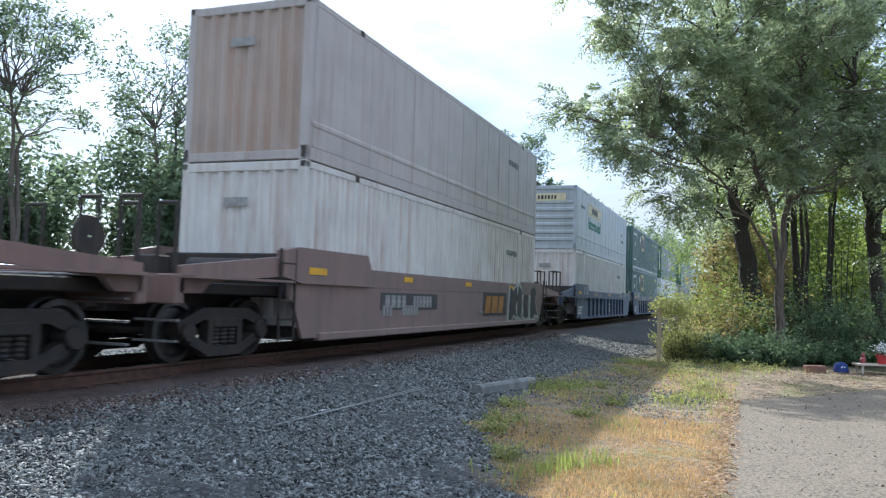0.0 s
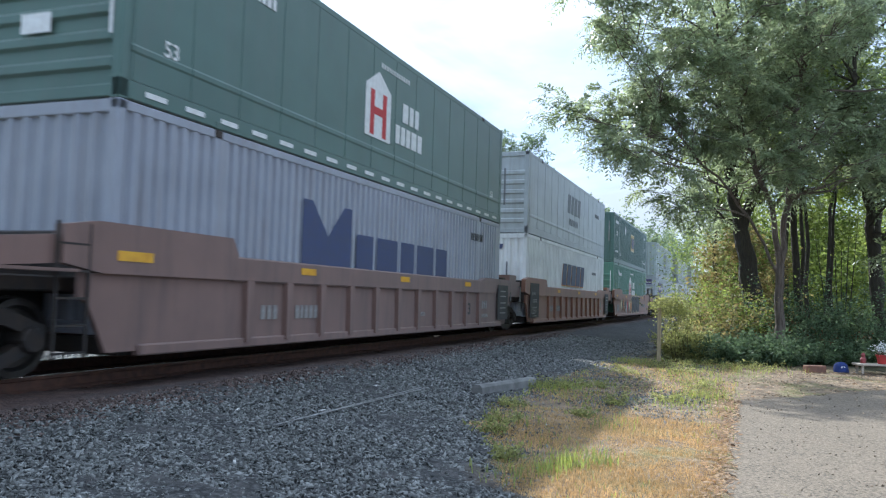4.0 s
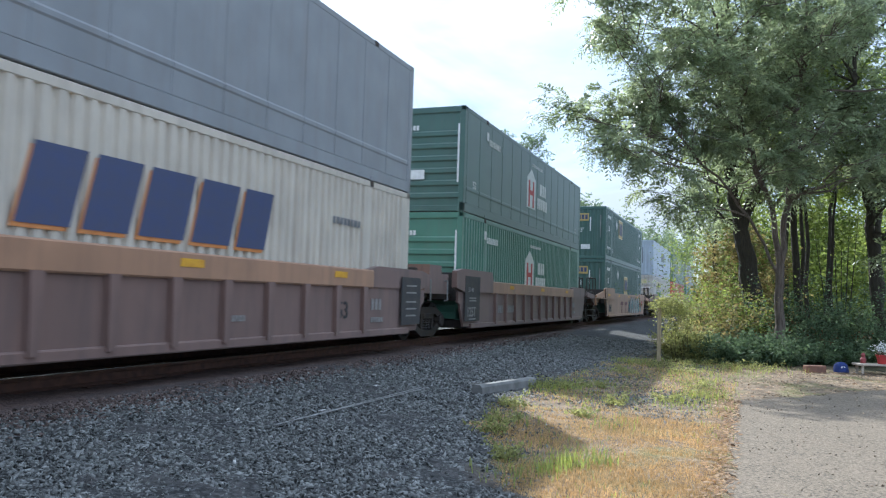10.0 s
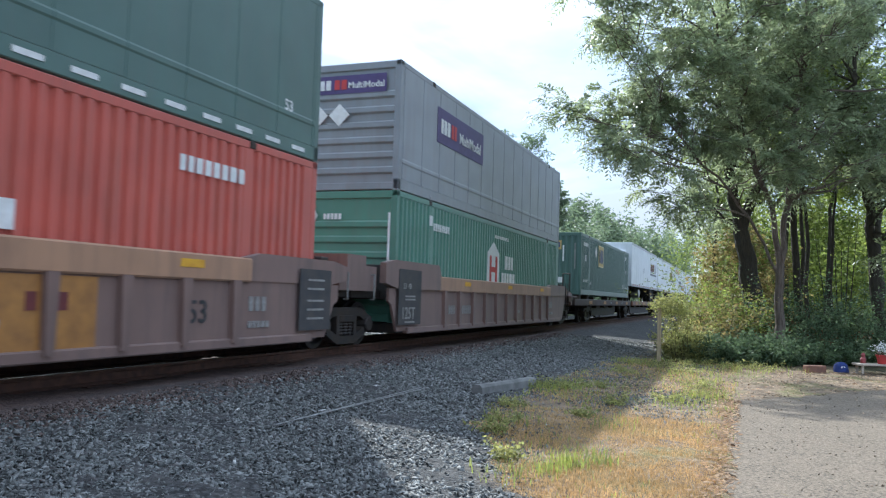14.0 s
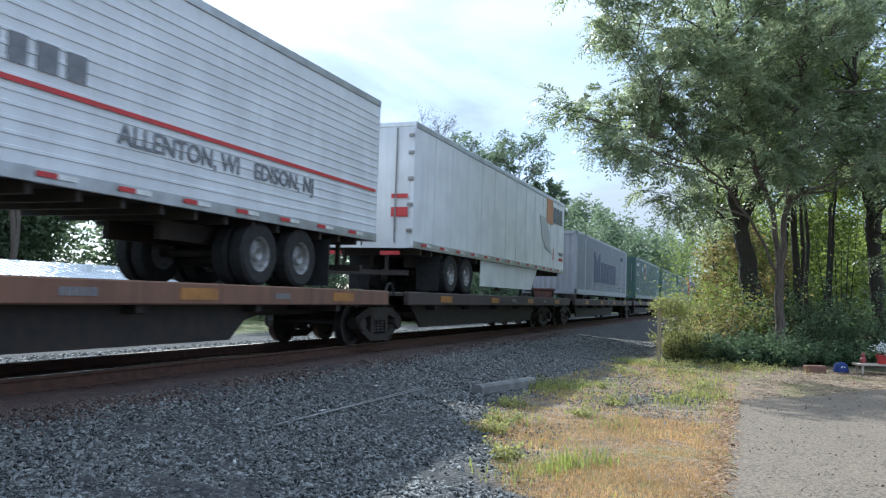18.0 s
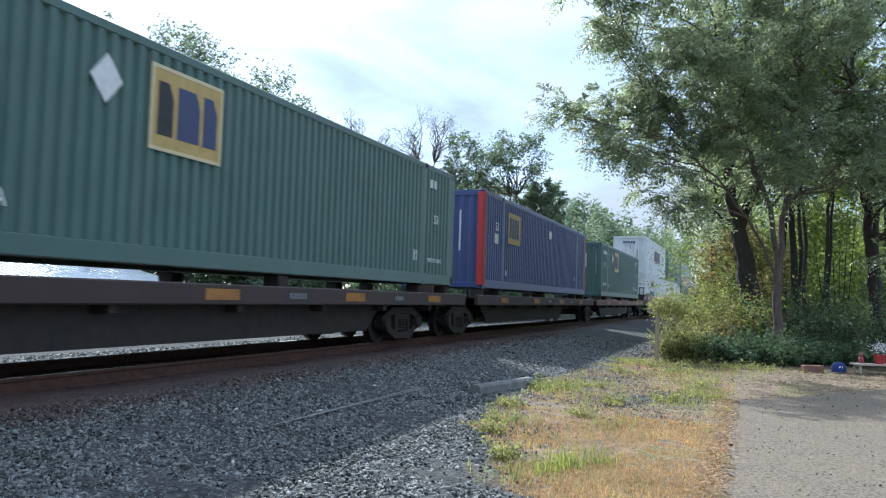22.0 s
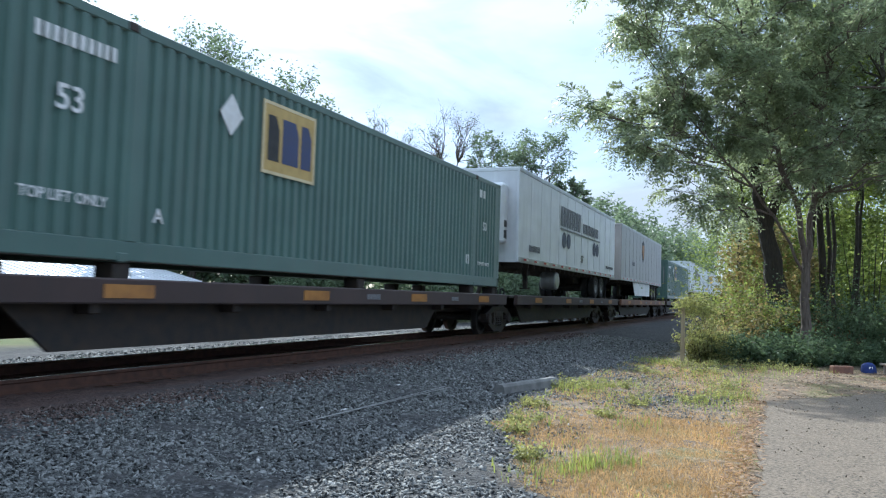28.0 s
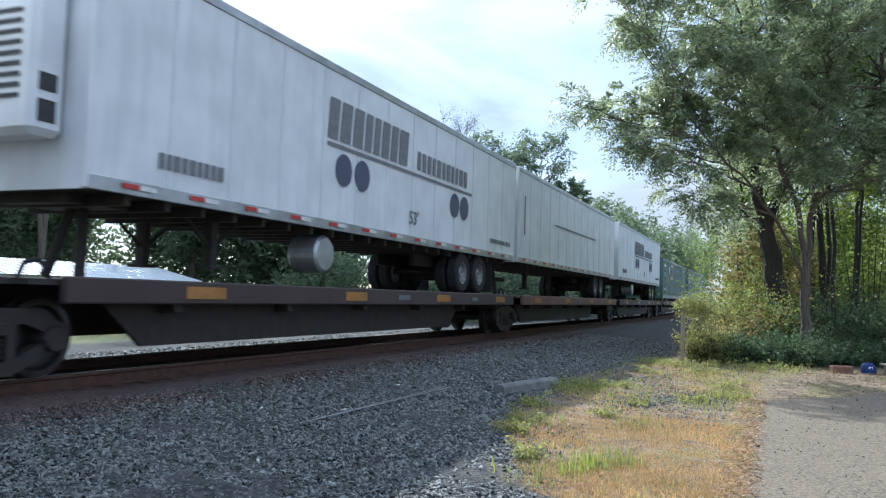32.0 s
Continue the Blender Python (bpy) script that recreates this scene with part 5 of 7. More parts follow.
def trailer(col, marks, nose, skirt=False, rib=False, words="white highway trailer riding on a flat railcar"):
    """A road trailer on a flat car; x = 0 at its near end. nose: reefer at the near end, or doors there."""
    c = new("trailer")
    tagged(c, words, "trailer", group="trailers on the train")
    m, L, W, H = PAINT[col], 16.15, 2.6, 2.93
    yo = -W / 2 - 0.014

    def side():
        if not rib:
            return Shape().box(0.05, L - 0.05, 0.0, 0.03, 0.14, H - 0.1)
        line = [(0.03, 0.14), (0.0, 0.14)]
        for i in range(16):
            z = 0.3 + i * 0.15
            line += [(0.0, z), (-0.012, z + 0.008), (-0.012, z + 0.042), (0.0, z + 0.05)]
        line += [(0.0, H - 0.1), (0.03, H - 0.1)]
        k = len(line)
        return Shape().add([(x, a, b) for x in (0.05, L - 0.05) for a, b in line], [(i, (i + 1) % k, k + (i + 1) % k, k + i) for i in range(k)])

    sd = shared(("trailer_side", rib), side)
    part("side_wall", sd, m, c, at=(0, -W / 2 + 0.004, 0))
    part("side_wall", sd, m, c, at=(L, W / 2 - 0.004, 0), rz=180)
    if not rib:
        seam = shared("panel_seam", lambda: Shape().box(-0.03, 0.03, -0.008, 0.0, 0.19, H - 0.15))
        for i in range(12):
            part("panel_seam", seam, m, c, at=(1.3 + i * 1.24, -W / 2 + 0.002, 0))
    part("roof", shared("trailer_roof", lambda: Shape().box(0, L, -W / 2 + 0.02, W / 2 - 0.02, H - 0.06, H, 0.02)), m, c)
    part("floor", shared("trailer_floor", lambda: Shape().box(0.02, L - 0.02, -W / 2 + 0.06, W / 2 - 0.06, 0.02, 0.14)), M_STEEL, c)
    member = shared("cross_member", lambda: Shape().box(-0.04, 0.04, -W / 2 + 0.08, W / 2 - 0.08, -0.12, 0.02))
    for i in range(22):
        part("cross_member", member, M_STEEL, c, at=(0.7 + i * 0.7, 0, 0))
    for y in (-1, 1):
        part("bottom_rail", shared("bottom_rail", lambda: Shape().box(0, L, -0.02, 0.02, 0.0, 0.17, 0.008)), M_ALU, c, at=(0, y * (W / 2 - 0.01), 0))
        part("top_rail", shared("top_rail", lambda: Shape().box(0, L, -0.025, 0.025, H - 0.14, H, 0.01)), M_ALU, c, at=(0, y * (W / 2 - 0.012), 0))
    door_near = nose == "doors"
    ew = shared("trailer_end", lambda: Shape().box(0.0, 0.05, -W / 2 + 0.06, W / 2 - 0.06, 0.0, H - 0.05))
    jamb = shared("trailer_jamb", lambda: Shape().box(-0.02, 0.06, -0.045, 0.045, 0, H - 0.12, 0.02))
    header = shared("trailer_header", lambda: Shape().box(-0.02, 0.06, -W / 2, W / 2, H - 0.12, H, 0.02))
    for x, turn in ((0.0, 0), (L, 180)):
        part("header", header, m, c, at=(x, 0, 0), rz=turn)
        for y in (-W / 2 + 0.045, W / 2 - 0.045):
            part("corner_post", jamb, m, c, at=(x, y, 0), rz=turn)
    part("front_wall" if not door_near else "door", ew, m, c)
    part("door" if not door_near else "front_wall", ew, m, c, at=(L, 0, 0), rz=180)
    # running gear: tandem under the rear, landing legs under the front
    f = (lambda x: x) if not door_near else (lambda x: L - x)
    bogie = part("bogie", Shape().box(f(12.2) - 0.08, f(12.2) + 0.08, -0.5, 0.5, -0.35, 0.02).box(min(f(10.6), f(14.6)), max(f(10.6), f(14.6)), -0.54, -0.42, -0.38, -0.1).box(min(f(10.6), f(14.6)), max(f(10.6), f(14.6)), 0.42, 0.54, -0.38, -0.1).box(f(12.7) - 0.3, f(12.7) + 0.3, -0.6, 0.6, -0.7, -0.3, 0.05)
                 .tube((f(12.1), -1.1, -0.5), (f(12.1), 1.1, -0.5), 0.07).tube((f(13.35), -1.1, -0.5), (f(13.35), 1.1, -0.5), 0.07), M_STEEL, c)
    for x in (12.1, 13.35):
        for y in (-1.1, -0.78, 0.78, 1.1):
            tyre_wheel(bogie, f(x), y, -0.5)
    for y in (-0.65, 0.65):
        leg = Shape().box(f(3.0) - 0.07, f(3.0) + 0.07, y - 0.07, y + 0.07, -0.75, 0.03).box(f(3.0) - 0.16, f(3.0) + 0.16, y - 0.14, y + 0.14, -0.79, -0.75)
        leg.tube((f(3.0), y, -0.5), (f(3.7), y, 0.0), 0.03, n=6).tube((f(3.0), y, -0.5), (f(2.3), y, 0.0), 0.03, n=6)
        part("landing_leg", leg, M_STEEL, c)
    part("hitch_plate", Shape().box(min(f(0.4), f(1.6)), max(f(0.4), f(1.6)), -0.6, 0.6, -0.1, 0.02).tube((f(0.9), -0.3, -1.0), (f(1.1), -0.1, -0.08), 0.07).tube((f(0.9), 0.3, -1.0), (f(1.1), 0.1, -0.08), 0.07), M_STEEL, c)
    part("bumper", Shape().box(f(15.9) - 0.05, f(15.9) + 0.05, -1.1, 1.1, -0.62, -0.5).box(f(15.9) - 0.04, f(15.9) + 0.04, -0.6, -0.52, -0.5, 0.02).box(f(15.9) - 0.04, f(15.9) + 0.04, 0.52, 0.6, -0.5, 0.02), M_STEEL, c)
    if door_near:
        rod = shared("trailer_rod", lambda: Shape().tube((0, 0, 0.12), (0, 0, H - 0.15), 0.018, n=6))
        for y in (-0.85, -0.3, 0.3, 0.85):
            part("lock_rod", rod, M_CAST, c, at=(-0.04, y, 0))
        part("door_seam", shared("door_seam", lambda: Shape().box(-0.012, 0.0, -0.015, 0.015, 0.05, H - 0.15)), M_DARK, c)
        for y, z, w, h in ((-0.95, 1.15, 0.42, 0.1), (-0.95, 0.72, 0.42, 0.22), (-0.75, -0.16, 0.5, 0.09), (0.75, -0.16, 0.5, 0.09)):
            part("placard", shared(("door_placard", w, h), lambda: Shape().box(-0.006, 0.0, -w / 2, w / 2, 0, h)), M_RED, c, "red and white placard", at=(-0.024, y, z))
        for z in (0.4, 1.0, 1.6, 2.2, 2.6):
            part("hinge", shared("door_hinge", lambda: Shape().box(-0.045, 0.0, -0.09, 0.05, -0.04, 0.04, 0.008)), M_CAST, c, at=(-0.02, -W / 2 + 0.1, z))
    if nose == "reefer":
        u = part("reefer_unit", Shape().box(-0.5, -0.03, -0.95, 0.95, 0.55, 2.4, 0.08), PAINT["trailer"], c, "white refrigeration unit")
        gr = Shape()
        for i in range(9):
            gr.box(-0.52, -0.5, -0.75, -0.05, 0.95 + i * 0.12, 1.0 + i * 0.12)
        part("grille", gr, M_DARK, u, "black louvred grille")
        part("grille", Shape().box(-0.515, -0.5, 0.15, 0.7, 0.75, 1.3).box(-0.42, -0.18, -0.962, -0.95, 0.7, 0.95).box(-0.42, -0.18, -0.962, -0.95, 1.05, 1.25), M_DARK, u)
        part("fuel_tank", Shape().lathe([(0.0, -1.16), (0.28, -1.15), (0.33, -1.1), (0.33, -0.6), (0.28, -0.55), (0.0, -0.54)], 24, "y", (5.5, 0, -0.42)), M_ALU, c, "aluminium fuel tank")
    if skirt:
        part("side_skirt", Shape().prism([(f(4.2), 0.0), (f(10.9), 0.0), (f(10.9), -0.75), (f(5.0), -0.75)], yo + 0.08, yo + 0.1), PAINT["trailer"], c, "white side skirt")
        # far skirt in dark steel: shade under the trailer put into its colour
        part("side_skirt", Shape().prism([(f(4.2), 0.0), (f(10.9), 0.0), (f(10.9), -0.98), (f(4.6), -0.98)], -yo - 0.1, -yo - 0.08), M_STEEL, c, "far-side skirt coloured dark for shade")
    part("mudflap", Shape().box(f(14.3) - 0.01, f(14.3) + 0.01, -1.25, -0.65, -0.95, -0.1).box(f(14.3) - 0.01, f(14.3) + 0.01, 0.65, 1.25, -0.95, -0.1), M_TYRE, c)
    tape = shared("tape_short", lambda: Shape().box(0, 0.28, -0.004, 0.004, 0, 0.06))
    for i in range(13):
        part("reflective_tape", tape, M_RED, c, at=(0.5 + i * 1.2, -W / 2 - 0.03, 0.07))
        if marks != "clipper":
            part("reflective_tape", tape, M_WHITE, c, at=(0.78 + i * 1.2, -W / 2 - 0.03, 0.07))

    def strokes(x, z, n, w, h, gap, mat, slant=0.0):
        if h >= 0.2:
            return blocks(c, x, yo, z, n, w, h, gap, slant, mat)
        return tagged(part("lettering", shared(("strokes", n, w, h, slant), lambda: bars(n, w, h, gap, slant, n)), mat, c, at=(x, yo, z)), kind="stuff")

    if marks == "alliance":
        rnd, xx = random.Random(12), 5.15
        for i in range(8):
            ww = round(0.34 * rnd.uniform(0.7, 1.25), 2)
            part("mark", shared(("name_block", ww), lambda: Shape().prism([(0, 0), (ww, 0), (ww + 0.06, 0.72), (0.06, 0.72)], -0.004, 0.004)), M_GREY, c, "dark block shape", at=(xx, yo - 0.002, 1.6))
            xx += ww + 0.1
        blocks(c, 8.95, yo, 1.62, 11, 0.2, 0.4, 0.1, 0.0, M_GREY, "small grey block shape")
        part("underline", shared("underline", lambda: Shape().box(0, 7.2, -0.004, 0.004, 0, 0.06)), M_GREY, c, at=(5.15, yo, 1.47))
        dot = shared("dot", lambda: Shape().lathe([(0.0, -0.005), (0.29, -0.005), (0.29, 0.005)], 26))
        for x in (5.75, 6.45, 11.2, 11.85):
            part("dot", dot, M_SLATE, c, "dark slate-blue round mark", at=(x, yo, 1.1))
        letters("lettering", "53'", 0.4, M_GREY, c, (8.6, yo, 0.42))
        strokes(1.1, 0.4, 9, 0.1, 0.2, 0.05, M_GREY)
        strokes(13.9, 0.4, 13, 0.09, 0.12, 0.06, M_GREY)
    elif marks == "clipper":
        blocks(c, 11.25, yo, 1.45, 7, 0.32, 0.6, 0.13, 0.1, M_OXIDE, "dark red slanted block shape")
        part("underline", shared("underline_clip", lambda: Shape().box(0, 3.9, -0.004, 0.004, 0, 0.05).box(0.0, 4.4, -0.004, 0.004, -0.25, -0.1)), M_GREY, c, at=(11.2, yo, 1.36))
        part("emblem", shared("sail_mark", lambda: Shape().prism([(0, 0), (0.9, 0), (0.8, 0.5), (0.62, 0.75), (0.45, 0.45), (0.3, 0.65), (0.15, 0.3)], -0.004, 0.004)), M_FAINT, c, "faded ship emblem", at=(14.6, yo, 1.45))
        strokes(13.6, 0.4, 12, 0.09, 0.1, 0.03, M_GREY)
        part("placard", shared("dark_diamond", lambda: Shape().prism([(0, -0.22), (0.16, 0), (0, 0.22), (-0.16, 0)], -0.004, 0.004)), M_GREY, c, "dark diamond placard", at=(6.8, yo, 1.3))
        part("placard", shared("dark_diamond", lambda: None), M_GREY, c, "dark diamond placard", at=(9.3, yo, 0.7))
    elif marks == "dairy":
        part("stripe", shared("stripe", lambda: Shape().box(0, 10.4, -0.004, 0.004, 0, 0.06)), M_RED, c, "red stripe", at=(5.6, yo - 0.002, 1.0))
        strokes(5.6, 1.2, 7, 0.3, 0.32, 0.12, M_GREY)
        letters("lettering", "ALLENTON, WI", 0.36, M_GREY, c, (8.85, yo - 0.004, 0.64))
        letters("lettering", "EDISON, NJ", 0.36, M_GREY, c, (11.7, yo - 0.004, 0.64))
        for i in range(5):
            part("stripe", shared("thin_stripe", lambda: Shape().box(0, 4.6, -0.004, 0.004, 0, 0.045)), M_RED, c, "thin red stripe", at=(1.0, yo - 0.002, 2.2 + i * 0.09))
    elif marks == "drt":
        strokes(14.15, 1.95, 3, 0.46, 0.62, 0.12, M_GREY)
        part("emblem", shared("square_mark", lambda: Shape().box(0, 1.0, -0.004, 0.004, 0, 0.95)), M_ORANGE, c, "orange square mark", at=(13.0, yo, 1.85))
        part("emblem", shared("curve_mark", lambda: Shape().prism([(0, 1.3), (1.0, 1.25), (1.6, 0.7), (1.8, 0.0), (1.0, 0.1), (0.4, 0.5)], -0.004, 0.004)), M_FAINT, c, "pale grey swoosh", at=(11.9, yo, 0.75))
        part("lettering", shared("end_strokes", lambda: bars(3, 0.2, 0.26, 0.05, 0, 3)), M_DARK, c, at=(-0.024, 0.85, 2.35), rz=-90)
        strokes(15.2, 0.72, 5, 0.1, 0.12, 0.04, M_GREY)
        strokes(15.2, 0.5, 5, 0.1, 0.12, 0.04, M_RED)
        part("arrow", shared("arrow", lambda: Shape().prism([(-0.03, 0.5), (-0.03, 0.15), (-0.1, 0.15), (0, 0), (0.1, 0.15), (0.03, 0.15), (0.03, 0.5)], -0.004, 0.004)), M_RED, c, "red arrow mark", at=(14.2, yo, 0.45))
    elif marks == "shield":
        part("emblem", shared("shield", lambda: Shape().prism([(0.1, 1.15), (0.55, 1.3), (1.0, 1.15), (1.02, 0.5), (0.85, 0.2), (0.55, 0.0), (0.25, 0.2), (0.08, 0.5)], -0.004, 0.004)), M_DARK, c, "brown shield-shaped emblem", at=(6.9, yo, 1.25))
        part("emblem", shared("shield_in", lambda: Shape().prism([(0.2, 1.0), (0.9, 1.0), (0.92, 0.55), (0.55, 0.15), (0.18, 0.55)], -0.004, 0.004)), M_AMBER, c, "dull yellow shield face", at=(6.9, yo - 0.008, 1.28))
        strokes(3.5, 0.9, 6, 0.1, 0.2, 0.05, M_GREY)
    elif marks == "line":
        part("underline", shared("line_mark", lambda: Shape().box(0, 7.0, -0.004, 0.004, 0, 0.06)), M_GREY, c, at=(4.5, yo, 1.5))
        strokes(0.6, 0.9, 1, 0.09, 1.2, 0.1, M_GREY)
    return c


# ---- the train ----
SPEED = 22.701                 # metres a second, towards the camera's left
MOVING = []                    # (thing, its x at the start, height above the rails)

# load's near end, then upper and lower container: colour, wall, near end, marks, tape
D, S_, T_ = "double", "single", "trailer"
CONSIST = [
    (D, -11.6, ("green", "corr", "corr", "emp"), ("white", "corr", "corr", "rusty"), ("brown", "", "oxide-brown steel well railcar")),
    (D, 11.92, ("greige", "plate", "corr", "rusty"), ("rusty_white", "corr", "corr", "rusty"), ("brown", "tagged", "smooth brown well railcar with pale graffiti")),
    (D, 35.44, ("silver", "plate", "ribbed", "hunt"), ("rusty_white", "corr", "corr", "rusty"), ("navy", "blue", "navy blue well railcar with white stencils")),
    (D, 54.89, ("green", "corr", "corr", "emp", "tape"), ("green", "corr", "corr", "emp"), ("navy", "blue", "navy blue well railcar with white stencils")),
    (D, 74.60, ("green", "plate", "ribbed", "hub"), ("white", "corr", "corr", "hunt"), ("navy", "blue", "navy blue well railcar with white stencils")),
    (D, 98.31, ("green", "plate", "ribbed", "hub", "tape"), ("steelblue", "corr", "corr", "matson"), ("brown", "", "oxide-brown steel well railcar")),
    (D, 117.75, ("silver", "plate", "ribbed", "plain_marks"), ("white", "corr", "corr", "swift"), ("orange", "", "orange-brown steel well railcar")),
    (D, 137.33, ("green", "corr", "corr", "emp_low"), ("midgreen", "corr", "ribbed", "hub"), ("orange", "graffiti", "orange-brown well railcar covered in graffiti")),
    (D, 160.75, ("sage", "corr", "corr", "plain_marks", "redtape"), ("silver", "corr", "ribbed", "fedex_low"), ("maroon", "", "dark maroon steel well railcar")),
    (D, 184.25, ("grey", "plate", "ribbed", "fedex_end"), ("white", "post", "corr", ""), ("orange", "striped", "orange-brown well railcar with a tan rim")),
    (D, 207.78, ("grey", "plate", "door", "fedex"), ("white", "corr", "corr", "swift"), ("brown", "striped", "rusty brown well railcar with a tan rim")),
    (D, 227.38, ("grey", "plate", "ribbed", "fedex_near"), ("beige", "corr", "corr", "swift"), ("brown", "striped", "brown well railcar with a tan rim")),
    (D, 247.14, ("green", "plate", "ribbed", "hub"), ("midgreen", "corr", "ribbed", "hub"), ("brown", "striped", "brown well railcar with a tan rim")),
    (D, 270.60, ("green", "corr", "corr", "emp"), ("green", "corr", "corr", "emp_low"), ("tan", "graffiti", "tan well railcar with graffiti lettering")),
    (D, 294.69, ("bluewhite", "plate", "corr", "plain_marks", "redtape"), ("rusty_white", "corr", "ribbed", "hunt"), ("brown", "striped", "brown well railcar with a tan rim")),
    (D, 313.99, ("green", "plate", "ribbed", "hub", "tape"), ("red", "corr", "corr", "redbox"), ("brown", "striped", "brown well railcar with a tan rim and ochre board")),
    (D, 333.63, ("grey", "plate", "ribbed", "fedex_near"), ("midgreen", "corr", "ribbed", "hub"), ("brown", "striped", "brown well railcar with a tan rim")),
    (S_, 354.59, ("green", "corr", "corr", "emp")),
    (T_, 372.20, ("trailer", "clipper", "reefer")),
    (T_, 389.80, ("trailer", "clipper", "reefer")),
    (T_, 407.28, ("trailer", "dairy", "reefer", False, True)),
    (T_, 425.36, ("trailer", "drt", "doors", True)),
    (S_, 444.41, ("steelblue", "corr", "corr", "matson")),
    (S_, 465.24, ("green", "corr", "corr", "emp")),
    (S_, 483.90, ("green", "corr", "ribbed", "emp")),
    (S_, 502.85, ("green", "corr", "corr", "emp")),
    (S_, 521.56, ("blue", "corr", "corr", "bluebox")),
    (S_, 542.38, ("green", "corr", "corr", "emp")),
    (D, 563.44, ("white", "corr", "corr", "swift"), ("white", "corr", "ribbed", "hunt"), ("brown", "striped", "brown well railcar with a tan rim")),
    (D, 582.81, ("green", "corr", "door", "emp"), ("white", "corr", "door", "hunt"), ("brown", "graffiti", "brown well railcar with graffiti")),
    (D, 601.95, ("grey", "plate", "ribbed", "fedex_near"), ("green", "corr", "corr", "emp"), ("brown", "striped", "brown well railcar with a tan rim")),
    (S_, 623.05, ("rusty_white", "corr", "ribbed", "rusty")),
    (S_, 640.95, ("green", "corr", "corr", "emp")),
    (T_, 658.95, ("trailer", "alliance", "reefer")),
    (T_, 677.13, ("trailer_grey", "shield", "plain", True)),
    (S_, 697.24, ("green", "corr", "corr", "emp", "tape")),
    (T_, 715.30, ("trailer", "alliance", "reefer")),
    (T_, 733.15, ("trailer", "alliance", "reefer")),
    (T_, 749.70, ("trailer", "line", "plain")),
    (T_, 767.20, ("trailer", "alliance", "reefer")),
    (S_, 785.40, ("green", "corr", "corr", "emp")),
    (S_, 804.40, ("green", "corr", "corr", "emp")),
]


def build_train():
    ends = [q[1] for q in CONSIST]
    for i, q in enumerate(CONSIST):
        gap0 = q[1] - ends[i - 1] - 16.2 if i else 7.3
        gap1 = ends[i + 1] - q[1] - 16.2 if i + 1 < len(ends) else 2.4
        if q[0] == D:
            col, style, words = q[4]
            MOVING.append((well_car(col, gap0, gap1, style, words), q[1], 0.0))
            MOVING.append((container(*q[3], where="seated low in a well railcar"), q[1], 0.45))
            MOVING.append((container(*q[2], where="stacked on another container"), q[1], 3.352))
        elif q[0] == S_:
            MOVING.append((flat_car(gap0, gap1, "deck_brown" if i % 3 else "deck_orange"), q[1], 0.0))
            c = container(*q[2], where="riding on a flat railcar")
            MOVING.append((c, q[1], 1.33))
        else:
            MOVING.append((flat_car(gap0, gap1, "deck_brown" if i % 2 else "deck_orange", False), q[1], 0.0))
            spec = q[2]
            words = {"alliance": "white refrigerated trailer with dark lettering and round marks", "clipper": "dented white trailer with red slanted lettering", "dairy": "white fluted trailer with a red stripe",
                     "drt": "white trailer with a side skirt and orange mark", "shield": "grey trailer with a shield emblem and white skirt", "line": "plain white trailer with a thin dark line"}[spec[1]]
            MOVING.append((trailer(spec[0], spec[1], spec[2], *spec[3:], words=words + " on a railcar"), q[1], 2.14))
    for ob, x, z in MOVING:
        ob.matrix_basis = pose(x, 0, RAIL + z)


# ---- plants ----
RIGHT, AHEAD = Vector((0.355, -0.935, 0)), Vector((0.935, 0.355, 0))


def spot(across, ahead, z=0.0):
    """A place by its distance across and along the line of sight from the camera's foot."""
    p = Vector((EYE.x, EYE.y, 0)) + RIGHT * across + AHEAD * ahead
    return Vector((p.x, p.y, z))


def leaf_array(points, size, rng, droop=0.25, aspect=0.45, length=None):
    """Diamond-shaped leaves at the points, turned at random, tips hanging a little."""
    n = len(points)
    d = rng.normal(size=(n, 3))
    d[:, 2] = d[:, 2] * 0.55 - droop
    d /= np.linalg.norm(d, axis=1)[:, None]
    u = np.cross(d, rng.normal(size=(n, 3)))
    u /= np.linalg.norm(u, axis=1)[:, None] + 1e-6
    s = size * rng.uniform(0.6, 1.3, n)[:, None]
    v = np.stack([points, points + d * s * 0.5 + u * s * aspect * 0.5, points + d * s, points + d * s * 0.5 - u * s * aspect * 0.5], 1)
    f = np.arange(4 * n).reshape(n, 4)
    return v.reshape(-1, 3), f


def limb(s, a, b, r0, r1, rnd, bend=0.12, n=5, sides=7):
    """A crooked tapering limb from a to b; returns the places along it."""
    a, b = Vector(a), Vector(b)
    ln = (b - a).length
    pts = [a]
    for i in range(1, n + 1):
        t = i / n
        p = a.lerp(b, t)
        if i < n:
            p += Vector((rnd.gauss(0, 1), rnd.gauss(0, 1), rnd.gauss(0, 0.6) + 1.2 * (1 - t))) * ln * bend * 0.4
        pts.append(p)
    u = (pts[1] - pts[0]).orthogonal().normalized()
    rings = []
    for i, p in enumerate(pts):
        d = (pts[min(i + 1, n)] - pts[max(i - 1, 0)]).normalized()
        u = (u - d * u.dot(d)).normalized()
        w, r = d.cross(u), r0 + (r1 - r0) * i / n
        rings += [p + (u * math.cos(g) + w * math.sin(g)) * r for g in (2 * math.pi * k / sides for k in range(sides))]
    s.add(rings, [(i * sides + k, i * sides + (k + 1) % sides, (i + 1) * sides + (k + 1) % sides, (i + 1) * sides + k) for i in range(n) for k in range(sides)])
    return pts


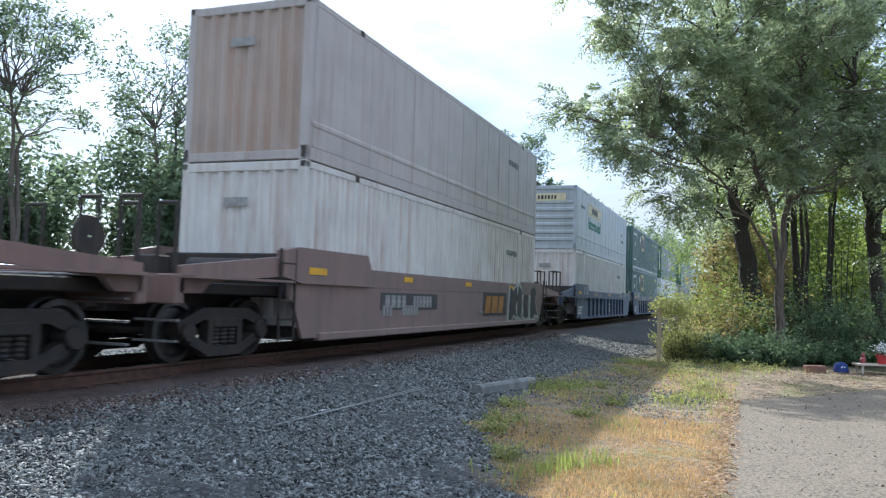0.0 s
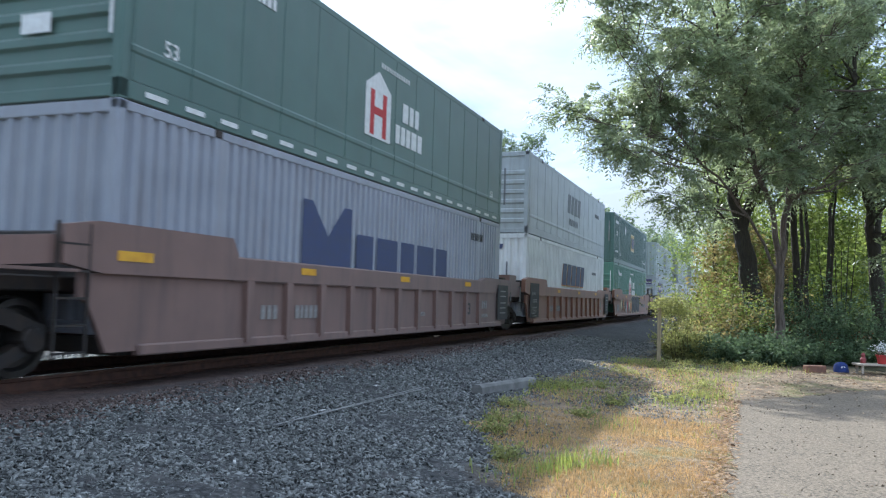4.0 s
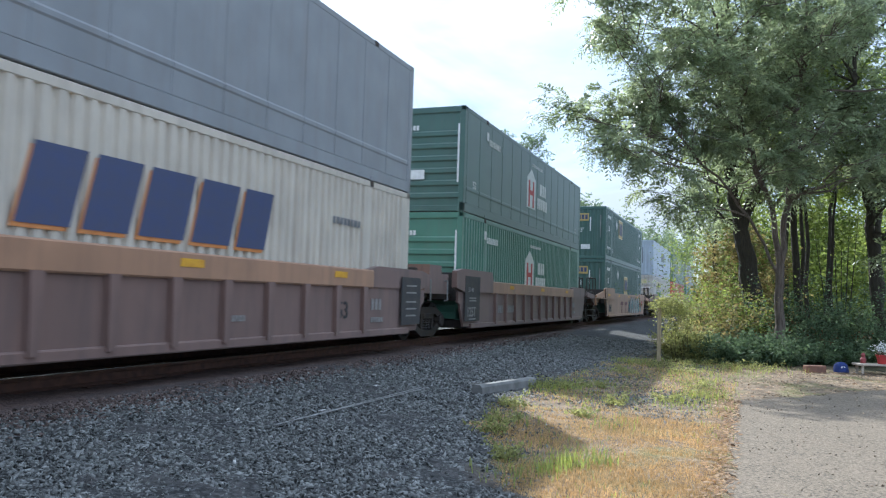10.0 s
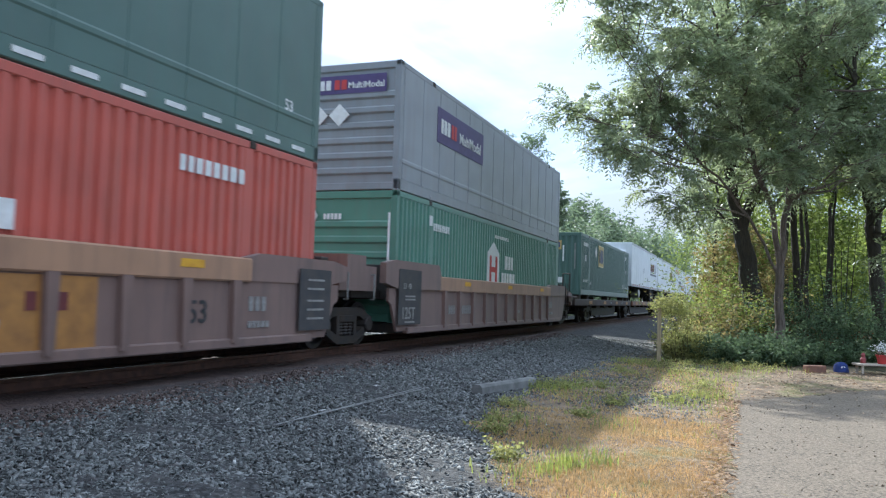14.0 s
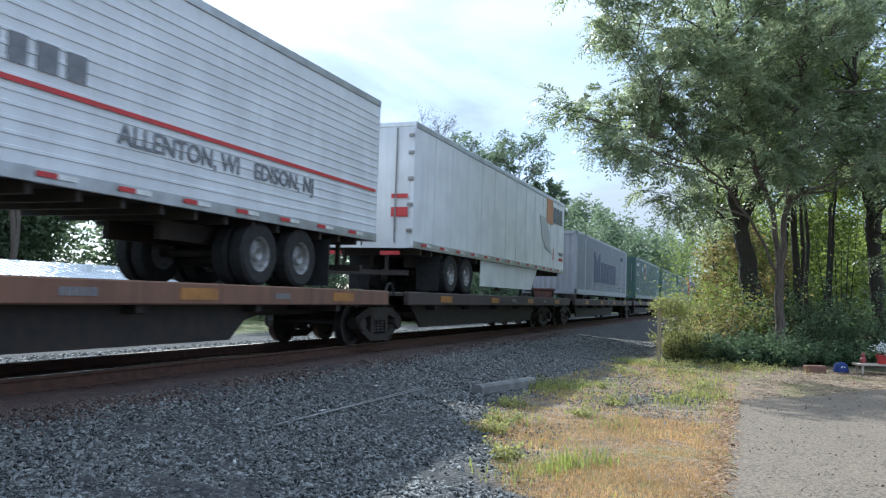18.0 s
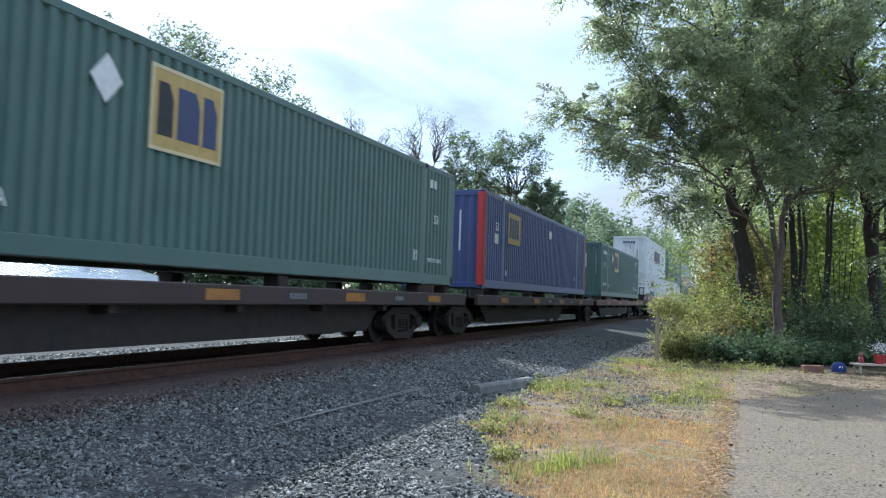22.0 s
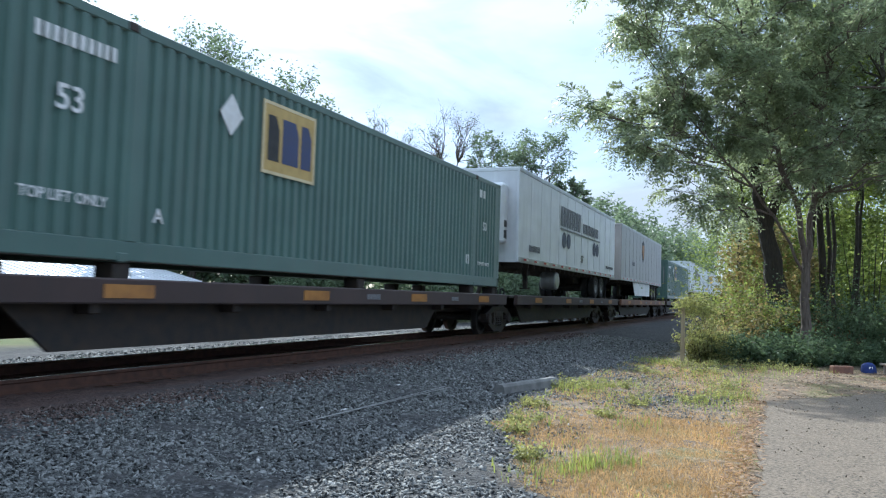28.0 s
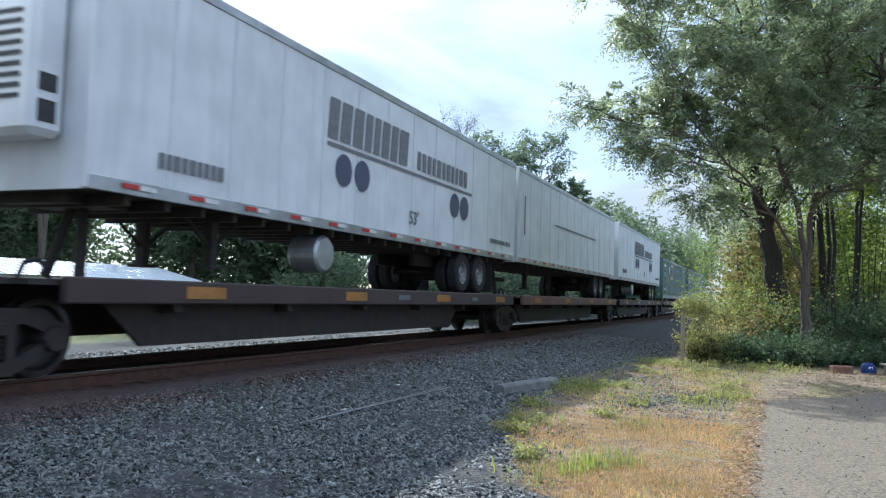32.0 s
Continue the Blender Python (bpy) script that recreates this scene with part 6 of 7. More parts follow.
def tree(words, base, fork_z, centre, radii, clusters, twigs, leaf, bark, seed, trunk_r=0.16, stems=1, leaf_size=0.14, per_twig=20, low_cut=-1.0, name="tree"):
    """A tree: stems from base, limbs to clusters within an uneven crown, twigs and leaves."""
    rnd, rng = random.Random(seed), np.random.default_rng(seed)
    t = new(name)
    tagged(t, words, "tree")
    base, centre = Vector(base), Vector(centre)
    t.matrix_basis = Matrix.Translation(base)
    wood = Shape()
    forks = []
    for k in range(stems):
        lean = Vector((rnd.uniform(-1, 1), rnd.uniform(-1, 1), 0)) * (0.5 if stems > 1 else 0.15)
        top = Vector((0, 0, fork_z)) + lean
        limb(wood, Vector((0, 0, -0.15)) + lean * 0.1, top, trunk_r * (1.15 if k == 0 else 0.7), trunk_r * 0.7, rnd, 0.04, 4, 10)
        up = top.lerp(centre - base, 0.75) + lean * 1.5
        forks += limb(wood, top, up, trunk_r * 0.68, trunk_r * 0.3, rnd, 0.06, 5, 8)
    tips = []
    for _ in range(clusters):
        for _try in range(60):
            d = Vector((rnd.uniform(-1, 1), rnd.uniform(-1, 1), rnd.uniform(-1, 1)))
            q = abs(d.x) ** 2.6 + abs(d.y) ** 2.6 + abs(d.z) ** 2.6
            if 0.12 < q < 1 and d.z > low_cut:
                break
        c = centre - base + Vector((d.x * radii[0], d.y * radii[1], d.z * radii[2])) * rnd.uniform(0.85, 1.05)
        f = min(forks, key=lambda p: (p - c).length + 3 * max(0.0, p.z - c.z + 0.2 * math.hypot(p.x - c.x, p.y - c.y)))
        pts = limb(wood, f, c, min(trunk_r * 0.3, 0.05), 0.008, rnd, 0.16, 5, 5)
        pad = 0.19 * radii[0] * rnd.uniform(0.7, 1.25)
        out = (c - pts[3]).normalized()
        for _k in range(twigs):
            o = pts[rnd.choice((3, 4, 4, 5))]
            e = c + Vector((rnd.gauss(0, 1), rnd.gauss(0, 1), rnd.gauss(0, 0.75))) * pad * 0.75 + out * pad * 0.3
            wood.tube(o, e, 0.01, 0.003, 3, cap=False)
            for _j in range(per_twig):
                q = o.lerp(e, rnd.uniform(0.45, 1.0)) + Vector((rnd.gauss(0, 1), rnd.gauss(0, 1), rnd.gauss(0, 0.8))) * pad * 0.3
                tips.append(tuple(q))
    part("trunk", wood, bark, t, "branching trunk and limbs")
    if tips:
        tips = np.array(tips)
        v, f = leaf_array(tips, leaf_size, rng)
        cr = soup("crown", v, f, leaf)
        cr.parent = t
    return t


def rosette_array(roots, ways, rng, fronds=7, length=0.4, pairs=7, leaflet=0.1, spread=1.0, droop=0.5):
    """Whorls of feathered leaves at the twig ends, arching out and hanging at the tips."""
    n = len(roots) * fronds
    root = np.repeat(roots, fronds, 0)
    way = np.repeat(ways, fronds, 0) * 0.55 + rng.normal(0, 0.62, (n, 3)) * np.array([1, 1, 0.55]) * spread
    way /= np.linalg.norm(way, axis=1)[:, None] + 1e-6
    root = root - np.repeat(ways, fronds, 0) * rng.uniform(0, 0.3, (n, 1))
    ln = length * rng.uniform(0.6, 1.25, (n, 1))
    t = np.linspace(0.22, 1.0, pairs)[None]
    hang = (droop * rng.uniform(0.5, 1.4, (n, 1))) * ln
    base = root[:, None] + way[:, None] * (ln * t)[:, :, None]
    base[:, :, 2] -= hang * t ** 2
    along = np.repeat(way[:, None], pairs, 1)
    along[:, :, 2] -= 2 * (hang / ln) * t
    along /= np.linalg.norm(along, axis=2)[:, :, None]
    side = np.cross(way, np.array([0, 0, 1.0]) + rng.normal(0, 0.45, (n, 3)))
    side /= np.linalg.norm(side, axis=1)[:, None] + 1e-6
    out = []
    for sg in (-1, 1):
        d = sg * side[:, None] * 0.85 + along * 0.5 + rng.normal(0, 0.12, (n, pairs, 3))
        d[:, :, 2] -= 0.2
        d /= np.linalg.norm(d, axis=2)[:, :, None]
        size = leaflet * rng.uniform(0.75, 1.2, (n, pairs, 1)) * (1.15 - 0.35 * t[:, :, None])
        w = along * size * 0.2
        out.append(np.stack([base, base + d * size * 0.45 + w, base + d * size, base + d * size * 0.45 - w], 2).reshape(-1, 3))
    v = np.concatenate(out)
    return v, np.arange(len(v)).reshape(-1, 4)


def leafy_tree(words, base, stems, crowns, limbs, leaf, bark, seed, sub=6, twigs=5, fronds=7, length=0.4, leaflet=0.1, pairs=7, droop=0.5, reach=1.0):
    """A feather-leaved tree: stems as (places, radii), limbs that arch from them into the crowns (centre, radii, share), branches, twigs and whorls of leaves."""
    rnd, rng = random.Random(seed), np.random.default_rng(seed)
    t = new("tree")
    tagged(t, words, "tree")
    base = Vector(base)
    t.matrix_basis = Matrix.Translation(base)
    wood, fine, nodes = Shape(), Shape(), []
    for pts, radii in stems:
        p = [Vector(q) - base for q in pts]
        r0 = radii[0]
        for i in range(len(p) - 1):
            a, b = radii[i], radii[i + 1]
            pp = limb(wood, p[i], p[i + 1], a, b, rnd, 0.05, 4, 9)
            if i:
                nodes += [(q, a) for q in pp]
        nodes.append((p[-1], r0 * 0.3))
    roots, ways = [], []
    for centre, rad, share in crowns:
        centre = Vector(centre) - base
        for _ in range(int(limbs * share)):
            while True:
                d = Vector((rnd.uniform(-1, 1), rnd.uniform(-1, 1), rnd.uniform(-1, 1)))
                if 0.25 < d.length < 1.0:
                    break
            c = centre + Vector((d.x * rad[0], d.y * rad[1], d.z * rad[2]))
            f, fr = min(nodes, key=lambda q: (q[0] - c).length + 2.5 * max(0.0, q[0].z - c.z + 0.25 * math.hypot(q[0].x - c.x, q[0].y - c.y)) + rnd.uniform(0, 0.8))
            pts = limb(wood, f, c, min(fr * 0.55, 0.055), 0.012, rnd, 0.13, 6, 5)
            run = (c - f).normalized()
            for k in range(sub):
                o = pts[rnd.choice((3, 4, 5, 5, 6, 6))]
                w = (run * 0.6 + Vector((rnd.gauss(0, 0.75), rnd.gauss(0, 0.75), rnd.gauss(0.05, 0.45)))).normalized()
                e = o + w * rnd.uniform(0.6, 1.5) * reach
                fine.tube(o, e, 0.012, 0.006, 4, cap=False)
                for _j in range(twigs):
                    a = o.lerp(e, rnd.uniform(0.35, 1.0))
                    u = (w * 0.7 + Vector((rnd.gauss(0, 0.6), rnd.gauss(0, 0.6), rnd.gauss(0, 0.4)))).normalized()
                    q = a + u * rnd.uniform(0.2, 0.6) * reach
                    fine.tube(a, q, 0.005, 0.003, 3, cap=False)
                    roots.append(tuple(q))
                    ways.append(tuple(u))
    part("trunk", wood, bark, t, "slender grey trunk with arching limbs")
    tagged(part("branchwork", fine, bark, t), kind="stuff")
    v, f = rosette_array(np.array(roots), np.array(ways), rng, fronds, length, pairs, leaflet, 1.0, droop)
    soup("crown", v, f, leaf).parent = t
    return t


def shrub(name, words, foot, spread, height, shoots, leaf, size, seed, category="bush", droop=0.35, per=26, lean=0.5, bare=0.1):
    """A loose shrub of arching leafy shoots that rise from the ground."""
    rnd, rng = random.Random(seed), np.random.default_rng(seed)
    t = new(name)
    tagged(t, words, category)
    foot = Vector(foot)
    t.matrix_basis = Matrix.Translation(foot)
    a, r = rng.uniform(0, 6.283, shoots), np.sqrt(rng.random(shoots))
    lump = 0.62 + 0.38 * np.sin(a * 3 + seed) * np.cos(r * 5 + seed * 1.7) + rng.normal(0, 0.12, shoots)
    p = np.stack([np.cos(a) * r * spread[0], np.sin(a) * r * spread[1], np.zeros(shoots)], 1)
    w = np.stack([np.cos(a) * r * lean, np.sin(a) * r * lean, np.ones(shoots)], 1) + rng.normal(0, 0.28, (shoots, 3)) * np.array([1, 1, 0.2])
    ln = height * np.clip(lump, 0.25, 1.25) * (1 - 0.35 * r ** 2)
    k = rng.integers(0, shoots, shoots * per)
    s_ = bare + (1 - bare) * rng.random(len(k)) ** 0.8
    q = p[k] + w[k] * (ln[k] * s_)[:, None]
    side = np.stack([np.cos(a[k]), np.sin(a[k]), -np.ones(len(k))], 1)
    q += side * (droop * ln[k] * s_ ** 2 * 0.5)[:, None] + rng.normal(0, size * 0.55, (len(k), 3))
    q = q[q[:, 2] > 0.01]
    v, f = leaf_array(q, size, rng, 0.25, 0.55)
    soup("foliage", v, f, leaf).parent = t
    stems = Shape()
    for i in range(min(shoots, 40)):
        x = [p[i] + w[i] * ln[i] * g + np.array([math.cos(a[i]), math.sin(a[i]), -1]) * droop * ln[i] * g * g * 0.5 for g in (0.0, 0.5, 0.95)]
        r = min(0.008, 0.006 * height)
        stems.tube(x[0], x[1], r, r * 0.75, 4, cap=False).tube(x[1], x[2], r * 0.75, r * 0.4, 4, cap=False)
    tagged(part("stalkwork", stems, M_BARK_DARK, t), kind="stuff")
    return t


def bush(name, words, centre, radii, n, leaf, size, seed, category="bush", kind="", low=0.0, stemmed=True, loose=0.13):
    """A clump of leaves with uneven outline round a few stems."""
    rnd, rng = random.Random(seed), np.random.default_rng(seed)
    t = new(name)
    tagged(t, words, category, kind=kind)
    centre = Vector(centre)
    t.matrix_basis = Matrix.Translation(centre)
    lumps = rng.normal(size=(max(8, n // 170), 3))
    lumps /= np.linalg.norm(lumps, axis=1)[:, None]
    lumps = lumps * rng.uniform(0.25, 0.9, (len(lumps), 1)) * np.array(radii)
    p = lumps[rng.integers(0, len(lumps), n)] + np.clip(rng.normal(size=(n, 3)), -1.7, 1.7) * np.array(radii) * loose
    p = p[p[:, 2] > -centre.z + low]
    v, f = leaf_array(p, size, rng, 0.1)
    soup("foliage", v, f, leaf).parent = t
    for _ in range(6 if stemmed else 0):
        e = Vector([rnd.uniform(-0.6, 0.6) * radii[0], rnd.uniform(-0.6, 0.6) * radii[1], rnd.uniform(-0.2, 0.4) * radii[2]])
        part("stem", Shape().tube((e.x * 0.3, e.y * 0.3, -centre.z), e, min(0.03, radii[0] * 0.018), 0.006, 5, cap=False), M_BARK_DARK, t)
    return t


def build_plants():
    # the feathery tree over the path, and the wood behind it
    leafy_tree("broad green feathery-leaved tree beside the track", spot(9.36, 22.1), [
        ([spot(9.36, 22.1, -0.15), spot(9.34, 22.1, 1.4), spot(9.36, 22.1, 2.7)], (0.165, 0.125, 0.115)),
        ([spot(9.36, 22.1, 2.6), spot(9.05, 21.9, 4.2), spot(8.2, 21.7, 6.2), spot(7.4, 21.5, 8.6)], (0.085, 0.075, 0.06, 0.03)),
        ([spot(9.36, 22.1, 2.65), spot(9.62, 22.2, 4.4), spot(9.8, 22.2, 7.0), spot(10.0, 22.0, 10.5)], (0.09, 0.08, 0.06, 0.03)),
        ([spot(9.3, 22.1, 2.4), spot(8.3, 21.6, 3.9), spot(6.9, 21.2, 5.2), spot(5.6, 21.0, 6.6)], (0.042, 0.038, 0.03, 0.016))],
        [(spot(4.6, 21.2, 7.9), (2.2, 2.4, 2.3), 0.15), (spot(5.4, 21.2, 5.9), (1.8, 1.8, 1.2), 0.12), (spot(7.8, 21.4, 7.4), (2.6, 2.8, 2.8), 0.26), (spot(7.0, 21.2, 10.2), (3.4, 3.2, 2.0), 0.2), (spot(10.4, 21.8, 8.4), (3.2, 3.0, 3.8), 0.24), (spot(7.3, 21.0, 4.5), (1.7, 1.4, 0.8), 0.07), (spot(10.8, 20.9, 5.4), (2.0, 1.4, 1.0), 0.05)],
        70, M_LEAF, M_BARK, 21, 5, 4, 5, 0.5, 0.155, 6)
    leafy_tree("dark vine-wrapped tree at the wood's edge", spot(10.25, 26.0), [
        ([spot(10.25, 26.0, -0.2), spot(10.1, 26.0, 2.0), spot(9.7, 26.0, 4.0)], (0.4, 0.33, 0.24)),
        ([spot(9.7, 26.0, 3.9), spot(9.2, 25.8, 6.0), spot(9.0, 25.8, 10.0)], (0.2, 0.16, 0.06)), ([spot(9.75, 26.0, 3.9), spot(10.8, 26.2, 6.5), spot(11.4, 26.2, 10.0)], (0.17, 0.13, 0.05))],
        [(spot(10.2, 26.0, 9.0), (4.0, 3.6, 4.0), 0.8), (spot(9.0, 25.6, 5.2), (2.4, 2.2, 1.6), 0.2)], 22, M_LEAF, M_BARK_DARK, 22, 5, 4, 5, 0.55, 0.18, 5)
    leafy_tree("tall green tree deep in the wood", spot(13.6, 24.4), [
        ([spot(13.6, 24.4, -0.2), spot(13.2, 24.4, 3.0), spot(12.9, 24.3, 5.0)], (0.17, 0.15, 0.12)),
        ([spot(12.9, 24.3, 5.0), spot(12.4, 24.0, 7.5), spot(12.2, 24.0, 11.0)], (0.1, 0.08, 0.04)), ([spot(12.9, 24.3, 4.8), spot(14.2, 24.2, 7.0), spot(15.0, 24.0, 10.0)], (0.09, 0.07, 0.03))],
        [(spot(13.2, 23.8, 8.8), (3.6, 3.4, 3.8), 0.7), (spot(14.2, 22.4, 5.0), (2.6, 2.2, 1.6), 0.4)], 34, M_LEAF, M_BARK_DARK, 24, 5, 4, 5, 0.52, 0.16, 6)
    leafy_tree("slender green tree in the wood", spot(11.9, 26.6), [
        ([spot(11.9, 26.6, -0.2), spot(11.8, 26.6, 3.0), spot(11.6, 26.6, 6.0), spot(12.0, 26.6, 10.0)], (0.15, 0.12, 0.1, 0.04))],
        [(spot(12.0, 26.6, 9.5), (3.4, 3.2, 3.6), 1.0)], 16, M_LEAF, M_BARK_DARK, 23, 5, 4, 5, 0.55, 0.18, 5)
    for k, (a, d, r) in enumerate(((11.6, 25.2, 0.07), (12.5, 28.0, 0.09), (14.2, 29.5, 0.1), (15.6, 28.5, 0.16), (13.4, 31.0, 0.1), (11.0, 32.0, 0.09), (16.8, 30.0, 0.12), (13.0, 26.6, 0.06))):
        tree("thin woodland tree with sparse leaves", spot(a, d), 4.5, spot(a, d, 8.5), (2.4, 2.4, 3.6), 18, 6, M_LEAF_BACK, M_BARK_DARK, 40 + k, r, 1, 0.17, 18, -0.7)
    for k, (a, d, z, rad, n, mt, words) in enumerate((
            (19.0, 44.0, 2.2, (4.0, 3.4, 3.4), 9000, M_LEAF_BACK, "deep green woodland thicket"), (26.0, 44.0, 2.6, (7.0, 3.0, 4.0), 9000, M_LEAF_BACK, "deep green woodland thicket"), (15.5, 36.0, 3.2, (5.5, 4.5, 4.2), 9000, M_LEAF_BACK, "sunlit green woodland thicket"), (22.0, 38.0, 4.0, (6.0, 5.0, 5.0), 7000, M_LEAF_BACK, "sunlit green woodland thicket"),
            (17.5, 46.0, 5.0, (4.5, 5.0, 6.0), 8000, M_LEAF_BACK, "sunlit green woodland thicket"), (10.9, 28.5, 2.4, (1.7, 2.0, 2.6), 5200, M_LEAF_WARM, "yellowing autumn thicket beside the track"), (13.2, 34.0, 3.4, (2.0, 2.9, 3.4), 5200, M_LEAF_BACK, "tall yellow-green thicket beside the track"),
            (19.5, 54.0, 4.5, (5.0, 4.5, 5.0), 6000, M_LEAF_BACK, "green woodland edge along the track"),
            (13.0, 33.0, 2.2, (3.2, 2.5, 2.6), 9000, M_LEAF_BACK, "sunlit green woodland thicket"), (18.5, 33.5, 2.4, (3.6, 2.5, 2.9), 9000, M_LEAF_BACK, "sunlit green woodland thicket"),
            (15.5, 31.0, 5.6, (3.4, 2.0, 2.6), 6500, M_LEAF_BACK, "sunlit green leaves in the wood"), (12.4, 34.5, 6.6, (3.0, 2.0, 3.0), 6500, M_LEAF_BACK, "sunlit green leaves in the wood"), (20.0, 36.0, 7.0, (4.5, 2.5, 3.6), 6500, M_LEAF_BACK, "sunlit green leaves in the wood"))):
        bush("thicket", words, spot(a, d, z), rad, int(n * 1.15), mt, 0.16, 60 + k)
    for k, (a, d, rad) in enumerate(((26.0, 54.0, (5.0, 4.4, 5.5)), (33.0, 56.0, (7.0, 4.0, 5.5)), (18.6, 40.0, (4.0, 3.0, 4.0)), (25.0, 40.0, (4.0, 3.5, 4.0)))):
        bush("thicket", "deep green woodland thicket", spot(a, d, 3.0), rad, 15000, M_LEAF_BACK, 0.28, 230 + k)
    # undergrowth along the wood's foot
    for k, (a, d, w, h, n, mt, words) in enumerate((
            (7.3, 21.2, 0.6, 0.9, 150, M_HEDGE, "low dark green undergrowth at the wood's foot"), (8.1, 20.9, 0.7, 1.05, 180, M_HEDGE, "low dark green undergrowth at the wood's foot"), (8.9, 21.2, 0.6, 0.9, 150, M_HEDGE, "low dark green undergrowth at the wood's foot"), (7.5, 21.9, 0.8, 0.75, 120, M_HEDGE, "low dark green undergrowth at the wood's foot"), (8.3, 21.7, 0.9, 1.0, 190, M_HEDGE, "low dark green undergrowth at the wood's foot"),
            (9.0, 22.6, 0.9, 1.25, 190, M_HEDGE, "low dark green undergrowth at the wood's foot"), (10.1, 22.2, 0.9, 0.8, 170, M_HEDGE, "low dark green undergrowth at the wood's foot"),
            (11.0, 22.5, 1.0, 1.0, 190, M_HEDGE, "low dark green undergrowth at the wood's foot"), (12.0, 22.2, 0.9, 0.85, 180, M_HEDGE, "low dark green undergrowth at the wood's foot"),
            (13.0, 22.4, 1.1, 1.2, 200, M_HEDGE, "low dark green undergrowth at the wood's foot"), (14.2, 22.8, 1.2, 1.4, 200, M_HEDGE, "low dark green undergrowth at the wood's foot"),
            (10.6, 24.0, 1.2, 2.6, 220, M_HEDGE, "dark leafy shrub between the trunks"), (12.0, 24.6, 1.3, 3.2, 260, M_HEDGE, "dark leafy shrub between the trunks"), (13.8, 25.0, 1.4, 3.4, 260, M_HEDGE, "dark leafy shrub between the trunks"),
            (9.6, 23.6, 0.5, 1.6, 60, M_LEAF_RED, "rust-tinged shrub beside the grey trunk"), (11.3, 23.6, 0.6, 1.5, 50, M_LEAF_RED, "rust-tinged shrub beside the grey trunk"))):
        shrub("undergrowth", words, spot(a, d), (w, w), h, n, mt, 0.085, 80 + k, "undergrowth", 0.35, 34)
    for k, (a, d, w, h, n) in enumerate(((7.9, 23.4, 0.6, 2.4, 170), (8.7, 24.2, 0.7, 2.9, 200), (9.5, 25.0, 0.8, 2.8, 190), (9.2, 26.5, 1.0, 4.0, 220), (7.4, 22.2, 0.4, 1.3, 110))):
        shrub("shrub", "yellowing shrub with hanging leaves beside the track", spot(a, d), (w, w), h, n, M_LEAF_WARM if k % 2 == 0 else M_LEAF_BACK, 0.085, 190 + k, "bush", 0.35, 34, 0.22)
    # weeds on the verge
    for k, (x, y, r) in enumerate(((13.4, -5.6, 0.3), (12.9, -5.35, 0.25), (13.9, -6.0, 0.22), (9.2, -5.75, 0.2), (8.5, -5.85, 0.16), (10.6, -5.45, 0.2), (11.9, -6.7, 0.2), (10.4, -6.4, 0.14), (12.8, -7.3, 0.22), (13.9, -7.8, 0.28), (17.2, -6.0, 0.28), (18.4, -7.2, 0.3), (7.3, -6.35, 0.15), (15.4, -7.6, 0.25), (20.0, -7.0, 0.4), (20.3, -7.6, 0.4), (20.5, -8.2, 0.45), (20.5, -8.9, 0.45), (19.6, -6.4, 0.35))):
        shrub("weed", "low leafy green weed on the dry verge", (x, y, float(ground_z(x, y))), (r * 0.8, r * 0.8), 0.2 + 0.35 * r, 22, M_VINE, 0.042, 300 + k, "weed", 0.5, 20, 0.7, 0.05)
    # vines over a post by the track
    p = Vector((21.2, -6.35, 0))
    post = new("fence_post")
    tagged(post, "pale weathered wooden post overgrown with vines", "post")
    post.matrix_basis = Matrix.Translation(p)
    part("shaft", Shape().box(-0.05, 0.05, -0.05, 0.05, -0.2, 1.4, 0.012), material("weathered pale wood", (0.44, 0.36, 0.22), (0.3, 0.24, 0.15), 0.85, scale=6, stretch=(6, 6, 0.7), bump=0.4), post)
    bush("vine", "tangled vine hanging over a wooden post", p + RIGHT * 0.3 + Vector((0, 0, 1.36)), (0.48, 0.48, 0.42), 2300, M_VINE, 0.07, 99, "vine", stemmed=False, loose=0.3)
    for k, (o, w, h, n) in enumerate(((0.45, 0.22, 1.4, 120), (0.75, 0.28, 1.55, 150), (1.0, 0.28, 0.7, 70), (1.15, 0.3, 1.1, 110))):
        shrub("vine", "yellow-green vine climbing beside a wooden post", p + RIGHT * o + AHEAD * 0.2, (w, w), h, n, M_VINE if k != 3 else M_HEDGE, 0.065, 95 + k, "vine", 0.3, 30, 0.15)
    # woods beyond the track
    k = 0
    for a, d, top, rr, mt in ((-27.0, 40.0, 17.0, 4.4, M_LEAF_FAR), (-22.5, 42.0, 17.6, 3.6, M_LEAF_FAR), (-15.8, 46.0, 17.2, 4.0, M_LEAF_FAR), (-11.8, 52.0, 16.0, 3.6, M_LEAF_FAR),
                              (1.8, 66.0, 15.2, 3.0, M_LEAF_FAR), (5.8, 67.0, 15.6, 3.2, M_LEAF_FAR), (8.6, 66.0, 11.4, 2.0, M_LEAF_FAR), (-32.0, 44.0, 15.0, 4.6, M_LEAF_FAR)):
        k += 1
        b = spot(a, d)
        b.z = float(ground_z(b.x, b.y))
        c = spot(a, d, top - rr * 1.2)
        tree("tall leafy tree standing beyond the track", b, (top - rr * 2) * 0.55, c, (rr, rr, rr * 1.25), 46, 9, mt, M_BARK, 120 + k, 0.2, 2, 0.27, 13, -0.7)
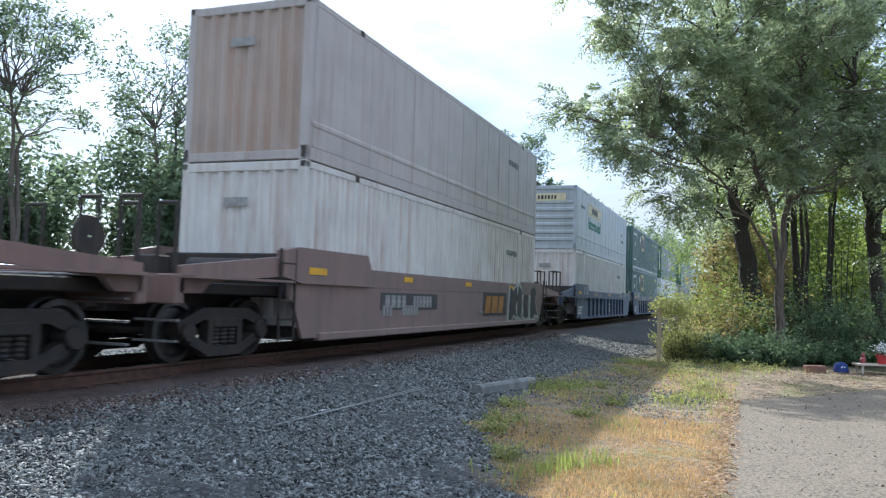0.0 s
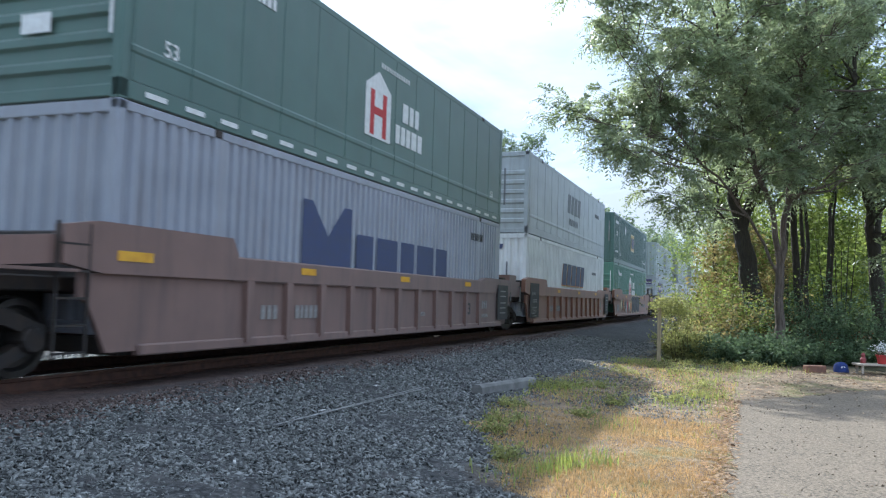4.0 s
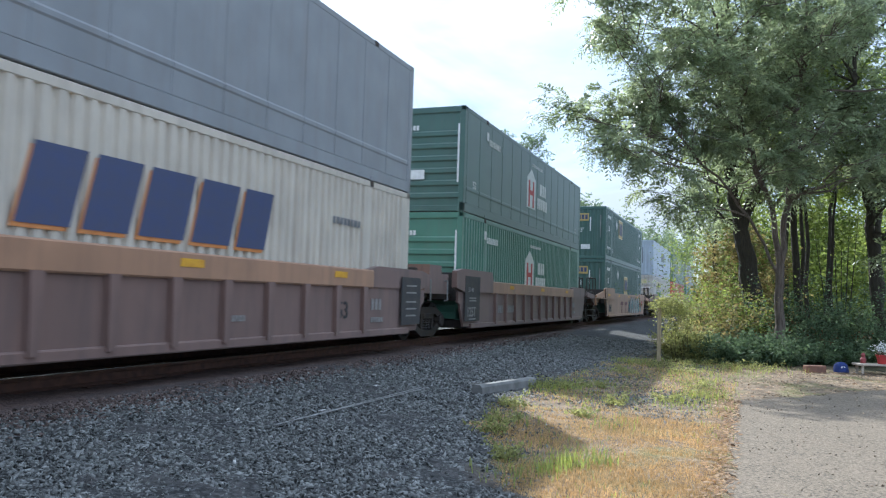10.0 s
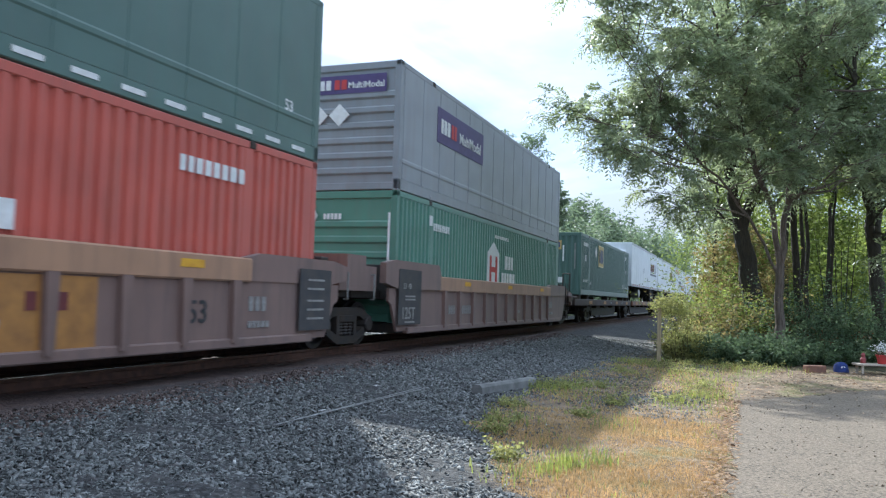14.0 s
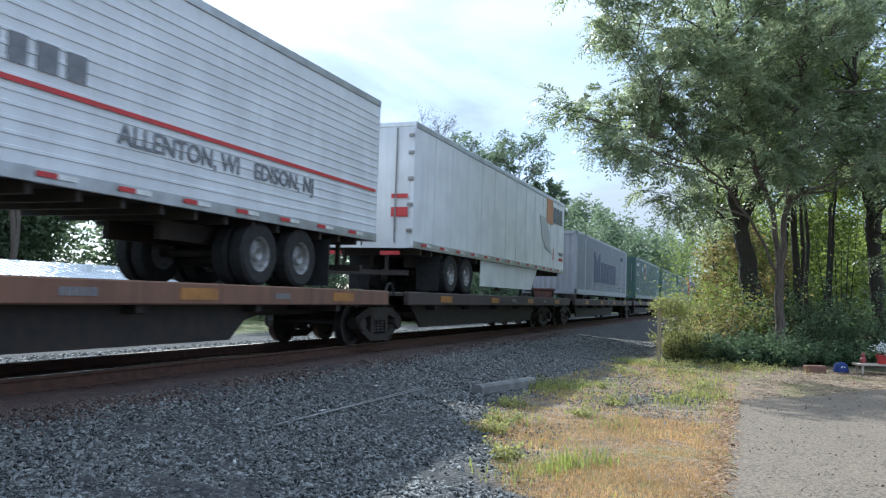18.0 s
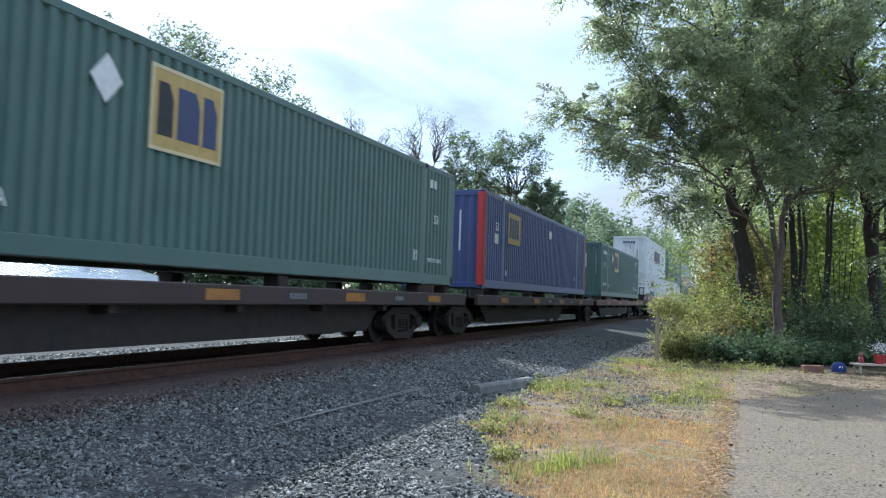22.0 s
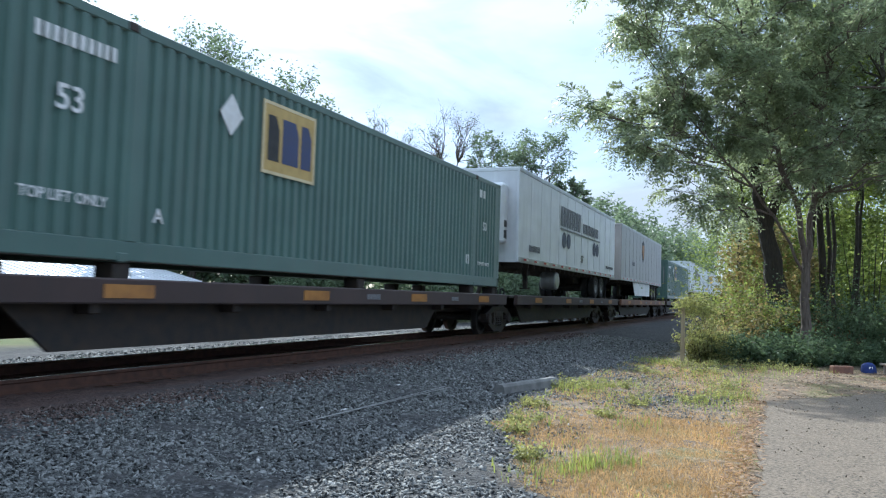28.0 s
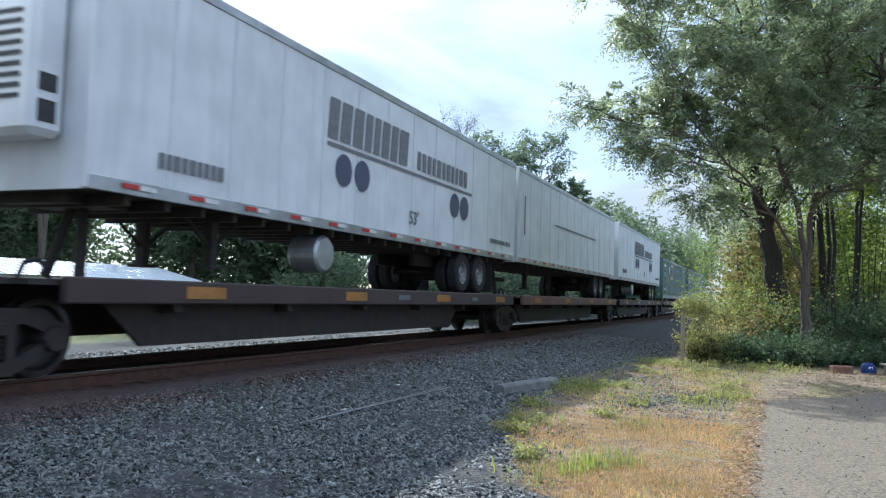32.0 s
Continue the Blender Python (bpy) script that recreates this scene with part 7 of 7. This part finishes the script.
    for k, (a, d, top) in enumerate(((-7.0, 70.0, 18.4), (-1.6, 70.0, 18.2))):
        b = spot(a, d)
        b.z = float(ground_z(b.x, b.y))
        tree("almost bare tree standing beyond the track", b, 9.0, spot(a, d, 14.6), (3.0, 3.0, 3.8), 46, 9, M_LEAF_FAR, M_BARK, 140 + k, 0.16, 2, 0.16, 2, -0.4)
    k = 0
    for a, d, z, rad in ((-31, 36, 4.0, (5, 4, 6.2)), (-25, 38, 4.2, (5, 4, 6.6)), (-19, 40, 4.3, (5, 4, 6.6)), (-13.5, 46, 4.3, (5, 4, 6.3)), (-9, 50, 4.2, (5, 4, 6.2)), (-4, 56, 4.4, (6, 4, 6.6)), (1, 60, 4.2, (6, 4, 6.4)),
                         (6, 64, 3.8, (6, 5, 5.6)), (12, 75, 4.4, (7, 5, 5.8)), (17.5, 90, 5.4, (8, 7, 6.8)), (24, 110, 6.4, (9, 8, 8.0)), (31, 125, 6.0, (9, 9, 8.0)), (38, 130, 6.0, (8, 9, 8.5)), (22, 78, 3.0, (6, 5, 4.2)),
                         (-29, 45, 5.2, (5, 5, 6.2)), (-23, 46, 5.4, (5, 5, 6.4)), (-17.5, 48, 5.2, (5, 5, 6.2)), (-12, 53, 5.0, (5, 5, 6.2)), (-27, 33, 1.6, (4.5, 2.0, 2.6)), (-20, 36, 1.6, (5, 2.0, 2.6)), (-13, 39, 1.6, (5, 2.0, 2.6)), (-7, 44, 1.6, (5, 2.0, 2.6)), (-1, 49, 1.6, (5, 2.0, 2.6)), (5, 54, 1.6, (5, 2.0, 2.6)), (10, 60, 1.6, (5, 2.0, 2.6)), (15, 70, 2.0, (6, 3.0, 3.2)), (19, 95, 2.5, (8, 5.0, 4.0))):
        k += 1
        b = spot(a, d)
        b.z = float(ground_z(b.x, b.y)) + z
        if b.y - rad[1] < 6:
            b.y = 6 + rad[1]
        if b.x < 38 and b.y - rad[1] < 27:
            b.y = 27 + rad[1]
        low_row = z < 3.5 and d < 65
        bush("thicket", "hazy green trees massed beyond the track", b, rad, 9500 if low_row or a < -8 else 7000, M_LEAF_FAR, 0.25 if low_row else 0.44, 160 + k, "trees", loose=0.2 if low_row else 0.13)


def build_far_woods():
    # the far wood's edge along the track
    for k, (x, y, z, rad) in enumerate(((95, 14, 6.4, (7, 6, 7.4)), (112, 15, 7.4, (8, 6, 8.8)), (132, 15, 8.4, (9, 6, 10.0)), (155, 16, 9.6, (10, 7, 11.4)), (185, 17, 10.4, (12, 7, 13.0)), (225, 18, 11.5, (14, 8, 15.0)), (285, 19, 14.0, (18, 9, 19.0)), (370, 20, 18.0, (24, 10, 24.0)))):
        bush("thicket", "hazy green trees massed beyond the track", (x, y, z), rad, 6500, M_LEAF_FAR, 0.58 + 0.08 * k, 420 + k, "trees")


def build_grass():
    rng = np.random.default_rng(8)

    def blades(name, words, px, py, h, wide, mat, seed, lean=0.45):
        r = np.random.default_rng(seed)
        n = len(px)
        z = ground_z(px, py)
        a = r.uniform(0, 6.283, n)
        d = np.stack([np.cos(a), np.sin(a), np.zeros(n)], 1)
        w = np.stack([-np.sin(a), np.cos(a), np.zeros(n)], 1) * (wide * r.uniform(0.6, 1.3, n))[:, None]
        p = np.stack([px, py, z - 0.005], 1)
        hh = (h * r.uniform(0.55, 1.25, n))[:, None]
        up = np.array([0, 0, 1.0])
        ln = r.uniform(0.1, lean, n)[:, None]
        mid = p + up * hh * 0.6 + d * hh * ln * 0.4
        tip = p + up * hh * (1 - ln * 0.4) + d * hh * ln * 1.3
        v = np.stack([p - w, p + w, mid + w * 0.7, mid - w * 0.7, tip - w * 0.12, tip + w * 0.12], 1).reshape(-1, 3)
        k = 6 * np.arange(n)[:, None]
        f = np.concatenate([k + np.array([[0, 1, 2, 3]]), k + np.array([[3, 2, 5, 4]])])
        tagged(soup(name, v, f, mat), words, "grass", kind="stuff")

    n = 150000
    px = 3.8 + 18 * rng.random(n) ** 1.6
    py = rng.uniform(-8.3, -5.2, n)
    edge = verge_edge(px) - 0.1
    patch = np.sin(px * 1.3 + 0.6) * np.sin(py * 2.1 + px * 0.35) + rng.normal(0, 0.45, n)
    near = px < 10.8
    dry = (py < edge + 0.15) & (py > -8.24) & (patch + 0.35 * np.sin(px * 4.3) * np.sin(py * 5.1) > np.where(near, -0.75, 0.0)) & (rng.random(n) < np.where(near, 1.0, 0.45))
    blades("dry_grass", "short dry straw-yellow grass beside the path", px[dry], py[dry], 0.05, 0.0032, M_GRASS_DRY, 1, 1.5)
    thin = (py < edge + 0.2) & (patch < -0.5) & (rng.random(n) < np.where(px < 10, 0.06, 0.05))
    blades("grass", "thin green grass among dry stalks", px[thin], py[thin], 0.07, 0.0045, M_GRASS, 2, 0.8)
    far = (px > 11.5) & (py < edge + 0.3) & (patch > 0.3) & (rng.random(n) < 0.06)
    blades("verge_grass", "patchy green verge grass near the wood", px[far], py[far], 0.08, 0.007, M_GRASS, 3, 0.8)
    # taller bright tufts by the ballast's edge
    tx, ty = [], []
    for cx, cy, c, sp in ((7.35, -6.9, 130, 0.14), (7.6, -7.12, 110, 0.14), (7.0, -6.8, 70, 0.12), (6.6, -6.6, 60, 0.18), (12.9, -5.5, 110, 0.3), (13.5, -5.6, 130, 0.25), (14.2, -6.0, 70, 0.3), (20.2, -5.9, 260, 0.4), (21.6, -6.8, 160, 0.4), (9.4, -5.9, 60, 0.25), (13.7, -7.85, 160, 0.3), (12.4, -7.5, 110, 0.35), (16.5, -7.4, 120, 0.5), (9.9, -6.9, 50, 0.25), (19.0, -7.6, 200, 0.8), (20.5, -8.6, 220, 0.8)):
        tx.append(rng.normal(cx, sp, c))
        ty.append(rng.normal(cy, sp * 0.8, c))
    blades("grass_tuft", "tall bright green grass tufts at the ballast's edge", np.concatenate(tx), np.concatenate(ty), 0.15, 0.0052, M_GRASS, 4, 0.8)
    # fallen leaves and bark along the asphalt's edge and on the bare soil
    lx = np.concatenate([rng.uniform(5, 13.6, 1900), rng.uniform(12, 22, 3600)])
    ly = np.concatenate([-8.2 + rng.normal(0, 0.1, 1900), rng.uniform(-11.5, -6.0, 3600)])
    off = (ly > -8.35 - 0.7 * np.maximum(lx - 13.5, 0)) | (rng.random(len(lx)) < 0.06)
    lx, ly = lx[off], ly[off]
    v, f = leaf_array(np.stack([lx, ly, ground_z(lx, ly) + 0.02], 1), 0.07, rng, 0.0)
    v[:, 2] = 0.02 + (v[:, 2] - 0.02) * 0.35
    v[:, 2] = np.maximum(v[:, 2], 0.005)
    dx, dy = rng.uniform(11.0, 21.5, 9000), rng.uniform(-12.5, -5.8, 9000)
    off = (dy > -8.2 - 0.72 * np.maximum(dx - 13.3, 0) + rng.normal(0, 0.35, 9000)) & (np.sin(dx * 1.9) * np.sin(dy * 2.7) + rng.normal(0, 0.5, 9000) > -0.1)
    dv, df = leaf_array(np.stack([dx[off], dy[off], ground_z(dx[off], dy[off]) + 0.02], 1), 0.07, rng, 0.0, 0.35)
    dv[:, 2] = np.maximum(0.02 + (dv[:, 2] - 0.02) * 0.4, 0.006)
    tagged(soup("bark_debris", dv, df, M_DEBRIS), "dark bark crumbs and twigs on bare soil", "debris", kind="stuff")
    tagged(soup("leaf_litter", v, f, M_LITTER), "scattered fallen leaves and bark chips", "litter", kind="stuff")


# ---- small things ----
def build_props():
    conc = material("weathered concrete", (0.215, 0.212, 0.2), (0.13, 0.128, 0.12), 0.85, scale=5, bump=0.4, grain=45)
    a, b = Vector((11.3, -4.72, 0)), Vector((13.0, -5.1, 0))
    kerb = part("parking_kerb", Shape().prism([(-0.1, -0.03), (0.1, -0.03), (0.085, 0.1), (0.05, 0.135), (-0.05, 0.135), (-0.085, 0.1)], -0.88, 0.88), conc)
    kerb.matrix_basis = pose((a.x + b.x) / 2, (a.y + b.y) / 2, float(ground_z(12.1, -4.9)) + 0.01, 0, 0, math.degrees(math.atan2(b.y - a.y, b.x - a.x)) - 90)
    tagged(kerb, "grey concrete wheel stop lying at the ballast's edge", "kerb")
    for k, off in ((0, 0.0), (1, 0.09)):
        st = Shape().tube((6.98 + off, -4.02, float(ground_z(7.0, -4.02)) + 0.045), (10.95, -4.08 + off, float(ground_z(10.95, -4.05)) + 0.045), 0.007, n=6)
        tagged(part("steel_rod", st, M_CAST), "long thin steel rod lying on the ballast", "rod")
    # a little group of objects at the end of the path
    brick_m = material("red-brown brick", (0.24, 0.12, 0.08), (0.17, 0.095, 0.07), 0.85, scale=12, bump=0.4)
    tagged(part("brick", Shape().box(-0.24, 0.24, -0.1, 0.1, -0.02, 0.15, 0.015), brick_m, at=(20.9, -9.95, 0.0), rz=-66), "single red-brown block lying on the ground", "brick")
    hat = new("blue_hat")
    tagged(hat, "blue rounded cap with a brim lying on the ground", "hat")
    blue = material("blue cloth", (0.03, 0.05, 0.2), (0.022, 0.04, 0.14), 0.8, scale=20, bump=0.3)
    part("crown", shared("hat_crown", lambda: Shape().lathe([(0.2, 0.0), (0.2, 0.1), (0.17, 0.2), (0.1, 0.27), (0.0, 0.29)], 18, "z"), True), blue, hat)
    brim = part("brim", Shape().prism([(-0.12, 0.0), (0.12, 0.0), (0.2, 0.16), (0.12, 0.3), (-0.12, 0.3), (-0.2, 0.16)], -0.012, 0.012), blue, hat)
    brim.matrix_basis = pose(-0.1, 0.1, 0.03, 90, 0, 40)
    badge = part("badge", Shape().box(-0.05, 0.05, -0.004, 0.004, 0.0, 0.05), M_WHITE, hat, "white stitched badge")
    badge.matrix_basis = pose(-0.18, -0.04, 0.12, -12, 0, -75)
    hat.matrix_basis = pose(21.3, -10.55, 0.0) @ Matrix.Scale(0.85, 4)
    bench = new("low_bench")
    tagged(bench, "low pale wooden bench among dry leaves", "bench")
    wood = material("pale bench wood", (0.5, 0.44, 0.36), (0.36, 0.3, 0.24), 0.7, scale=7, stretch=(1, 8, 8))
    part("seat", Shape().box(-0.2, 0.2, -0.55, 0.55, 0.2, 0.25, 0.012), wood, bench)
    for x in (-0.14, 0.14):
        for y in (-0.45, 0.45):
            part("leg", Shape().box(x - 0.025, x + 0.025, y - 0.025, y + 0.025, 0, 0.2), wood, bench)
    bench.matrix_basis = pose(21.2, -11.35, 0.0, 0, 0, 18)
    pot = new("flower_pot")
    tagged(pot, "red flower pot with white blossoms on a low bench", "flower pot")
    part("pot", shared("pot", lambda: Shape().lathe([(0.0, 0.0), (0.1, 0.0), (0.14, 0.2), (0.155, 0.2), (0.155, 0.24), (0.13, 0.24), (0.0, 0.22)], 16, "z")), M_RED, pot)
    rng = np.random.default_rng(5)
    v, f = leaf_array(rng.normal(0, 0.13, (420, 3)) * np.array([1, 1, 0.7]) + np.array([0, -0.08, 0.38]), 0.065, rng, 0)
    soup("blossom", v, f, M_WHITE).parent = pot
    v, f = leaf_array(rng.normal(0, 0.12, (200, 3)) * np.array([1, 1, 0.6]) + np.array([0, -0.05, 0.28]), 0.07, rng, 0)
    soup("foliage", v, f, M_HEDGE).parent = pot
    pot.matrix_basis = pose(21.15, -11.4, 0.25) @ Matrix.Scale(0.9, 4)
    doll = part("toy_figure", Shape().lathe([(0.0, 0.0), (0.09, 0.01), (0.1, 0.15), (0.06, 0.22), (0.075, 0.3), (0.04, 0.37), (0.0, 0.38)], 14, "z"), material("faded red glaze", (0.3, 0.07, 0.07), (0.22, 0.05, 0.055), 0.4, scale=14), at=(21.1, -11.0, 0.25))
    doll.matrix_basis = doll.matrix_basis @ Matrix.Scale(0.65, 4)
    tagged(doll, "small red ornament standing on a low bench", "ornament")
    # white shed beyond the track
    shed = new("shed")
    tagged(shed, "long low white metal shed beyond the track", "shed")
    wm = material("white sheet metal", (0.74, 0.76, 0.78), (0.66, 0.68, 0.7), 0.5, scale=2, bump=0.05)
    s = Shape().prism([(0, 0), (20, 0), (20, 1.7), (0, 1.7)], 0, 6.0)
    for i in range(50):
        s.box(0.2 + i * 0.4 - 0.02, 0.2 + i * 0.4 + 0.02, -0.02, 0.0, 0.05, 1.7)
    part("wall", s, wm, shed)
    roof = Shape()
    for k in range(40):
        x0 = -0.3 + k * 0.515
        roof.add([(x0, -0.35, 1.72), (x0 + 0.5, -0.35, 1.72), (x0 + 0.5, 3.0, 2.46), (x0, 3.0, 2.46), (x0 + 0.5, 6.35, 1.72), (x0, 6.35, 1.72)], [(0, 1, 2, 3), (3, 2, 4, 5)])
        roof.add([(x0 + 0.485, -0.35, 1.72), (x0 + 0.5, -0.35, 1.76), (x0 + 0.515, -0.35, 1.72), (x0 + 0.485, 3.0, 2.46), (x0 + 0.5, 3.0, 2.5), (x0 + 0.515, 3.0, 2.46)], [(0, 1, 4, 3), (1, 2, 5, 4)])
    part("roof", roof, wm, shed, "low white sheet-metal roof")
    for x in (9.0, 15.5):
        part("vent", Shape().box(x - 0.2, x + 0.2, 1.0, 1.4, 1.95, 2.4, 0.03), wm, shed, "small roof vent")
    for i in range(4):
        part("louvre", Shape().box(17.4, 19.4, -0.035, -0.02, 1.1 + i * 0.12, 1.15 + i * 0.12), M_GREY, shed)
    shed.matrix_basis = pose(14.3, 20.0, 0.12)
    # fine gravel spilled over the verge
    rng = np.random.default_rng(29)
    gx, gy = rng.uniform(8.5, 21, 16000), rng.uniform(-7.9, -4.9, 16000)
    keep = np.sin(gx * 0.8 + 1.0) * np.sin(gy * 1.9) + rng.normal(0, 0.55, 16000) > 0.35
    heap_x, heap_y = rng.normal(13.0, 0.7, 2600), rng.normal(-6.6, 0.45, 2600)
    gx, gy = np.concatenate([gx[keep], heap_x]), np.concatenate([gy[keep], heap_y])
    tagged(stones_mesh("verge_gravel", gx, gy, 0.008 + 0.017 * rng.random(len(gx)) ** 2, M_STONE, 31), "grey gravel scattered over the bare verge", "gravel", kind="stuff")
    # grit and leaf crumbs on the path
    rng = np.random.default_rng(41)
    gx, gy = 4.5 + 13 * rng.random(2600) ** 1.3, rng.uniform(-12.5, -8.4, 2600)
    keep = gy < -8.45 - 0.7 * np.maximum(gx - 13.2, 0)
    tagged(stones_mesh("path_grit", gx[keep], gy[keep], 0.004 + 0.008 * rng.random(int(keep.sum())) ** 2, M_DEBRIS, 43, 3.0), "dark grit and leaf crumbs on worn asphalt", "grit", kind="stuff")
    # pale stones that stand out on the ballast
    rng = np.random.default_rng(17)
    pale = material("pale limestone lump", (0.62, 0.61, 0.58), (0.5, 0.49, 0.47), 0.8, scale=12, bump=0.4)
    for x, y in ((8.1, -3.9), (5.55, -4.55), (5.4, -4.9), (5.9, -5.15), (7.5, -3.2), (9.0, -4.2), (10.6, -3.4), (12.4, -3.9), (13.4, -5.3), (9.4, -6.2)):
        r = rng.uniform(0.02, 0.036)
        o = stones_mesh("stone", np.array([x]), np.array([y]), np.array([r]), pale, int(x * 100), 0.6)
        tagged(o, "pale lump of stone lying on grey ballast", "stone", group="pale stones on the ballast")


# ---- build ----
build_ground()
build_path()
build_plants()
build_far_woods()
build_props()
build_train()
build_track()
build_ballast()
build_grass()


def motions():
    """The train's steady run along the track."""
    for ob, x, z in MOVING:
        walk(ob, [(0.0, pose(x, 0, RAIL + z)), (16.0, pose(x - SPEED * 16.0, 0, RAIL + z)), (32.0, pose(x - SPEED * 32.0, 0, RAIL + z))])


motions()
